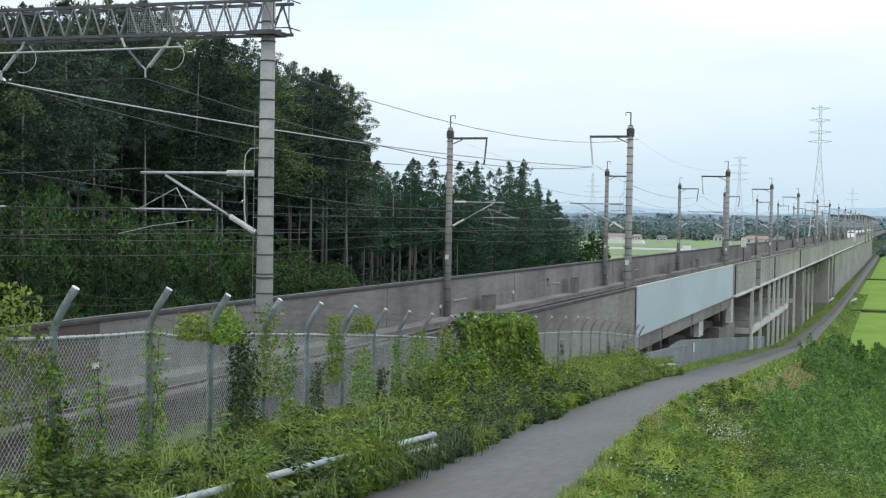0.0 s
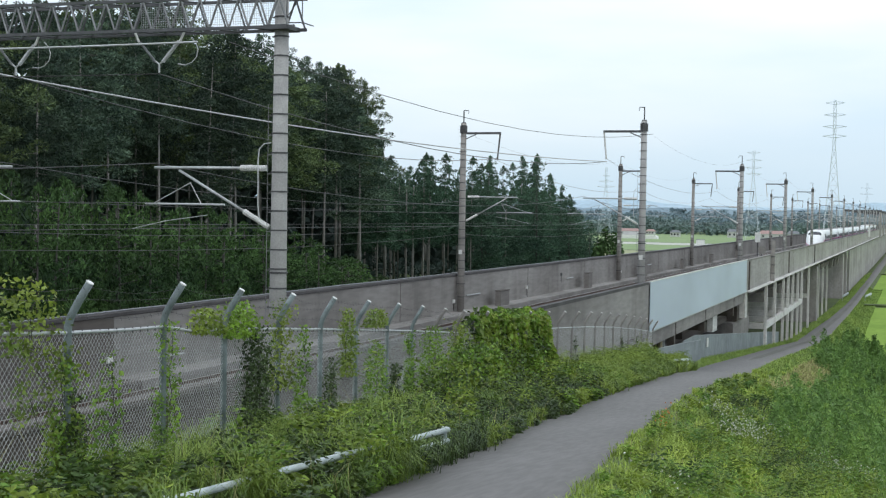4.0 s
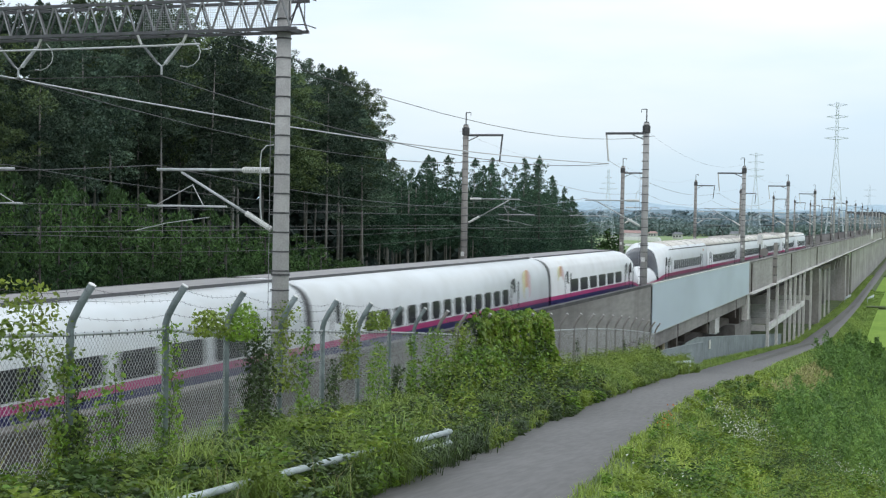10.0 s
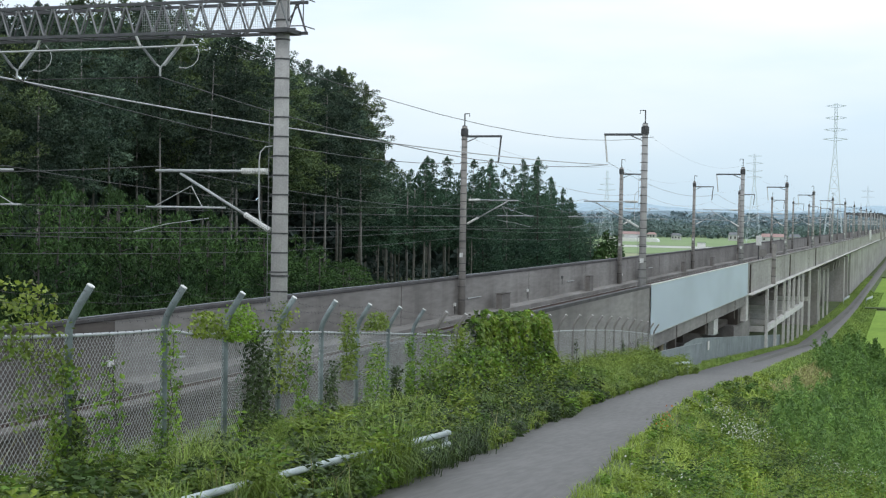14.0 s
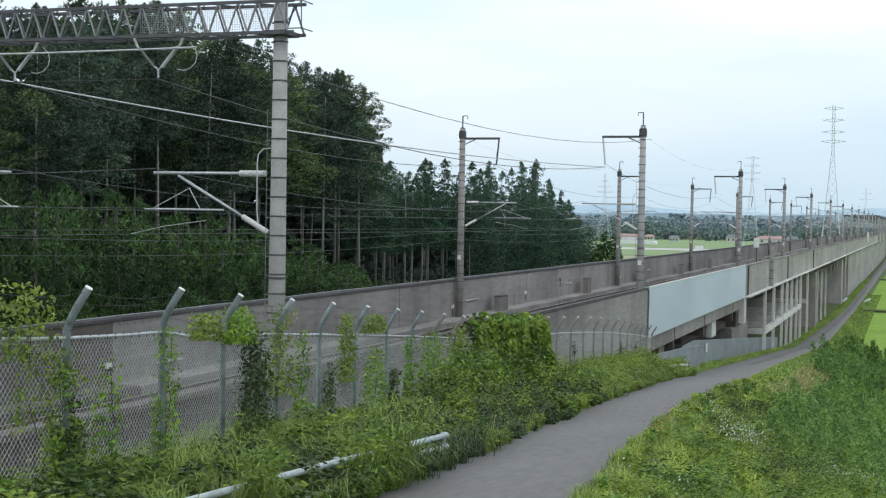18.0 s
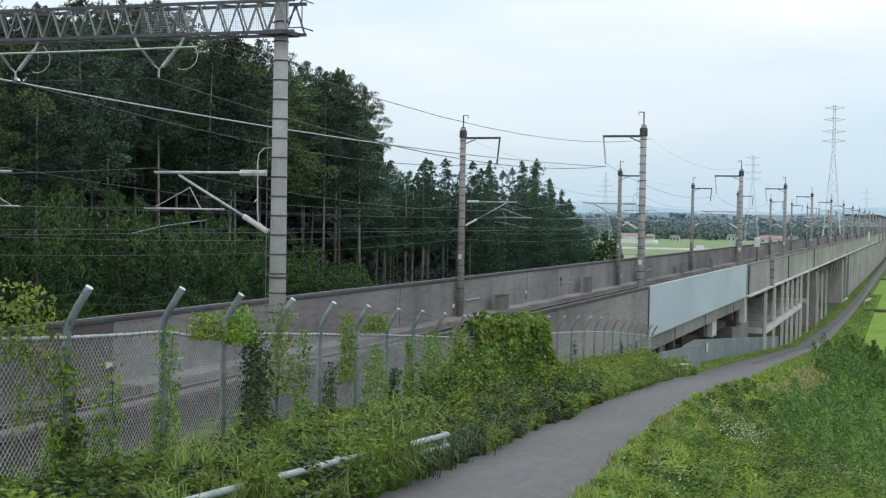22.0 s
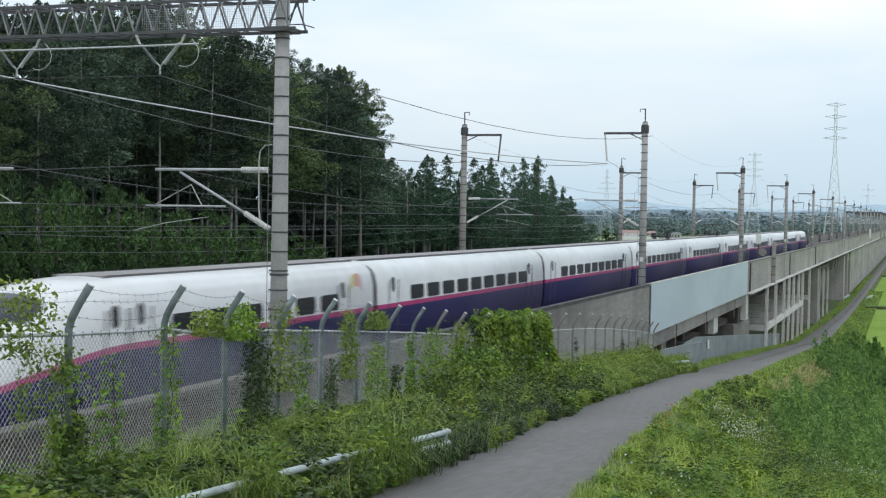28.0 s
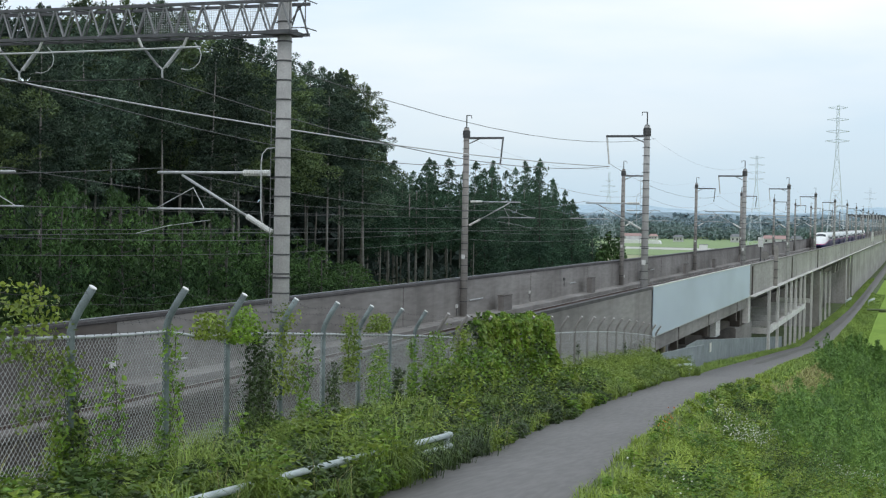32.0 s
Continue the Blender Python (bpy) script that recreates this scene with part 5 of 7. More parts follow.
placed = 0
for row, x0 in enumerate((-41, -45, -50.5)):
    y = 34 + 1.3 * row
    while bearing(x0, y) > 23.1:
        x = x0 + RNG.uniform(-1.3, 1.3)
        z = ground_z(x, y)
        top = 5.49 + lerp(bearing(x, y), SKY_TALL) * reach(x, y) * (RNG.uniform(0.86, 1.04) if row < 2 else RNG.uniform(0.74, 1.0))
        tree(TALL[RNG.integers(0, 6)], x, y, z, (top - z) / 20.0, RNG.uniform(0.85, 1.2), "tall dark green cedar with a bare grey trunk", "plantation cedars")
        y += RNG.uniform(3.2, 5.4)
for x0, y0, rise in ((-46, 105.5, 0.108), (-43.5, 103.5, 0.096), (-50, 114, 0.109)):
    z = ground_z(x0, y0)
    tree(TALL[2], x0, y0, z, (5.49 + rise * reach(x0, y0) - z) / 20.0, 1.0, "tall dark green cedar at the wood's corner", "plantation cedars")
for row, x0 in enumerate((-42, -47, -53, -60)):
    y = -x0 / math.tan(radians(22.6)) + RNG.uniform(0, 3)
    while bearing(x0, y) > (12.5 if row < 2 else 13.6):
        x = x0 + RNG.uniform(-1.6, 1.6)
        z = ground_z(x, y)
        b = bearing(x, y)
        top = 5.49 + lerp(b, SKY_CONE) * reach(x, y) * (RNG.uniform(0.70, 1.08) if row % 2 == 0 else RNG.uniform(0.3, 0.75))
        full = b < 17.6 + RNG.uniform(-0.6, 0.6) and row < 2
        tree((CONE_FULL if full else CONE_BARE)[RNG.integers(0, 3)], x, y, z, max(top - z, 4) / 14.0, RNG.uniform(0.85, 1.2), "dark conical cedar at the edge of the wood", "woodland edge cedars")
        y += RNG.uniform(3.8, 6.4)
for row, x0 in enumerate((-29.5, -33.0)):
    y = 34 + row
    while bearing(x0, y) > 21.9:
        x = x0 + RNG.uniform(-0.8, 0.8)
        top = 5.49 + lerp(bearing(x, y), SKY_YOUNG) * reach(x, y) + RNG.uniform(-0.65, 0.40)
        tree(YOUNG[RNG.integers(0, 5)], x, y, -1.0, (top + 1) / 6.0, RNG.uniform(0.95, 1.35), "young bright green cypress in a dense row", "young cypresses")
        y += RNG.uniform(1.1, 1.8)
# the thicket between the young cypresses
q = np.stack([RNG.uniform(-34.5, -31.0, 15000), RNG.uniform(32, 86, 15000), RNG.random(15000)], 1)
tops = np.array([5.49 + lerp(bearing(a, b), SKY_YOUNG) * reach(a, b) - 0.9 for a, b, _ in q])
q[:, 2] = -1.0 + np.maximum(tops + 1.0, 0.5) * q[:, 2] ** 0.8
one("cypress_thicket", quads_mesh("cypress_thicket", sprays(q, np.tile([0.3, 0.0, 0.6], (len(q), 1)), RNG.uniform(0.10, 0.20, len(q)), RNG, 0.36, 0.7), M_CYPRESS), None, "dense green cypress foliage between the young trees", "hedge", kind="stuff")
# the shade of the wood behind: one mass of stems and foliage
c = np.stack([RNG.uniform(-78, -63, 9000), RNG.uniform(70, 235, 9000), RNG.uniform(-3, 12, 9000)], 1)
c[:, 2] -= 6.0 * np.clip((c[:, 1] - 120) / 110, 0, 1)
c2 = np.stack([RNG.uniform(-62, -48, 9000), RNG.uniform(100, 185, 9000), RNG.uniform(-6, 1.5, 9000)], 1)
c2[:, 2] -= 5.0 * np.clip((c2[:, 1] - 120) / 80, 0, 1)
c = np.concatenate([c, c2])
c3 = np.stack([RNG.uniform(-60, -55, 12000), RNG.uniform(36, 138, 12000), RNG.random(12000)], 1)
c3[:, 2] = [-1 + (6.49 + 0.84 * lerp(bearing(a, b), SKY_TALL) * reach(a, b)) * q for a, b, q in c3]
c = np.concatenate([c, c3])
deep = one("deep_wood", quads_mesh("deep_wood", leaf_quads(c, np.concatenate([RNG.uniform(0.7, 1.3, 9000), RNG.uniform(0.2, 0.42, 9000), RNG.uniform(0.5, 0.9, 12000)]), RNG), M_DEEP), None, "foliage deep in the cedar wood, coloured as its shade", "wood", kind="stuff")
stems = Solid()
for i in range(16):
    x, y = RNG.uniform(-60, -42), RNG.uniform(85, 160)
    if bearing(x, y) < 24:
        z = ground_z(x, y)
        stems.tube([(x, y, z - 0.5), (x + RNG.normal() * 0.15, y, z + 9)], RNG.uniform(0.07, 0.13), 6, 0.06)
one("wood_stems", stems, M_STEM, "thin pale stems standing in the dark wood", "tree trunks", kind="stuff")
bush = thing("bush", "dense green bush beside the parapet at the wood's end", "bush", at=(-30.5, 141, -6.0))
d = RNG.normal(size=(2600, 3))
d /= np.linalg.norm(d, axis=1)[:, None]
d *= (0.45 + 0.55 * RNG.random(2600) ** 0.5)[:, None] * np.array([1 + 0.25 * noise.noise((v[0] * 2, v[1] * 2, v[2] * 2)) for v in d])[:, None]
c = d * np.array([1.7, 3.4, 4.0]) + np.array([0, 0, 6.1])
part("foliage", quads_mesh("foliage", leaf_quads(c, RNG.uniform(0.14, 0.28, len(c)), RNG), M_CYPRESS), None, bush)
part("stem", Solid().tube([(0, 0, -2), (0, 0, 5)], 0.12, 6), M_BARK, bush)


# ---- weeds, grass and vines ----
def strip_points(n, y0, y1, fa, fb, rng, power=1.0):
    """Points on a strip between two lines x = fa(y) and x = fb(y), denser where y is small."""
    u = rng.random(n)
    y = y0 * (y1 / y0) ** u if power else y0 + (y1 - y0) * u
    t = rng.random(n)
    xa, xb = np.array([fa(v) for v in y]), np.array([fb(v) for v in y])
    x = xa + (xb - xa) * t
    z = np.array([ground_z(a, b) for a, b in zip(x, y)])
    return np.stack([x, y, z], 1), t


def clumped(p, rng, cell, keep):
    """Thin a scatter out into clumps by smooth noise."""
    m = np.array([noise.noise((v[0] / cell, v[1] / cell, 3.3)) for v in p])
    return m > np.quantile(m, 1 - keep)


def stuff(name, quads, material, label, category):
    return one(name, quads_mesh(name, quads, material), None, label, category, kind="stuff")


fx = lambda y: lerp(y, FENCE) - 0.5
rl = lambda y: lerp(y, ROAD_L) + 0.12
rr = lambda y: lerp(y, ROAD_R) - 0.12
# verge between fence and lane: grass, tussocks, leafy clumps
p, t = strip_points(5200, 7.0, 72.0, fx, rl, RNG)
h = (0.08 + 0.12 * (1 - t)) * RNG.uniform(0.5, 1.25, len(p))
stuff("verge_grass", blade_quads(p, h, 0.012 + 0.0007 * p[:, 1], RNG, 0.8), M_SEDGE, "fresh grass on the verge by the fence", "grass")


def verge_height(x, y):
    """Plants stay low on the stretch of verge nearest to the lookout and grow taller further on."""
    return 0.48 + 0.10 * smooth((y - 14.0) / 6.0) + 0.38 * smooth((y - 25.0) / 8.0) if x < lerp(y, ROAD_L) else 1.0


def grouped(q, t, rng, cell, keep, key):
    """Keep the points where a smooth field is high, so that each kind grows in patches."""
    m = np.array([noise.noise((v[0] / cell, v[1] / (cell * 1.6), key)) for v in q]) + rng.normal(size=len(q)) * 0.08
    k = m > np.quantile(m, 1 - keep)
    return q[k], t[k]


def fine_leaf(y):
    return max(0.026, 0.00105 * y)


def tussocks(n, y0, y1, fa, fb, height, blades, width, rng):
    """Arching grass tussocks; they stay low along the lane's side of the strip."""
    q, t = strip_points(2 * n, y0, y1, fa, fb, rng)
    q, t = grouped(q, t, rng, 0.9, 0.5, rng.uniform(0, 90))
    out = []
    for c, u in zip(q, t):
        m = blades
        base = c + rng.normal(size=(m, 3)) * np.array([0.09, 0.09, 0.0])
        th = rng.uniform(0, 2 * np.pi, m)
        o = np.stack([np.cos(th), np.sin(th), np.zeros(m)], 1)
        sd = np.stack([-np.sin(th), np.cos(th), np.zeros(m)], 1)
        L = height * rng.uniform(0.5, 1.15, (m, 1)) * (0.6 + 0.55 * u) * verge_height(c[0], c[1])
        bend = rng.uniform(0.35, 1.3, (m, 1))
        w = max(width, 0.00062 * c[1]) / 2
        k = [base, base + o * L * 0.16 * bend + np.array([0, 0, 1]) * L * 0.48, base + o * L * 0.45 * bend + np.array([0, 0, 1]) * L * (0.86 - 0.12 * bend), base + o * L * 0.85 * bend + np.array([0, 0, 1]) * L * (1.0 - 0.45 * bend)]
        ws = (w, w * 0.95, w * 0.7, w * 0.08)
        for a in range(3):
            out.append(np.stack([k[a] - sd * ws[a], k[a] + sd * ws[a], k[a + 1] + sd * ws[a + 1], k[a + 1] - sd * ws[a + 1]], 1))
    return np.concatenate(out)


def clumps(n, y0, y1, fa, fb, lo, hi, scale, per, rng, slim=0.5, low=0.45):
    """Leafy clumps; low: how much shorter they are on the fa side of the strip."""
    q, t = strip_points(2 * n, y0, y1, fa, fb, rng)
    q, t = grouped(q, t, rng, 1.0, 0.5, rng.uniform(0, 90))
    out = []
    for c, u in zip(q, t):
        hh = rng.uniform(lo, hi) * (low + (1.1 - low) * min(1.0, 1.6 * u)) * (1.0 + 0.8 * noise.noise((c[0] * 0.6, c[1] * 0.4, 41.0))) * verge_height(c[0], c[1])
        d = rng.normal(size=(per, 3))
        d /= np.linalg.norm(d, axis=1)[:, None]
        d *= (0.30 + 0.70 * rng.random(per) ** 0.5)[:, None]
        p = c + d * np.array([hh * 0.45, hh * 0.55, hh * 0.55]) + np.array([0, 0, hh * 0.5])
        p[:, 2] = np.maximum(p[:, 2], c[2] + 0.02)
        out.append(leaf_quads(p, scale * fine_leaf(c[1]) * rng.uniform(0.6, 1.35, per), rng, 0.35, slim))
    return np.concatenate(out)


def herbs(n, y0, y1, fa, fb, lo, hi, leaf, rng, stems=5, per=14, slim=0.36, keep=0.6, low=0.6):
    """Leafy herbs: a few leaning stems each, with pointed leaves that stand out and droop; low: their height on the fa side."""
    q, t = strip_points(int(n / keep), y0, y1, fa, fb, rng)
    q, t = grouped(q, t, rng, 0.8, keep, rng.uniform(0, 90))
    cs, ws, sz = [], [], []
    for c, u in zip(q, t):
        hh = rng.uniform(lo, hi) * (low + (1.1 - low) * min(1.0, 1.6 * u)) * (1.0 + 0.6 * noise.noise((c[0] * 0.6, c[1] * 0.4, 41.0))) * verge_height(c[0], c[1])
        lf = leaf * rng.uniform(0.75, 1.3) * max(1.0, c[1] / 32)
        for k in range(stems):
            th = rng.uniform(0, 2 * np.pi)
            lean = rng.uniform(0.1, 0.55)
            o = np.array([np.cos(th), np.sin(th), 0.0])
            f = (np.arange(per) + rng.random(per)) / per
            a = 2.4 * np.arange(per) + rng.uniform(0, 6)
            w = np.stack([np.cos(a), np.sin(a), rng.uniform(-0.5, 0.35, per)], 1)
            size = lf * (0.55 + 0.6 * np.sin(np.pi * (0.15 + 0.75 * f)))
            base = c + o * lean * hh * f[:, None] ** 1.4 + np.array([0, 0, 1]) * hh * f[:, None]
            cs.append(base + w * size[:, None])
            ws.append(w)
            sz.append(size)
    return sprays(np.concatenate(cs), np.concatenate(ws), np.concatenate(sz), rng, slim, 0.18)


# strips are named from the lane outwards, so that plants stay low beside it
tall_side = lambda y: lerp(y, FENCE) - 0.4 + 0.25 * smooth((y - 40) / 12)
stuff("verge_tussocks", tussocks(80, 19, 70, rl, tall_side, 0.95, 60, 0.014, RNG), M_GRASS, "arching grass tussocks on the verge", "grass")
stuff("verge_sedge", tussocks(110, 13, 60, rl, tall_side, 0.85, 50, 0.012, RNG), M_SEDGE, "darker green grass tussocks on the verge", "grass")
# a dark lower layer: shade in the hollows between plants, as leaf colour
stuff("dark_weeds", clumps(300, 8.0, 60, rl, tall_side, 0.25, 0.55, 1.3, 110, RNG, 0.5, low=0.8), M_VINE_D, "leafy weeds low on the verge, green darkened for shade", "weeds")
stuff("verge_weeds", herbs(420, 8.0, 46, rl, tall_side, 0.50, 1.0, 0.062, RNG), M_WEED, "broad-leaved weeds crowding the verge", "weeds")
stuff("bright_weeds", herbs(150, 8.0, 46, rl, tall_side, 0.45, 0.95, 0.058, RNG), M_LEAF, "bright green leafy weeds on the verge", "weeds")
# more dark leaves for the shaded gaps
stuff("low_dark_herbs", herbs(260, 9.0, 42, rl, tall_side, 0.45, 0.85, 0.066, RNG, slim=0.42), M_VINE_D, "leafy herbs on the verge, green darkened for shade", "weeds")
stuff("yellow_herbs", herbs(46, 9.5, 34, rl, tall_side, 0.5, 0.95, 0.05, RNG, slim=0.3), M_LEAF_Y, "yellow-green herbs on the verge", "weeds")
stuff("near_tufts", tussocks(18, 11, 20, lambda y: lerp(y, ROAD_L) - 0.8, tall_side, 1.0, 60, 0.012, RNG), M_GRASS, "arching light grass by the guard rail", "grass")
stuff("feathery_weeds", clumps(46, 12.0, 24, lambda y: lerp(y, FENCE) + 0.8, tall_side, 0.7, 1.15, 1.1, 420, RNG, 0.10, low=0.9), M_FEATHER, "feathery yellow-green weeds by the fence", "weeds")
stuff("far_verge_weeds", herbs(200, 43.0, 71, rl, tall_side, 0.45, 0.8, 0.045, RNG, 5, 12, 0.26), M_WEED, "green weeds along the fence foot", "weeds")
stuff("far_verge_plumes", clumps(230, 43.0, 71, rl, tall_side, 0.6, 1.05, 1.5, 190, RNG, 0.12, low=0.6), M_GRASS, "soft plumes of green grass along the fence foot", "grass")
stuff("far_verge_pale_plumes", clumps(110, 43.0, 71, rl, tall_side, 0.6, 1.1, 1.4, 190, RNG, 0.10, low=0.6), M_FEATHER, "pale feathery grass along the fence foot", "grass")
stuff("far_verge_tufts", tussocks(170, 42, 71, rl, tall_side, 0.9, 44, 0.02, RNG), M_GRASS, "yellow-green grass along the fence foot", "grass")
lane_side = lambda y: lerp(y, ROAD_L) - 0.15
rail_side = lambda y: lerp(y, ROAD_L) - 0.95
stuff("lane_edge_grass", tussocks(8, 16, 26, lane_side, rail_side, 0.80, 70, 0.012, RNG), M_GRASS, "arching grass in front of the guard rail", "grass")
stuff("lane_edge_sedge", tussocks(20, 15.5, 34, lane_side, rail_side, 0.80, 60, 0.012, RNG), M_SEDGE, "dark grass tufts in front of the guard rail", "grass")
stuff("lane_edge_weeds", herbs(70, 14.8, 34, lane_side, rail_side, 0.6, 1.0, 0.055, RNG, low=0.9), M_VINE_D, "dark leafy weeds in front of the guard rail", "weeds")
stuff("lane_edge_bright_weeds", herbs(26, 15.5, 34, lane_side, rail_side, 0.5, 0.9, 0.055, RNG, low=0.9), M_WEED, "leafy green weeds in front of the guard rail", "weeds")
stuff("long_grass", tussocks(14, 14, 28, lambda y: lerp(y, FENCE) + 1.6, lambda y: lerp(y, FENCE) + 0.4, 1.15, 60, 0.012, RNG), M_FEATHER, "long pale arching grass by the fence", "grass")


def tuft(spots, height, blades, material, label):
    """Single big tussocks at given places."""
    for x, y in spots:
        b = np.array([x, y, ground_z(x, y)]) + RNG.normal(size=(blades, 3)) * np.array([0.10, 0.13, 0.0])
        th = RNG.uniform(0, 2 * np.pi, blades)
        o = np.stack([np.cos(th), np.sin(th), np.zeros(blades)], 1)
        sd = np.stack([-np.sin(th), np.cos(th), np.zeros(blades)], 1)
        L = height * RNG.uniform(0.5, 1.15, (blades, 1))
        bend = RNG.uniform(0.35, 1.3, (blades, 1))
        up = np.array([[0, 0, 1.0]])
        k = [b, b + o * L * 0.16 * bend + up * L * 0.48, b + o * L * 0.45 * bend + up * L * (0.86 - 0.12 * bend), b + o * L * 0.85 * bend + up * L * (1.0 - 0.45 * bend)]
        ws = (0.008, 0.0075, 0.0055, 0.0008)
        q = np.concatenate([np.stack([k[a] - sd * ws[a], k[a] + sd * ws[a], k[a + 1] + sd * ws[a + 1], k[a + 1] - sd * ws[a + 1]], 1) for a in range(3)])
        t = thing("grass_tussock", label, "grass", "tussocks by the guard rail")
        tagged(part("blade_tuft", quads_mesh("blade_tuft", q, material), None, t), kind="stuff")


tuft([(-6.56, 15.7), (-6.6, 16.6), (-6.75, 11.5)], 0.65, 90, M_SEDGE, "dark green arching tussock in front of the guard rail")
tuft([(-6.64, 17.3), (-6.68, 17.7), (-6.7, 18.1), (-6.5, 15.95), (-6.62, 16.9), (-7.3, 16.2), (-7.4, 17.6), (-7.5, 14.5), (-7.9, 18.6), (-8.3, 20.5), (-8.1, 22.5)], 0.75, 80, M_GRASS, "light green arching tussock on the verge")
# shade under the plants along the lane, put in as dark tussocks
tuft([(-6.6, 18.2), (-6.75, 19.4), (-6.85, 20.6), (-7.0, 22.0), (-7.25, 23.5), (-7.5, 25.2), (-7.8, 27.0), (-8.2, 29.4), (-8.6, 32.0), (-8.9, 35.0), (-9.1, 38.0)], 0.6, 130, M_VINE_D, "low tussock at the lane's edge, coloured as shade")
# taller growth that hides two stretches of the near guard rail
rng_rail = np.random.default_rng(77)
before_rail = lambda y: -6.74 - 0.07 * max(0.0, 17.0 - y)
behind_rail = lambda y: before_rail(y) + 0.22
for y0, y1, n in ((13.3, 14.0, 6), (15.8, 17.1, 12)):
    stuff("rail_side_herbs", herbs(n, y0, y1, before_rail, behind_rail, 1.3, 1.9, 0.052, rng_rail, 5, 14, keep=1.0, low=1.0), M_WEED, "green leafy herbs grown over the guard rail", "weeds")
    stuff("rail_side_weeds", herbs(n // 2, y0, y1, before_rail, behind_rail, 1.3, 2.0, 0.050, rng_rail, 5, 14, keep=1.0, low=1.0), M_LEAF, "bright leafy weeds grown over the guard rail", "weeds")
    stuff("rail_side_grass", tussocks(n, y0, y1, before_rail, behind_rail, 1.25, 70, 0.012, rng_rail), M_GRASS, "long grass arching over the guard rail", "grass")
p, t = strip_points(900, 7.0, 60.0, fx, rl, RNG)
p = p[clumped(p, RNG, 0.9, 0.4)]
stuff("dry_grass", blade_quads(p, RNG.uniform(0.4, 0.9, len(p)), 0.012, RNG, 0.8), M_STRAW, "pale dry grass stalks on the verge", "grass")
# behind the fence, down to the retaining wall
p, t = strip_points(1500, 17.0, 66.0, lambda y: -13.0, fx, RNG)
stuff("bank_grass", blade_quads(p, RNG.uniform(0.2, 0.5, len(p)), 0.02, RNG, 0.6), M_SEDGE, "tall grass between fence and retaining wall", "grass")
# far verge under the viaduct
p, t = strip_points(26000, 72.0, 420.0, lambda y: -13.4, rl, RNG)
stuff("far_verge_grass", blade_quads(p, RNG.uniform(0.10, 0.28, len(p)), 0.0004 * p[:, 1], RNG, 0.8), M_MEADOW, "short green grass below the viaduct", "grass")


def vine(name, y0, y1, lo, hi, n, leaf, thick, material, label, rng=RNG):
    """Climbing leaves on the fence between two stations, lo and hi measured from its top rail."""
    n = int(n * 2.9)
    y = rng.uniform(y0, y1, n)
    z = rng.uniform(0, 1, n)
    edge = 1 - np.abs((y - (y0 + y1) / 2) / ((y1 - y0) / 2)) ** 2 * rng.random(n)
    zz = lo + (hi - lo) * z * edge
    x = np.array([lerp(v, FENCE) for v in y]) + rng.normal(size=n) * thick + thick * 0.6
    c = np.stack([x, y, np.array([lerp(v, FENCE_TOP) for v in y]) + zz], 1)
    gap = np.array([noise.noise((a * 2.6 + hi, b * 2.2, y0)) + 0.5 * noise.noise((a * 7.0, b * 6.0, y0)) for a, b in zip(y, zz)])
    c = c[gap > -0.34]
    n = len(c)
    v = thing("climbing_vine", label, "vine", "fence vines")
    part("leaves", quads_mesh("leaves", leaf_quads(c, 0.55 * leaf * rng.uniform(0.6, 1.4, n), rng, 0.2, 0.6), material), None, v)
    st = Solid()
    ys = rng.uniform(y0 + 0.3 * (y1 - y0), y0 + 0.7 * (y1 - y0))
    pts = []
    for k in range(7):
        yy = ys + rng.normal() * 0.06
        pts.append((lerp(yy, FENCE) + 0.05, yy, lerp(yy, FENCE_TOP) + lo + (hi - lo) * 0.9 * k / 6))
    st.tube(pts, 0.005, 4)
    part("stem", st, M_BARK, v)
    return v


vine("vine", 11.1, 12.5, -0.25, 0.62, 260, 0.06, 0.08, M_LEAF_Y, "yellow-green vine climbing above the fence rail")
vine("vine", 11.6, 12.7, -1.0, 0.0, 150, 0.05, 0.05, M_LEAF_Y, "sparse yellow-green vine on the chain-link")
vine("vine", 12.25, 13.1, -1.9, -0.1, 300, 0.055, 0.05, M_LEAF_Y, "yellow-green vine over a fence post")
vine("vine", 12.35, 13.15, -2.0, -0.3, 520, 0.055, 0.06, M_LEAF, "green vine climbing over a fence post")
vine("vine", 12.5, 13.1, -2.1, -0.6, 620, 0.05, 0.06, M_VINE_D, "green vine hanging over a fence post")
vine("vine", 15.0, 15.8, -1.7, 0.12, 420, 0.05, 0.05, M_LEAF, "green vine climbing a fence post")
vine("vine", 16.2, 17.3, -0.1, 0.28, 190, 0.06, 0.07, M_LEAF_Y, "yellow-green shoots along the fence rail")
vine("vine", 17.4, 18.4, -0.15, 0.42, 330, 0.06, 0.10, M_LEAF, "bushy green vine on the fence rail")
vine("vine", 18.1, 19.2, -1.9, 0.05, 1300, 0.055, 0.10, M_VINE_D, "dark dense vine curtain hanging on the fence")
vine("vine", 19.4, 20.5, -1.0, 0.50, 460, 0.055, 0.07, M_LEAF_Y, "yellow-green vine round a fence post")
vine("vine", 23.2, 24.2, -0.9, 0.42, 460, 0.055, 0.06, M_LEAF_Y, "narrow yellow-green vine column on the fence")
vine("vine", 24.8, 26.6, -1.8, -0.2, 700, 0.05, 0.07, M_LEAF, "green vine on the chain-link")
vine("vine", 25.0, 26.5, 0.05, 0.45, 220, 0.06, 0.06, M_LEAF_Y, "yellow-green vine above the fence rail")
vine("vine", 29.5, 31.8, -1.8, 0.15, 900, 0.06, 0.08, M_LEAF, "green vine on the fence post")
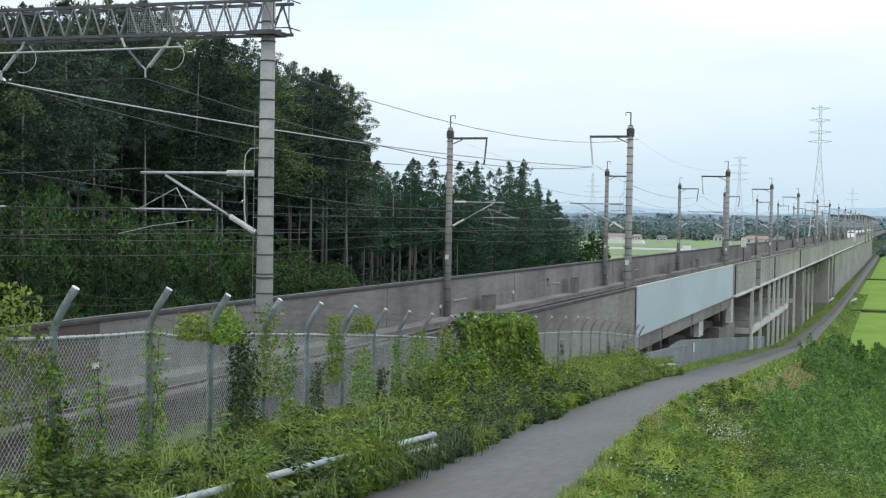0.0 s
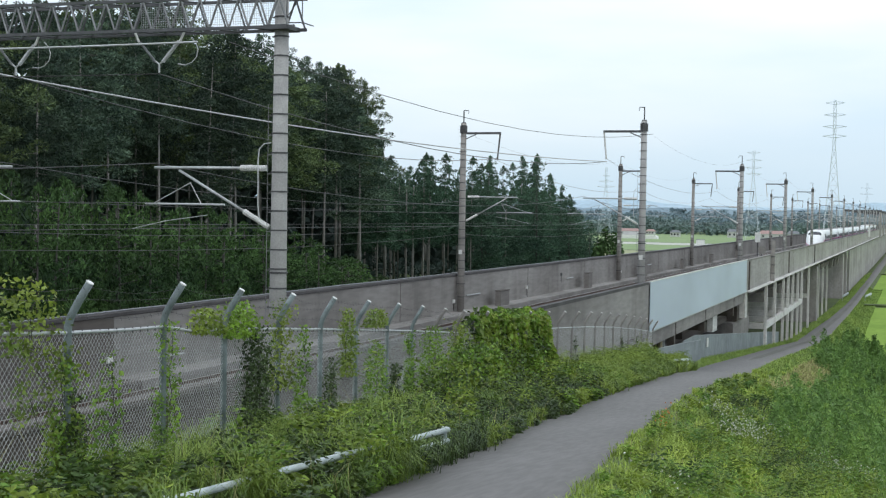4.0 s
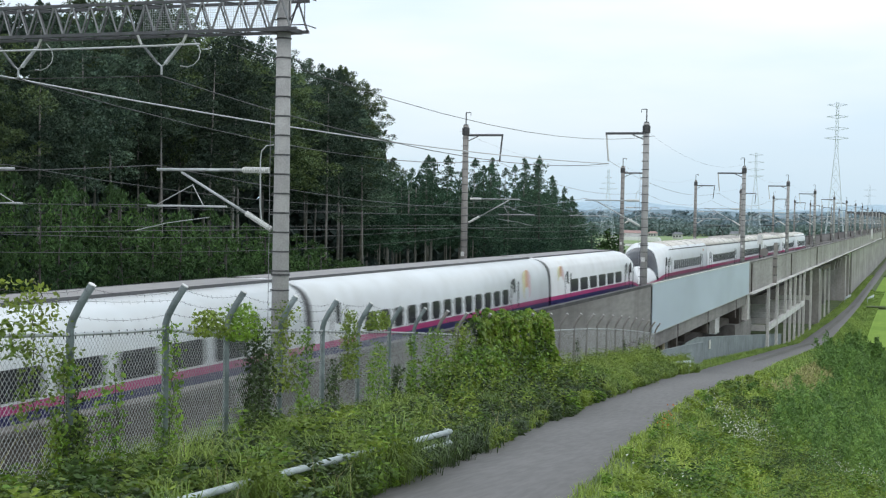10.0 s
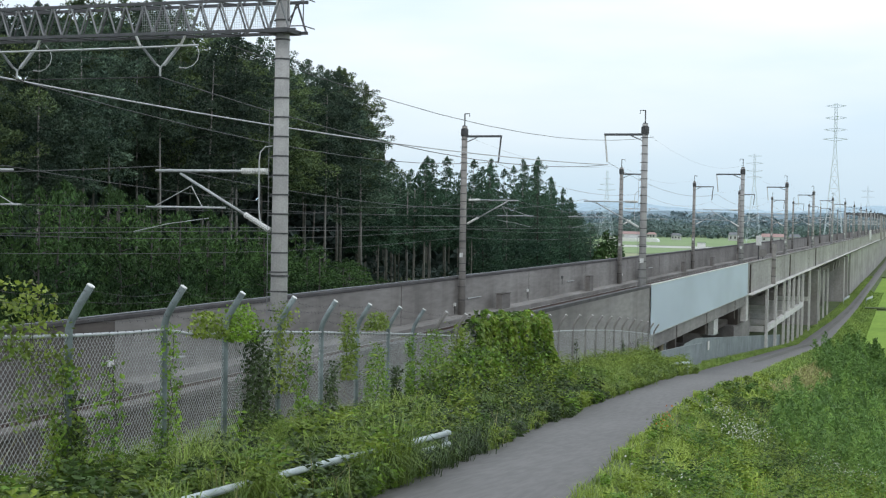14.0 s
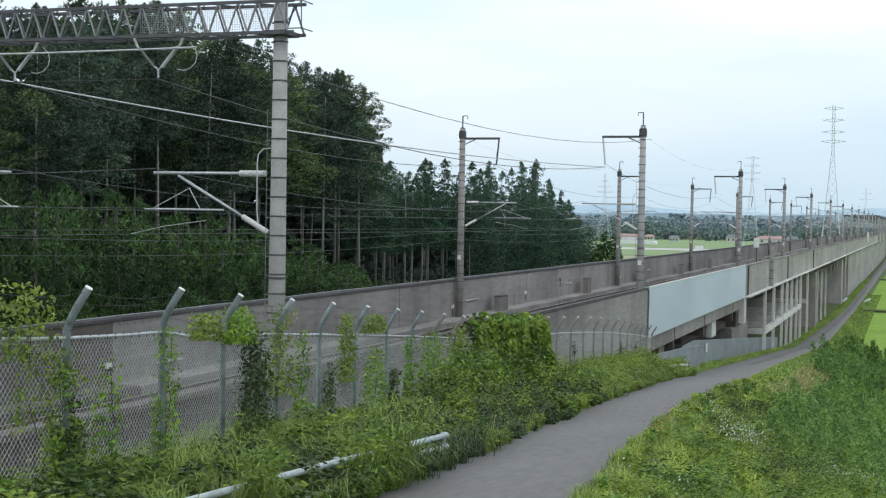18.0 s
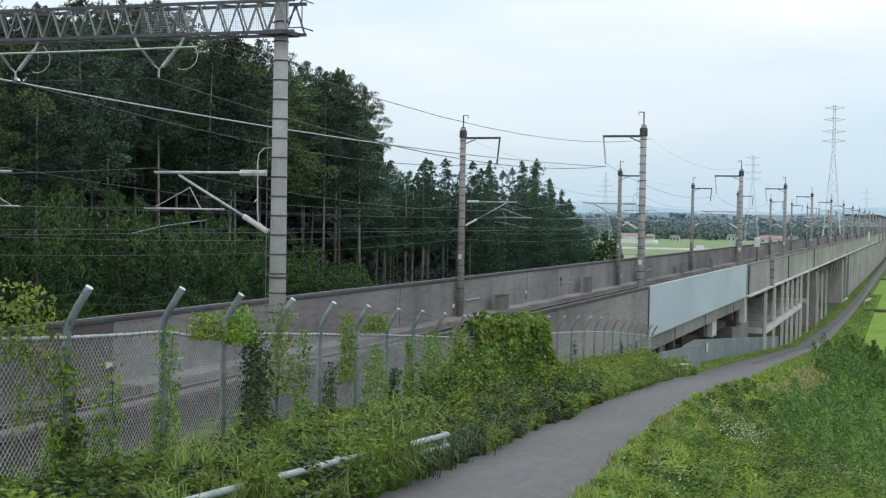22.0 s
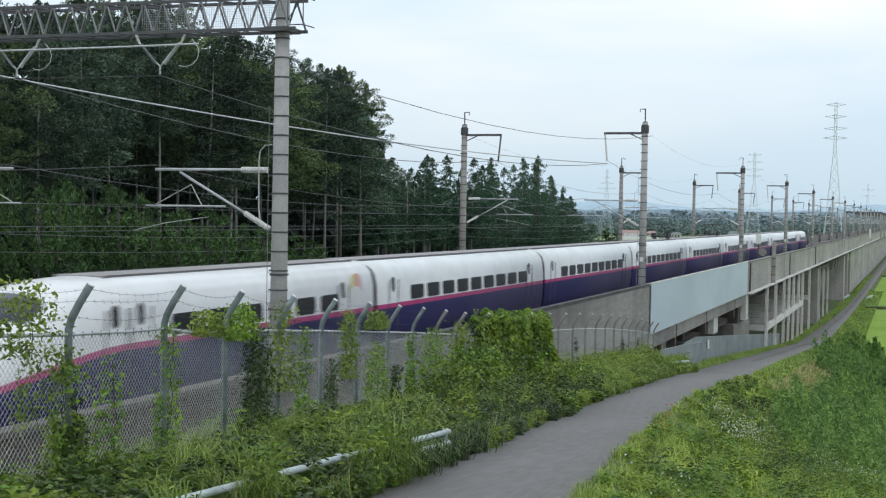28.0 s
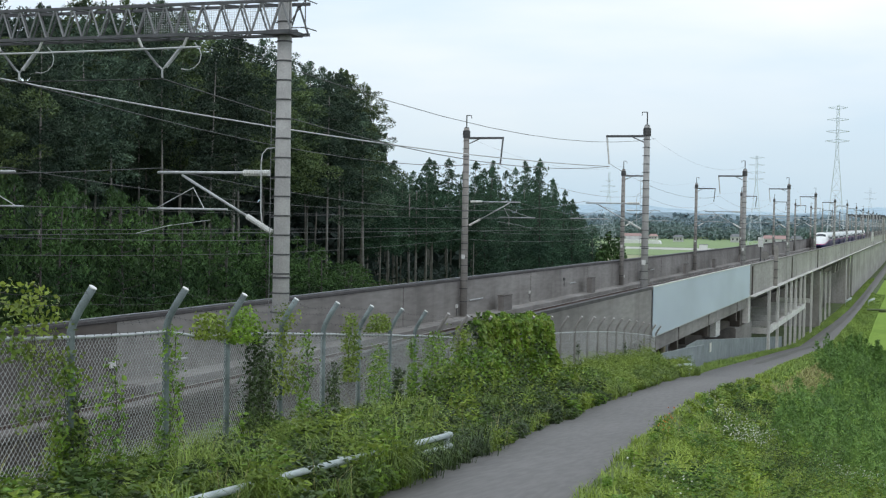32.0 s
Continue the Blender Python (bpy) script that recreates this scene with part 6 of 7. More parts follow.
vine("vine", 32.3, 34.6, -1.7, 0.40, 900, 0.065, 0.10, M_LEAF_Y, "yellow-green vine at the edge of the ivy")
for y0, n in ((47.2, 120), (58.5, 170), (63.5, 130)):
    vine("vine", y0, y0 + 0.8, -1.7, -0.3, n, 0.055, 0.04, M_VINE_D, "thin dark green vine streak on the fence")
for y0, lo, hi, n, m in ((20.6, -1.75, 0.1, 300, M_LEAF), (22.2, -1.8, -0.5, 260, M_VINE_D), (26.9, -1.8, -0.7, 420, M_VINE_D), (28.2, -1.75, 0.0, 420, M_LEAF), (33.0, -1.75, -0.1, 520, M_LEAF), (34.0, -1.8, -0.4, 420, M_VINE_D), (13.3, -1.9, -0.2, 200, M_LEAF)):
    vine("vine", y0, y0 + 0.8, lo, hi, n, 0.06, 0.06, m, "leafy green vine climbing a fence post")
# the big ivy mass
def lump(n, c0, rad, leaf, material, name, label, category, rng=RNG, shell=0.55):
    d = rng.normal(size=(n, 3))
    d /= np.linalg.norm(d, axis=1)[:, None]
    s = shell + (1 - shell) * rng.random(n) ** 0.5
    d *= 0.9 * (np.abs(d) ** 8).sum(1)[:, None] ** -0.11
    wob = np.array([noise.noise((v[0] * 2.6, v[1] * 2.6, v[2] * 1.6 + c0[1])) for v in d])
    c = d * s[:, None] * (1 + 0.34 * wob)[:, None] * np.array(rad) + np.array(c0)
    return leaf_quads(c, leaf * rng.uniform(0.6, 1.35, n), rng, 0.2, 0.7)


ivy = thing("ivy_clump", "large bright green ivy mass smothering the fence", "ivy")


def ivy_skin(n, y0, y1, depth, leaf, slim=0.62):
    """Ivy leaves that hang over a fence like a thick curtain: a flat top, bulging drapes on the lane's side and steep ends."""
    y, u = RNG.uniform(y0, y1, n), RNG.random(n)
    x0 = np.array([lerp(v, FENCE) for v in y])
    zt = np.array([lerp(v, FENCE_TOP) + 0.60 + 0.22 * noise.noise((v * 1.1, 3.0, 0)) for v in y])
    zb = np.array([lerp(v, GRADE) + 0.1 for v in y])
    drape = np.array([noise.noise((v * 1.3, q * 1.1, 5.0)) + 0.6 * noise.noise((v * 3.1, q * 2.6, 9.0)) for v, q in zip(y, u)])
    round_top = np.clip(u / 0.10, 0, 1) ** 0.5
    round_end = np.clip(np.minimum(y - y0, y1 - y) / 0.5, 0, 1) ** 0.5
    out = (0.34 + 0.30 * u + 0.34 * drape) * round_top * (0.35 + 0.65 * round_end)
    x = x0 - 0.35 + (0.35 + out) * (1 - depth * RNG.random(n))
    c = np.stack([x, y, zt + (zb - zt) * u - 0.10 * (1 - round_end)], 1)
    w = np.stack([0.55 * np.ones(n), np.full(n, -0.25), -0.5 + 0.9 * (1 - round_top)], 1)
    return sprays(c, w, leaf * RNG.uniform(0.6, 1.35, n), RNG, slim, 0.5)


part("leaves", quads_mesh("leaves", ivy_skin(6200, 34.6, 42.6, 0.22, 0.085), M_LEAF), None, ivy)
part("tip_leaves", quads_mesh("tip_leaves", ivy_skin(3500, 34.5, 42.5, 0.05, 0.075), M_LEAF_Y), None, ivy, "yellow-green young ivy leaves")
# shade inside the ivy is put into a darker leaf colour
part("inner_leaves", quads_mesh("inner_leaves", ivy_skin(2400, 34.7, 42.4, 0.9, 0.085), M_VINE_D), None, ivy, "inner ivy leaves, coloured as in shade")
part("stem", Solid().tube([(-11.25, 38, -0.3), (-11.25, 38.5, 2.0)], 0.04, 6), M_BARK, ivy)
# shrubs along the foot of the fence
for i in range(14):
    y = 30 + 14 * (i / 14) ** 1.1 + RNG.uniform(-0.6, 0.6)
    x = lerp(y, FENCE) + RNG.uniform(0.25, 0.9)
    hh = RNG.uniform(0.55, 0.95) * (1.0 if y < 41 else 0.55)
    s = thing("shrub", "leafy green shrub at the foot of the fence", "shrub", "fence foot shrubs", (x, y, ground_z(x, y)))
    part("leaves", quads_mesh("leaves", lump(620, (0, 0, hh * 0.75), (0.6, 0.95, hh), 0.048, None, "", "", ""), (M_WEED, M_VINE_D, M_LEAF)[i % 3]), None, s)
    part("stem", Solid().tube([(0, 0, -0.1), (0, 0, hh)], 0.02, 5), M_BARK, s)

# right-hand bank
far_r = lambda y: min(lerp(y, ROAD_R) + 10.0, 0.8 + 0.02 * y)
p, t = strip_points(30000, 13.0, 150.0, lambda y: lerp(y, ROAD_R) + 0.05, far_r, RNG)
h = np.where(t < 0.12, 0.12, 0.26) * RNG.uniform(0.5, 1.4, len(p))
stuff("bank_meadow", blade_quads(p, h, 0.006 + 0.0005 * p[:, 1], RNG, 1.3), M_MEADOW2, "bright green meadow grass on the bank", "grass")
mid_r = lambda y: min(lerp(y, ROAD_R) + 4.5, far_r(y))
out_r = lambda y: lerp(y, ROAD_R) + 0.15
stuff("bank_tussocks", tussocks(420, 14.0, 95, out_r, mid_r, 0.42, 40, 0.010, RNG), M_MEADOW2, "arching grass tussocks on the bank", "grass")
stuff("bank_weeds", herbs(520, 13.5, 62, lambda y: out_r(y) + 0.3, far_r, 0.4, 0.8, 0.050, RNG, 5, 13), M_WEED, "leafy weeds in the meadow on the bank", "weeds")
stuff("bank_bright_weeds", herbs(420, 13.5, 62, lambda y: out_r(y) + 0.1, far_r, 0.3, 0.6, 0.046, RNG, 5, 12), M_LEAF, "bright leafy weeds in the meadow", "weeds")
stuff("bank_bushes", clumps(30, 24.0, 46, lambda y: out_r(y) + 1.3, far_r, 0.65, 1.1, 1.1, 480, RNG, 0.14, low=0.8), M_VINE_D, "feathery dark green bushes in the meadow", "bushes")
stuff("bank_feathery", clumps(140, 16, 60, lambda y: out_r(y) + 0.3, far_r, 0.3, 0.6, 1.2, 240, RNG, 0.12), M_FEATHER, "feathery grass heads in the meadow", "grass")
stuff("bank_dark_weeds", clumps(110, 15.0, 60, lambda y: out_r(y) + 0.5, far_r, 0.4, 0.85, 1.2, 230, RNG, 0.3), M_BRUSH, "dark leafy clumps in the meadow", "weeds")
p, t = strip_points(1500, 20.0, 110.0, lambda y: rr(y) + 0.5, far_r, RNG)
p = p[clumped(p, RNG, 2.5, 0.5)]
stuff("bank_straw", blade_quads(p, RNG.uniform(0.3, 0.55, len(p)), 0.009, RNG, 0.8), M_STRAW, "pale seeding grass stalks on the bank", "grass")
# darker brush lower on the bank
brush_l = lambda y: lerp(y, ROAD_R) + 2.9 + 0.9 * smooth((y - 52) / 12) - 1.4 * smooth((y - 95) / 35) + 4.0 * smooth((40 - y) / 14)
brush_r = lambda y: far_r(y) + 3.0


def plumes(n, y0, y1, fa, fb, lo, hi, per, size, rng):
    """Tall brush: upright plumes of fine sprays that narrow to their tips, each a little apart."""
    q, t = strip_points(2 * n, y0, y1, fa, fb, rng)
    q, t = grouped(q, t, rng, 1.6, 0.5, rng.uniform(0, 90))
    out = []
    for c in q:
        hh = rng.uniform(lo, hi) * (1.0 + 0.5 * noise.noise((c[0] * 0.5, c[1] * 0.25, 17.0)))
        u = rng.random(per) ** 0.8
        th = rng.uniform(0, 2 * np.pi, per)
        rad = hh * 0.30 * (1 - u) ** 0.7 * (0.5 + 0.5 * rng.random(per)) + 0.03
        lean = rng.normal(size=2) * 0.15 * hh
        p = c + np.stack([np.cos(th) * rad + lean[0] * u, np.sin(th) * rad + lean[1] * u, u * hh], 1)
        out.append(leaf_quads(p, size * max(1.0, c[1] / 45) * rng.uniform(0.6, 1.35, per), rng, 0.0, 0.22, droop=-0.6))
    return np.concatenate(out)


stuff("bank_brush", plumes(640, 30.0, 150, brush_l, brush_r, 0.9, 1.7, 120, 0.088, RNG), M_BRUSH, "dark green tall brush lower on the bank", "brush")
stuff("brush_tips", plumes(280, 30.0, 150, brush_l, brush_r, 1.0, 1.9, 170, 0.07, RNG), M_BRUSH_L, "lighter green plumes in the tall brush", "brush")
stuff("dark_brush", plumes(220, 30.0, 140, brush_l, brush_r, 0.8, 1.5, 130, 0.08, RNG), M_BRUSH, "dark green undergrowth in the tall brush", "brush")
stuff("reeds", tussocks(120, 30.0, 100, brush_l, brush_r, 1.5, 40, 0.02, RNG), M_BRUSH_L, "tall reedy grass in the brush", "grass")
stuff("far_brush", plumes(330, 98.0, 172, lambda y: lerp(y, ROAD_R) + 1.9, lambda y: lerp(y, ROAD_R) + 8.0, 1.3, 2.4, 110, 0.07, RNG), M_BRUSH, "green brush on the slope beside the rice fields", "brush")
# a dry mown strip on the slope above the brush
p, t = strip_points(5200, 60.0, 108.0, lambda y: lerp(y, ROAD_R) + 1.5, lambda y: lerp(y, ROAD_R) + 3.7, RNG)
stuff("dry_slope_grass", blade_quads(p, RNG.uniform(0.25, 0.55, len(p)), 0.05, RNG, 0.9), M_STRAW, "dry yellowish grass on the slope above the brush", "grass")
p, t = strip_points(40000, 75.0, 330.0, out_r, lambda y: lerp(y, ROAD_R) + 6.0 - 2.9 * smooth((y - 100) / 60), RNG)
stuff("bank_top_grass", blade_quads(p, RNG.uniform(0.12, 0.32, len(p)), 0.0005 * p[:, 1], RNG, 0.9), M_MEADOW, "short grass along the lane's far edge", "grass")


def flowers(spots, material, label):
    for (x, y, n, rad) in spots:
        f = thing("wild_flowers", label, "flowers", "wild flower patches", (x, y, ground_z(x, y)))
        c = RNG.normal(size=(n, 3)) * np.array([rad, rad * 1.6, 0.12]) + np.array([0, 0, 0.55])
        for q in range(n):
            c[q, 2] += ground_z(x + c[q, 0], y + c[q, 1]) - ground_z(x, y)
        tagged(part("blossoms", quads_mesh("blossoms", np.concatenate([leaf_quads(c, RNG.uniform(0.012, 0.024, n), RNG, 0.3, 0.9), leaf_quads(c, RNG.uniform(0.012, 0.022, n), RNG, 0.3, 0.9)]), material), None, f), kind="stuff")
        tagged(part("stalk", quads_mesh("stalk", blade_quads(c - np.array([0, 0, 0.5]), 0.5, 0.008, RNG, 0.1), M_WEED), None, f), kind="stuff")


flowers([(-3.85, 33.6, 210, 0.30), (-3.85, 36.2, 110, 0.30), (-5.0, 38.6, 70, 0.32), (-3.3, 37.9, 30, 0.2), (-0.95, 33.6, 130, 0.45), (-1.6, 33.8, 70, 0.35), (-3.2, 18.7, 24, 0.25), (-4.4, 36.9, 40, 0.35)], M_FLOWER, "small white daisies in the meadow")
flowers([(-4.70, 27.1, 12, 0.07), (-5.05, 29.9, 14, 0.09)], M_ORANGE, "a few orange flowers by the lane")

# ---- fields, far woods, hills ----
def patch(name, x0, x1, y0, y1, z, material, label, skew=0.0):
    n = 6
    v, f = [], []
    for j in range(n + 1):
        for i in range(n + 1):
            y = y0 + (y1 - y0) * j / n
            v.append((x0 + (x1 - x0) * i / n + skew * (y - y0), y, z))
    for j in range(n):
        for i in range(n):
            a = j * (n + 1) + i
            f.append((a, a + 1, a + n + 2, a + n + 1))
    one(name, mesh_of(name, v, f, material), None, label, "field", "fields", "structure")


FZ = FIELD_Z + 0.08
patch("rice_field", -480, -26, 520, 640, FZ, M_FARRICE2, "yellowing rice field beyond the railway")
patch("rice_field", -520, -27, 648, 780, FZ, M_FARRICE, "green rice field beyond the railway")
patch("field_lane", -600, -28, 784, 850, FZ + 0.02, M_PALE, "pale concrete farm lane between fields")
patch("rice_field", -700, -28, 860, 1300, FZ, M_FARRICE, "green rice field beyond the railway")
patch("rice_field", -7.4, 120, 118, 262, FZ, M_RICE, "bright green rice field below the lane")
patch("rice_field", -8.6, 120, 272, 420, FZ, M_RICE, "bright green rice field below the lane")
patch("rice_field", -8.0, 160, 430, 760, FZ, M_RICE, "bright green rice field below the lane")
for y0 in (262, 420):
    one("field_path", Solid().box(-9.4, 120, y0 + 3, y0 + 7, FIELD_Z - 0.3, FIELD_Z + 0.35), M_GROUND, "low grassy bank between rice fields", "path", kind="structure")


def woods(name, n, x0, x1, y0, y1, ztop, size, material, label):
    """A far belt of trees: uneven clumps, one mass."""
    cs = []
    for i in range(n):
        x, y = RNG.uniform(x0, x1), RNG.uniform(y0, y1)
        h = (ztop - FIELD_Z) * RNG.uniform(0.55, 1.0) * (0.75 + 0.5 * noise.noise((x * 0.01, y * 0.01, 2)))
        m = 100
        d = RNG.normal(size=(m, 3)) * np.array([h * 0.22, h * 0.22, h * 0.24]) + np.array([x, y, FIELD_Z + h * 0.55])
        d[:, 2] = np.clip(d[:, 2], FIELD_Z + 0.4, FIELD_Z + h)
        cs.append(d)
    c = np.concatenate(cs)
    stuff(name, leaf_quads(c, size * RNG.uniform(0.6, 1.3, len(c)), RNG, 0, 0.75), material, label, "wood")


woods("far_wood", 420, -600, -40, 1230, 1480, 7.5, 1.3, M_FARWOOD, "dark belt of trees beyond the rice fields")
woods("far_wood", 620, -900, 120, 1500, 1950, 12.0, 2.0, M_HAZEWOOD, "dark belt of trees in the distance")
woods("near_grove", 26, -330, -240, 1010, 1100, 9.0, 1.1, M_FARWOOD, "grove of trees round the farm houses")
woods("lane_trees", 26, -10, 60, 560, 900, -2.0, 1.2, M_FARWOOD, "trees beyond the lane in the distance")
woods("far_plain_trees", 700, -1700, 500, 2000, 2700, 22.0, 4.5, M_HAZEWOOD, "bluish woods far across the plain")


def ridge(name, y, x0, x1, base, amp, seed, material, label):
    """A far range of hills with a front and a back slope."""
    v, f, n = [], [], 120
    for i in range(n + 1):
        x = x0 + (x1 - x0) * i / n
        h = base + amp * (noise.noise((x * 0.0011, seed, 0)) + 0.5 * noise.noise((x * 0.004, seed, 1)) + 0.22 * noise.noise((x * 0.015, seed, 2)))
        v += [(x, y - 420, FIELD_Z - 2), (x, y - 160, FIELD_Z + (h - FIELD_Z) * 0.6), (x, y, h), (x, y + 400, FIELD_Z - 2)]
    for i in range(n):
        f += [(4 * i + k, 4 * i + 4 + k, 4 * i + 5 + k, 4 * i + 1 + k) for k in range(3)]
    one(name, mesh_of(name, v, f, material, True), None, label, "hills", kind="structure")


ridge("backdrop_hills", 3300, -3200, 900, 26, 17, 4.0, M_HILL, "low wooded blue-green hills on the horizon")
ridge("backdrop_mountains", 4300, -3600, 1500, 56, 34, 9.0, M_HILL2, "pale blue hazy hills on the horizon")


def house(x, y, w, d, h, roof_m, label, turn=0.0):
    w, d, h = w * 0.75, d * 0.75, h * 0.75
    t = thing("farm_house", label, "house", "farm houses", (x, y, FIELD_Z))
    t.rotation_euler = (0, 0, radians(turn))
    part("wall", Solid().box(-w / 2, w / 2, -d / 2, d / 2, 0, h), M_PLASTER, t)
    part("roof", Solid().add([(-w / 2 - 0.6, -d / 2 - 0.6, h), (w / 2 + 0.6, -d / 2 - 0.6, h), (w / 2 + 0.6, d / 2 + 0.6, h), (-w / 2 - 0.6, d / 2 + 0.6, h), (-w / 2 + 1.2, 0, h + d * 0.32), (w / 2 - 1.2, 0, h + d * 0.32)],
                             [(0, 1, 5, 4), (1, 2, 5), (2, 3, 4, 5), (3, 0, 4), (0, 3, 2, 1)]), roof_m, t)
    for i in range(3):
        px_ = -w / 2 + w * (i + 0.5) / 3
        win = part("window", Solid().box(px_ - 0.6, px_ + 0.6, -d / 2 - 0.05, -d / 2 + 0.02, h * 0.35, h * 0.75), M_GLASS, t)
        part("window_frame", Solid().box(px_ - 0.7, px_ + 0.7, -d / 2 - 0.04, -d / 2 + 0.01, h * 0.30, h * 0.345), M_WHITE, win)


house(-236, 1180, 22, 10, 4.5, M_REDROOF, "long farm house with a reddish roof", 8)
house(-225, 1220, 10, 8, 4.2, M_REDROOF, "farm house with a reddish roof", -5)
house(-142, 1150, 14, 9, 6.5, M_GREYROOF, "white farm house with a grey roof", 10)
house(-108, 1120, 26, 11, 5.5, M_REDROOF, "long farm building with a reddish roof", 0)
house(-92, 1130, 12, 9, 6, M_GREYROOF, "white farm house with a grey roof", 0)
house(-70, 1180, 18, 9, 5.5, M_GREYROOF, "pale farm house with a grey roof", 0)
house(-186, 1120, 10, 8, 5, M_GREYROOF, "small farm house with a grey roof", 0)
green = thing("greenhouse", "long white plastic greenhouse in the fields", "greenhouse", at=(-196, 985, FIELD_Z))
part("tunnel", Solid().extrude([(-19, 0.0), (19, 0.0), (18.6, 1.6), (17.5, 2.6), (-17.5, 2.6), (-18.6, 1.6)], 0, 9), M_WHITE, green)
part("shed", Solid().box(-8, 6, 9.1, 13, 0, 5), M_PLASTER, green)
shed = thing("field_shed", "small white shed in the rice fields", "shed", at=(-118, 800, FIELD_Z))
part("wall", Solid().box(-2.2, 2.2, -1.5, 1.5, 0, 3.2), M_WHITE, shed)
part("roof", Solid().box(-2.5, 2.5, -1.8, 1.8, 3.21, 3.4), M_GREYROOF, shed)


def pylon(x, y, top, w0, arms, label):
    """A lattice transmission tower."""
    t = thing("transmission_tower", label, "pylon", "pylons", (x, y, FIELD_Z))
    H = top - FIELD_Z
    half = lambda z: w0 * max(0.09, (1 - z / H * 1.25)) if z < H * 0.7 else w0 * 0.115
    lv = [H * k / 13 for k in range(14)]
    legs = Solid()
    for sx in (-1, 1):
        for sy in (-1, 1):
            legs.tube([(sx * half(z), sy * half(z), z) for z in lv], 0.09, 4)
    tagged(part("leg_frame", legs, M_PYLON, t), kind="stuff")
    br = Solid()
    for a, b in zip(lv[:-1], lv[1:]):
        for s in (-1, 1):
            br.tube([(-half(a), s * half(a), a), (half(b), s * half(b), b)], 0.045, 3).tube([(half(a), s * half(a), a), (-half(b), s * half(b), b)], 0.045, 3)
            br.tube([(s * half(a), -half(a), a), (s * half(b), half(b), b)], 0.045, 3)
            br.tube([(-half(b), s * half(b), b), (half(b), s * half(b), b)], 0.045, 3)
    tagged(part("bracing", br, M_PYLON, t), kind="stuff")
    for k, wv in arms:
        z = H * k
        part("cross_arm", Solid().tube([(-wv, 0, z), (0, 0.5, z + 0.6), (wv, 0, z)], 0.13, 4).tube([(-wv, 0, z), (0, -0.5, z - 0.8), (wv, 0, z)], 0.13, 4), M_PYLON, t)


pylon(-32.5, 594, 56, 4.6, [(0.985, 4.0), (0.91, 4.4), (0.835, 4.8), (0.775, 5.0)], "tall grey lattice transmission tower")
pylon(-100, 905, 50, 5.0, [(0.98, 4.6), (0.90, 5.4), (0.82, 5.6), (0.75, 5.2)], "hazy grey lattice transmission tower in the distance")
pylon(-243, 1110, 46, 6.0, [(0.72, 8.0), (0.80, 6.0), (0.88, 3.0)], "hazy grey lattice transmission tower beyond the wood")
pylon(-60, 1900, 56, 8, [(0.9, 8), (0.78, 9)], "faint lattice transmission tower on the horizon")

# ---- fixtures along the line ----
for y, z0, z1, w, x in ((79.4, -0.42, 0.82, 1.8, -23.7), (102.6, -0.42, 1.05, 1.2, -23.7), (125.5, -0.42, 1.05, 1.3, -23.7), (148.0, -0.42, 0.95, 1.3, -23.7), (170.0, -0.42, 0.95, 1.3, -23.7), (196, -0.42, 0.95, 1.3, -23.7)):
    b = thing("track_cabinet", "grey-brown equipment cabinet beside the parapet", "cabinet", "track cabinets", (x, y, z0 + 0.345))
    part("cabinet_body", Solid().box(-0.18, 0.18, -w / 2, w / 2, 0.0, z1 - z0 - 0.345, 0.03), M_CONC, b)
    part("cabinet_lid", Solid().box(-0.21, 0.21, -w / 2 - 0.03, w / 2 + 0.03, z1 - z0 - 0.343, z1 - z0 - 0.30, 0.01), M_CONC_S, b)
for y, z, m, lab in ((37.7, 0.55, M_WHITE, "small white plate on the parapet"), (72.4, 0.52, M_WHITE, "small white plate on the parapet"), (87.6, 0.62, M_WHITE, "small white lamp on the parapet"), (97.1, 1.15, M_BAND, "small dark box on the parapet"), (118.6, 0.6, M_WHITE, "small white plate on the parapet")):
    t = thing("wall_plate", lab, "wall plate", "parapet plates", (-24.47, y, z))
    part("plate", Solid().box(-0.028, 0.05, -0.14, 0.14, -0.10, 0.10, 0.01), m, t)
    part("conduit", Solid().tube([(0.0, 0.0, -0.10), (0.0, 0.02, -0.55)], 0.018, 5), M_BAND, t)
for y, L, z in ((74.6, 2.6, 0.74), (98.6, 2.0, 0.78), (40.6, 1.8, 0.35), (131, 2.2, 0.8)):
    t = thing("hand_rail", "short pale bar fixed to the parapet", "rail", "parapet bars", (-24.44, y, z))
    part("bar", Solid().tube([(0, 0, 0), (0, L, 0)], 0.035, 6), M_GALV, t)
    for q in (0.2, L - 0.2):
        part("bracket", Solid().box(-0.06, 0.0, q - 0.03, q + 0.03, -0.03, 0.03), M_GALV, t)
sig = thing("trackside_box", "white equipment box on a post inside the parapet", "equipment box", at=(-13.6, 127.8, -0.42))
part("box", Solid().box(-0.22, 0.22, -0.25, 0.25, 3.75, 4.65, 0.03), M_WHITE, sig)
part("post", Solid().tube([(0, 0, 0), (0, 0, 3.74)], 0.06, 8), M_BAND, sig)
horn = thing("loudspeaker", "pale horn loudspeaker on a short post", "loudspeaker", at=(-13.6, 131.5, -0.42))
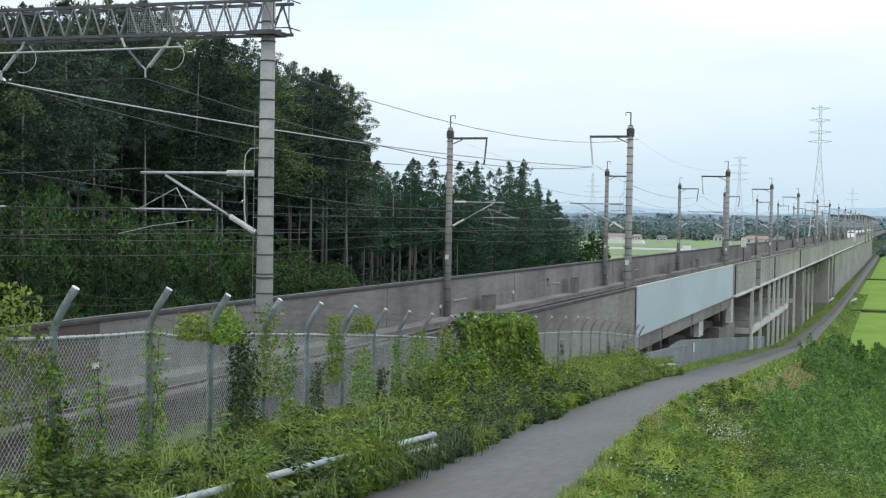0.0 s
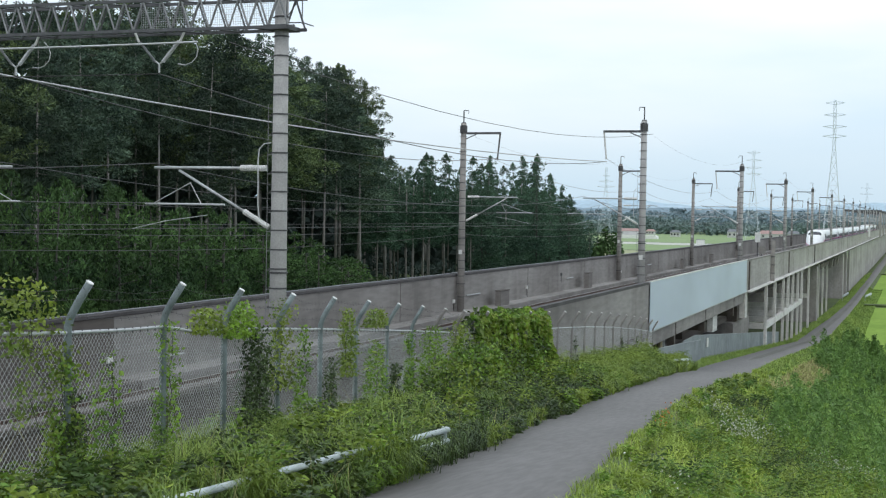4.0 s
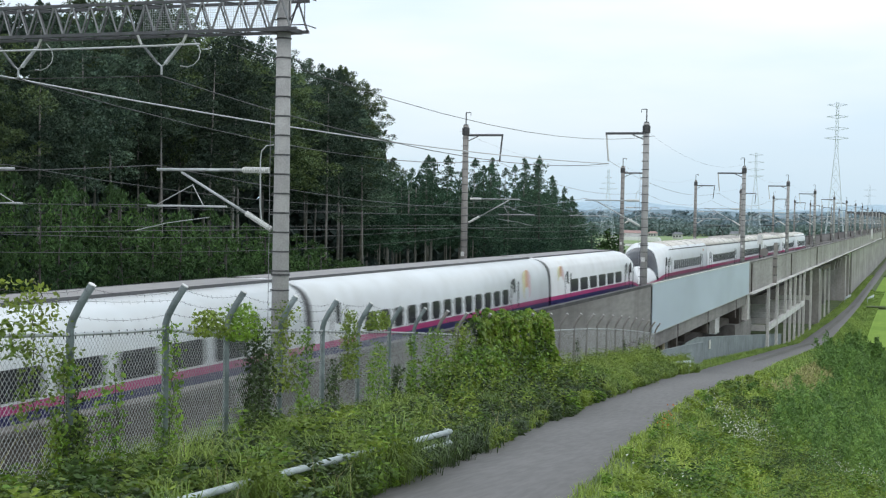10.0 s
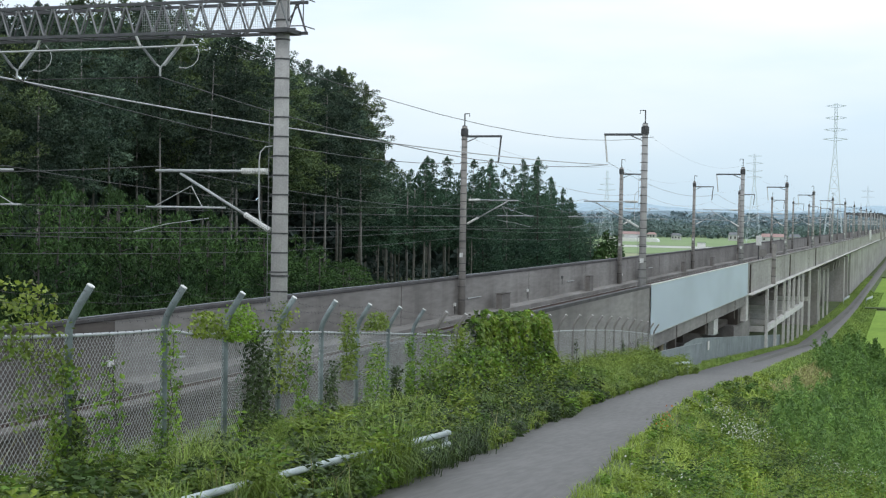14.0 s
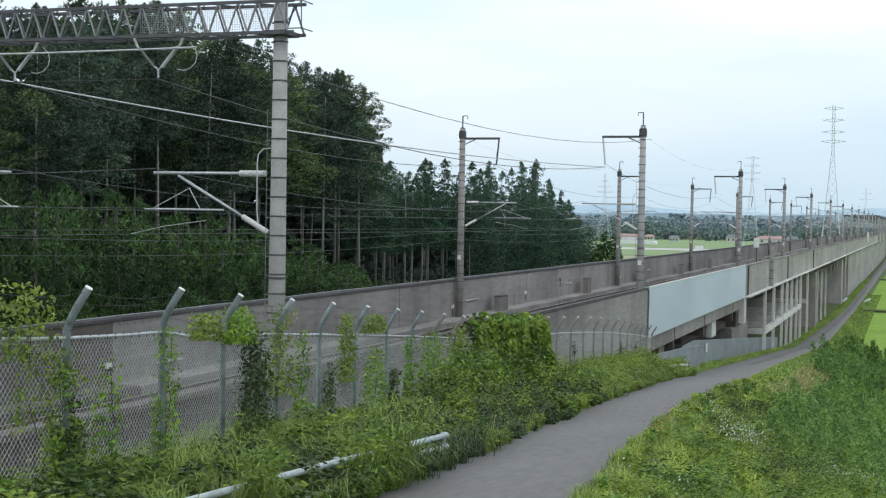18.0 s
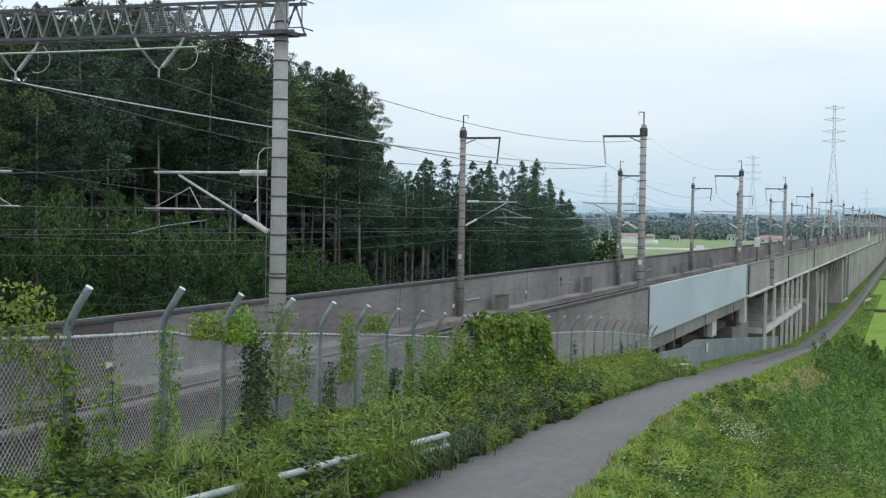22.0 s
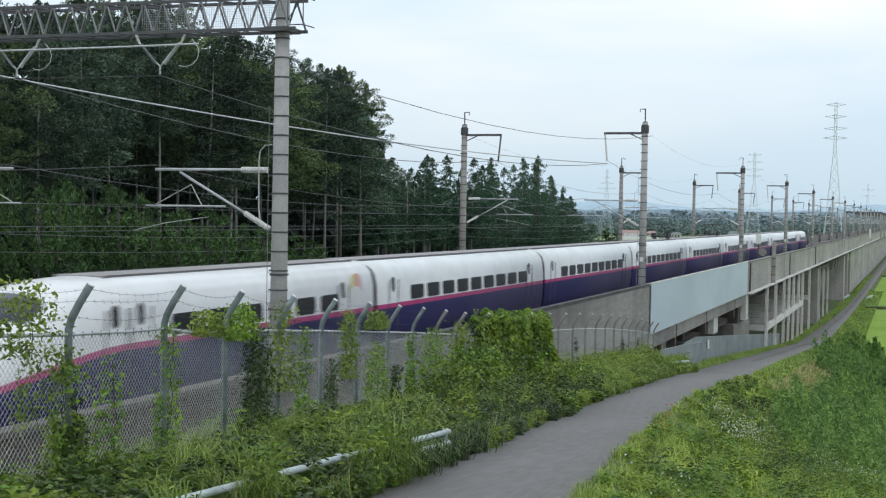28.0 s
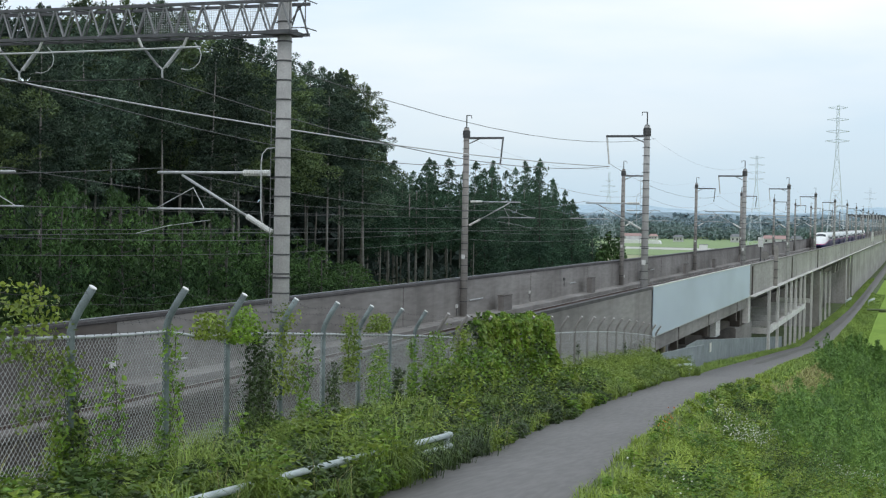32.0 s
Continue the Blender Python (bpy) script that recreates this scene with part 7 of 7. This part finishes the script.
part("horn", Solid().tube([(0, 0.0, 3.0), (0.1, -0.9, 2.95)], 0.10, 10, 0.40), M_CONC, horn)
part("post", Solid().tube([(0, 0, 0), (0, 0, 3.0)], 0.05, 8), M_BAND, horn)
for y, z1 in ((135.0, 3.4),):
    st = thing("bracket_post", "grey stained post bolted to the outside of the parapet", "post", at=(-12.85, y, 0))
    part("post", Solid().box(-0.17, 0.17, -0.25, 0.25, -0.7, z1, 0.03), M_POLE_FAR, st)
    for z in (0.2, 1.0, 1.8):
        part("strap", Solid().box(-0.19, 0.19, -0.27, 0.27, z, z + 0.08), M_BAND, st)
far_box = thing("parapet_box", "tall white box fixed outside the parapet", "equipment box", at=(-12.8, 434, 0.6))
part("box", Solid().box(-0.24, 0.3, -0.7, 0.7, 0, 3.0, 0.04), M_WHITE, far_box)
part("stay", Solid().box(-0.25, -0.245, -0.3, 0.3, -0.6, 0.0), M_BAND, far_box)
for y in (560, 620, 690, 780):
    b = thing("portal_beam", "dark steel beam bridging the tracks in the distance", "lattice beam", "distant portal beams", (0, y, 0))
    part("beam", Solid().box(-26, -12, -0.4, 0.4, 9.0, 9.8), M_TRUSS, b)
    for x in (-25.6, -12.4):
        part("leg", Solid().tube([(x, 0, -1), (x, 0, 9.2)], 0.25, 8), M_POLE_FAR, b)

# stairs of pipes and cases under the bridge span
for y, x, m in ((77.5, -13.6, M_STRAWPAINT), (79.0, -13.7, M_GALV)):
    t = thing("utility_pipe", "upright pipe under the bridge span", "pipe", "utility pipes", (x, y, lerp(y, GRADE) - 0.3))
    part("pipe", Solid().tube([(0, 0, 0), (0, 0, 2.1), (-0.5, 0, 2.35)], 0.13, 8), m, t)
    part("flange", Solid().tube([(0, 0, 1.9), (0, 0, 2.0)], 0.18, 8), M_GALV, t)
case = thing("bridge_case", "pale concrete case hung under the edge girder", "case", at=(-13.55, 98.4, -1.5))
part("block", Solid().box(-0.2, 0.2, -1.1, 1.1, -1.1, 0.07, 0.03), M_CONC_L, case)
part("plate", Solid().box(-0.22, 0.22, -1.2, 1.2, -1.16, -1.11), M_GALV, case)


motions()
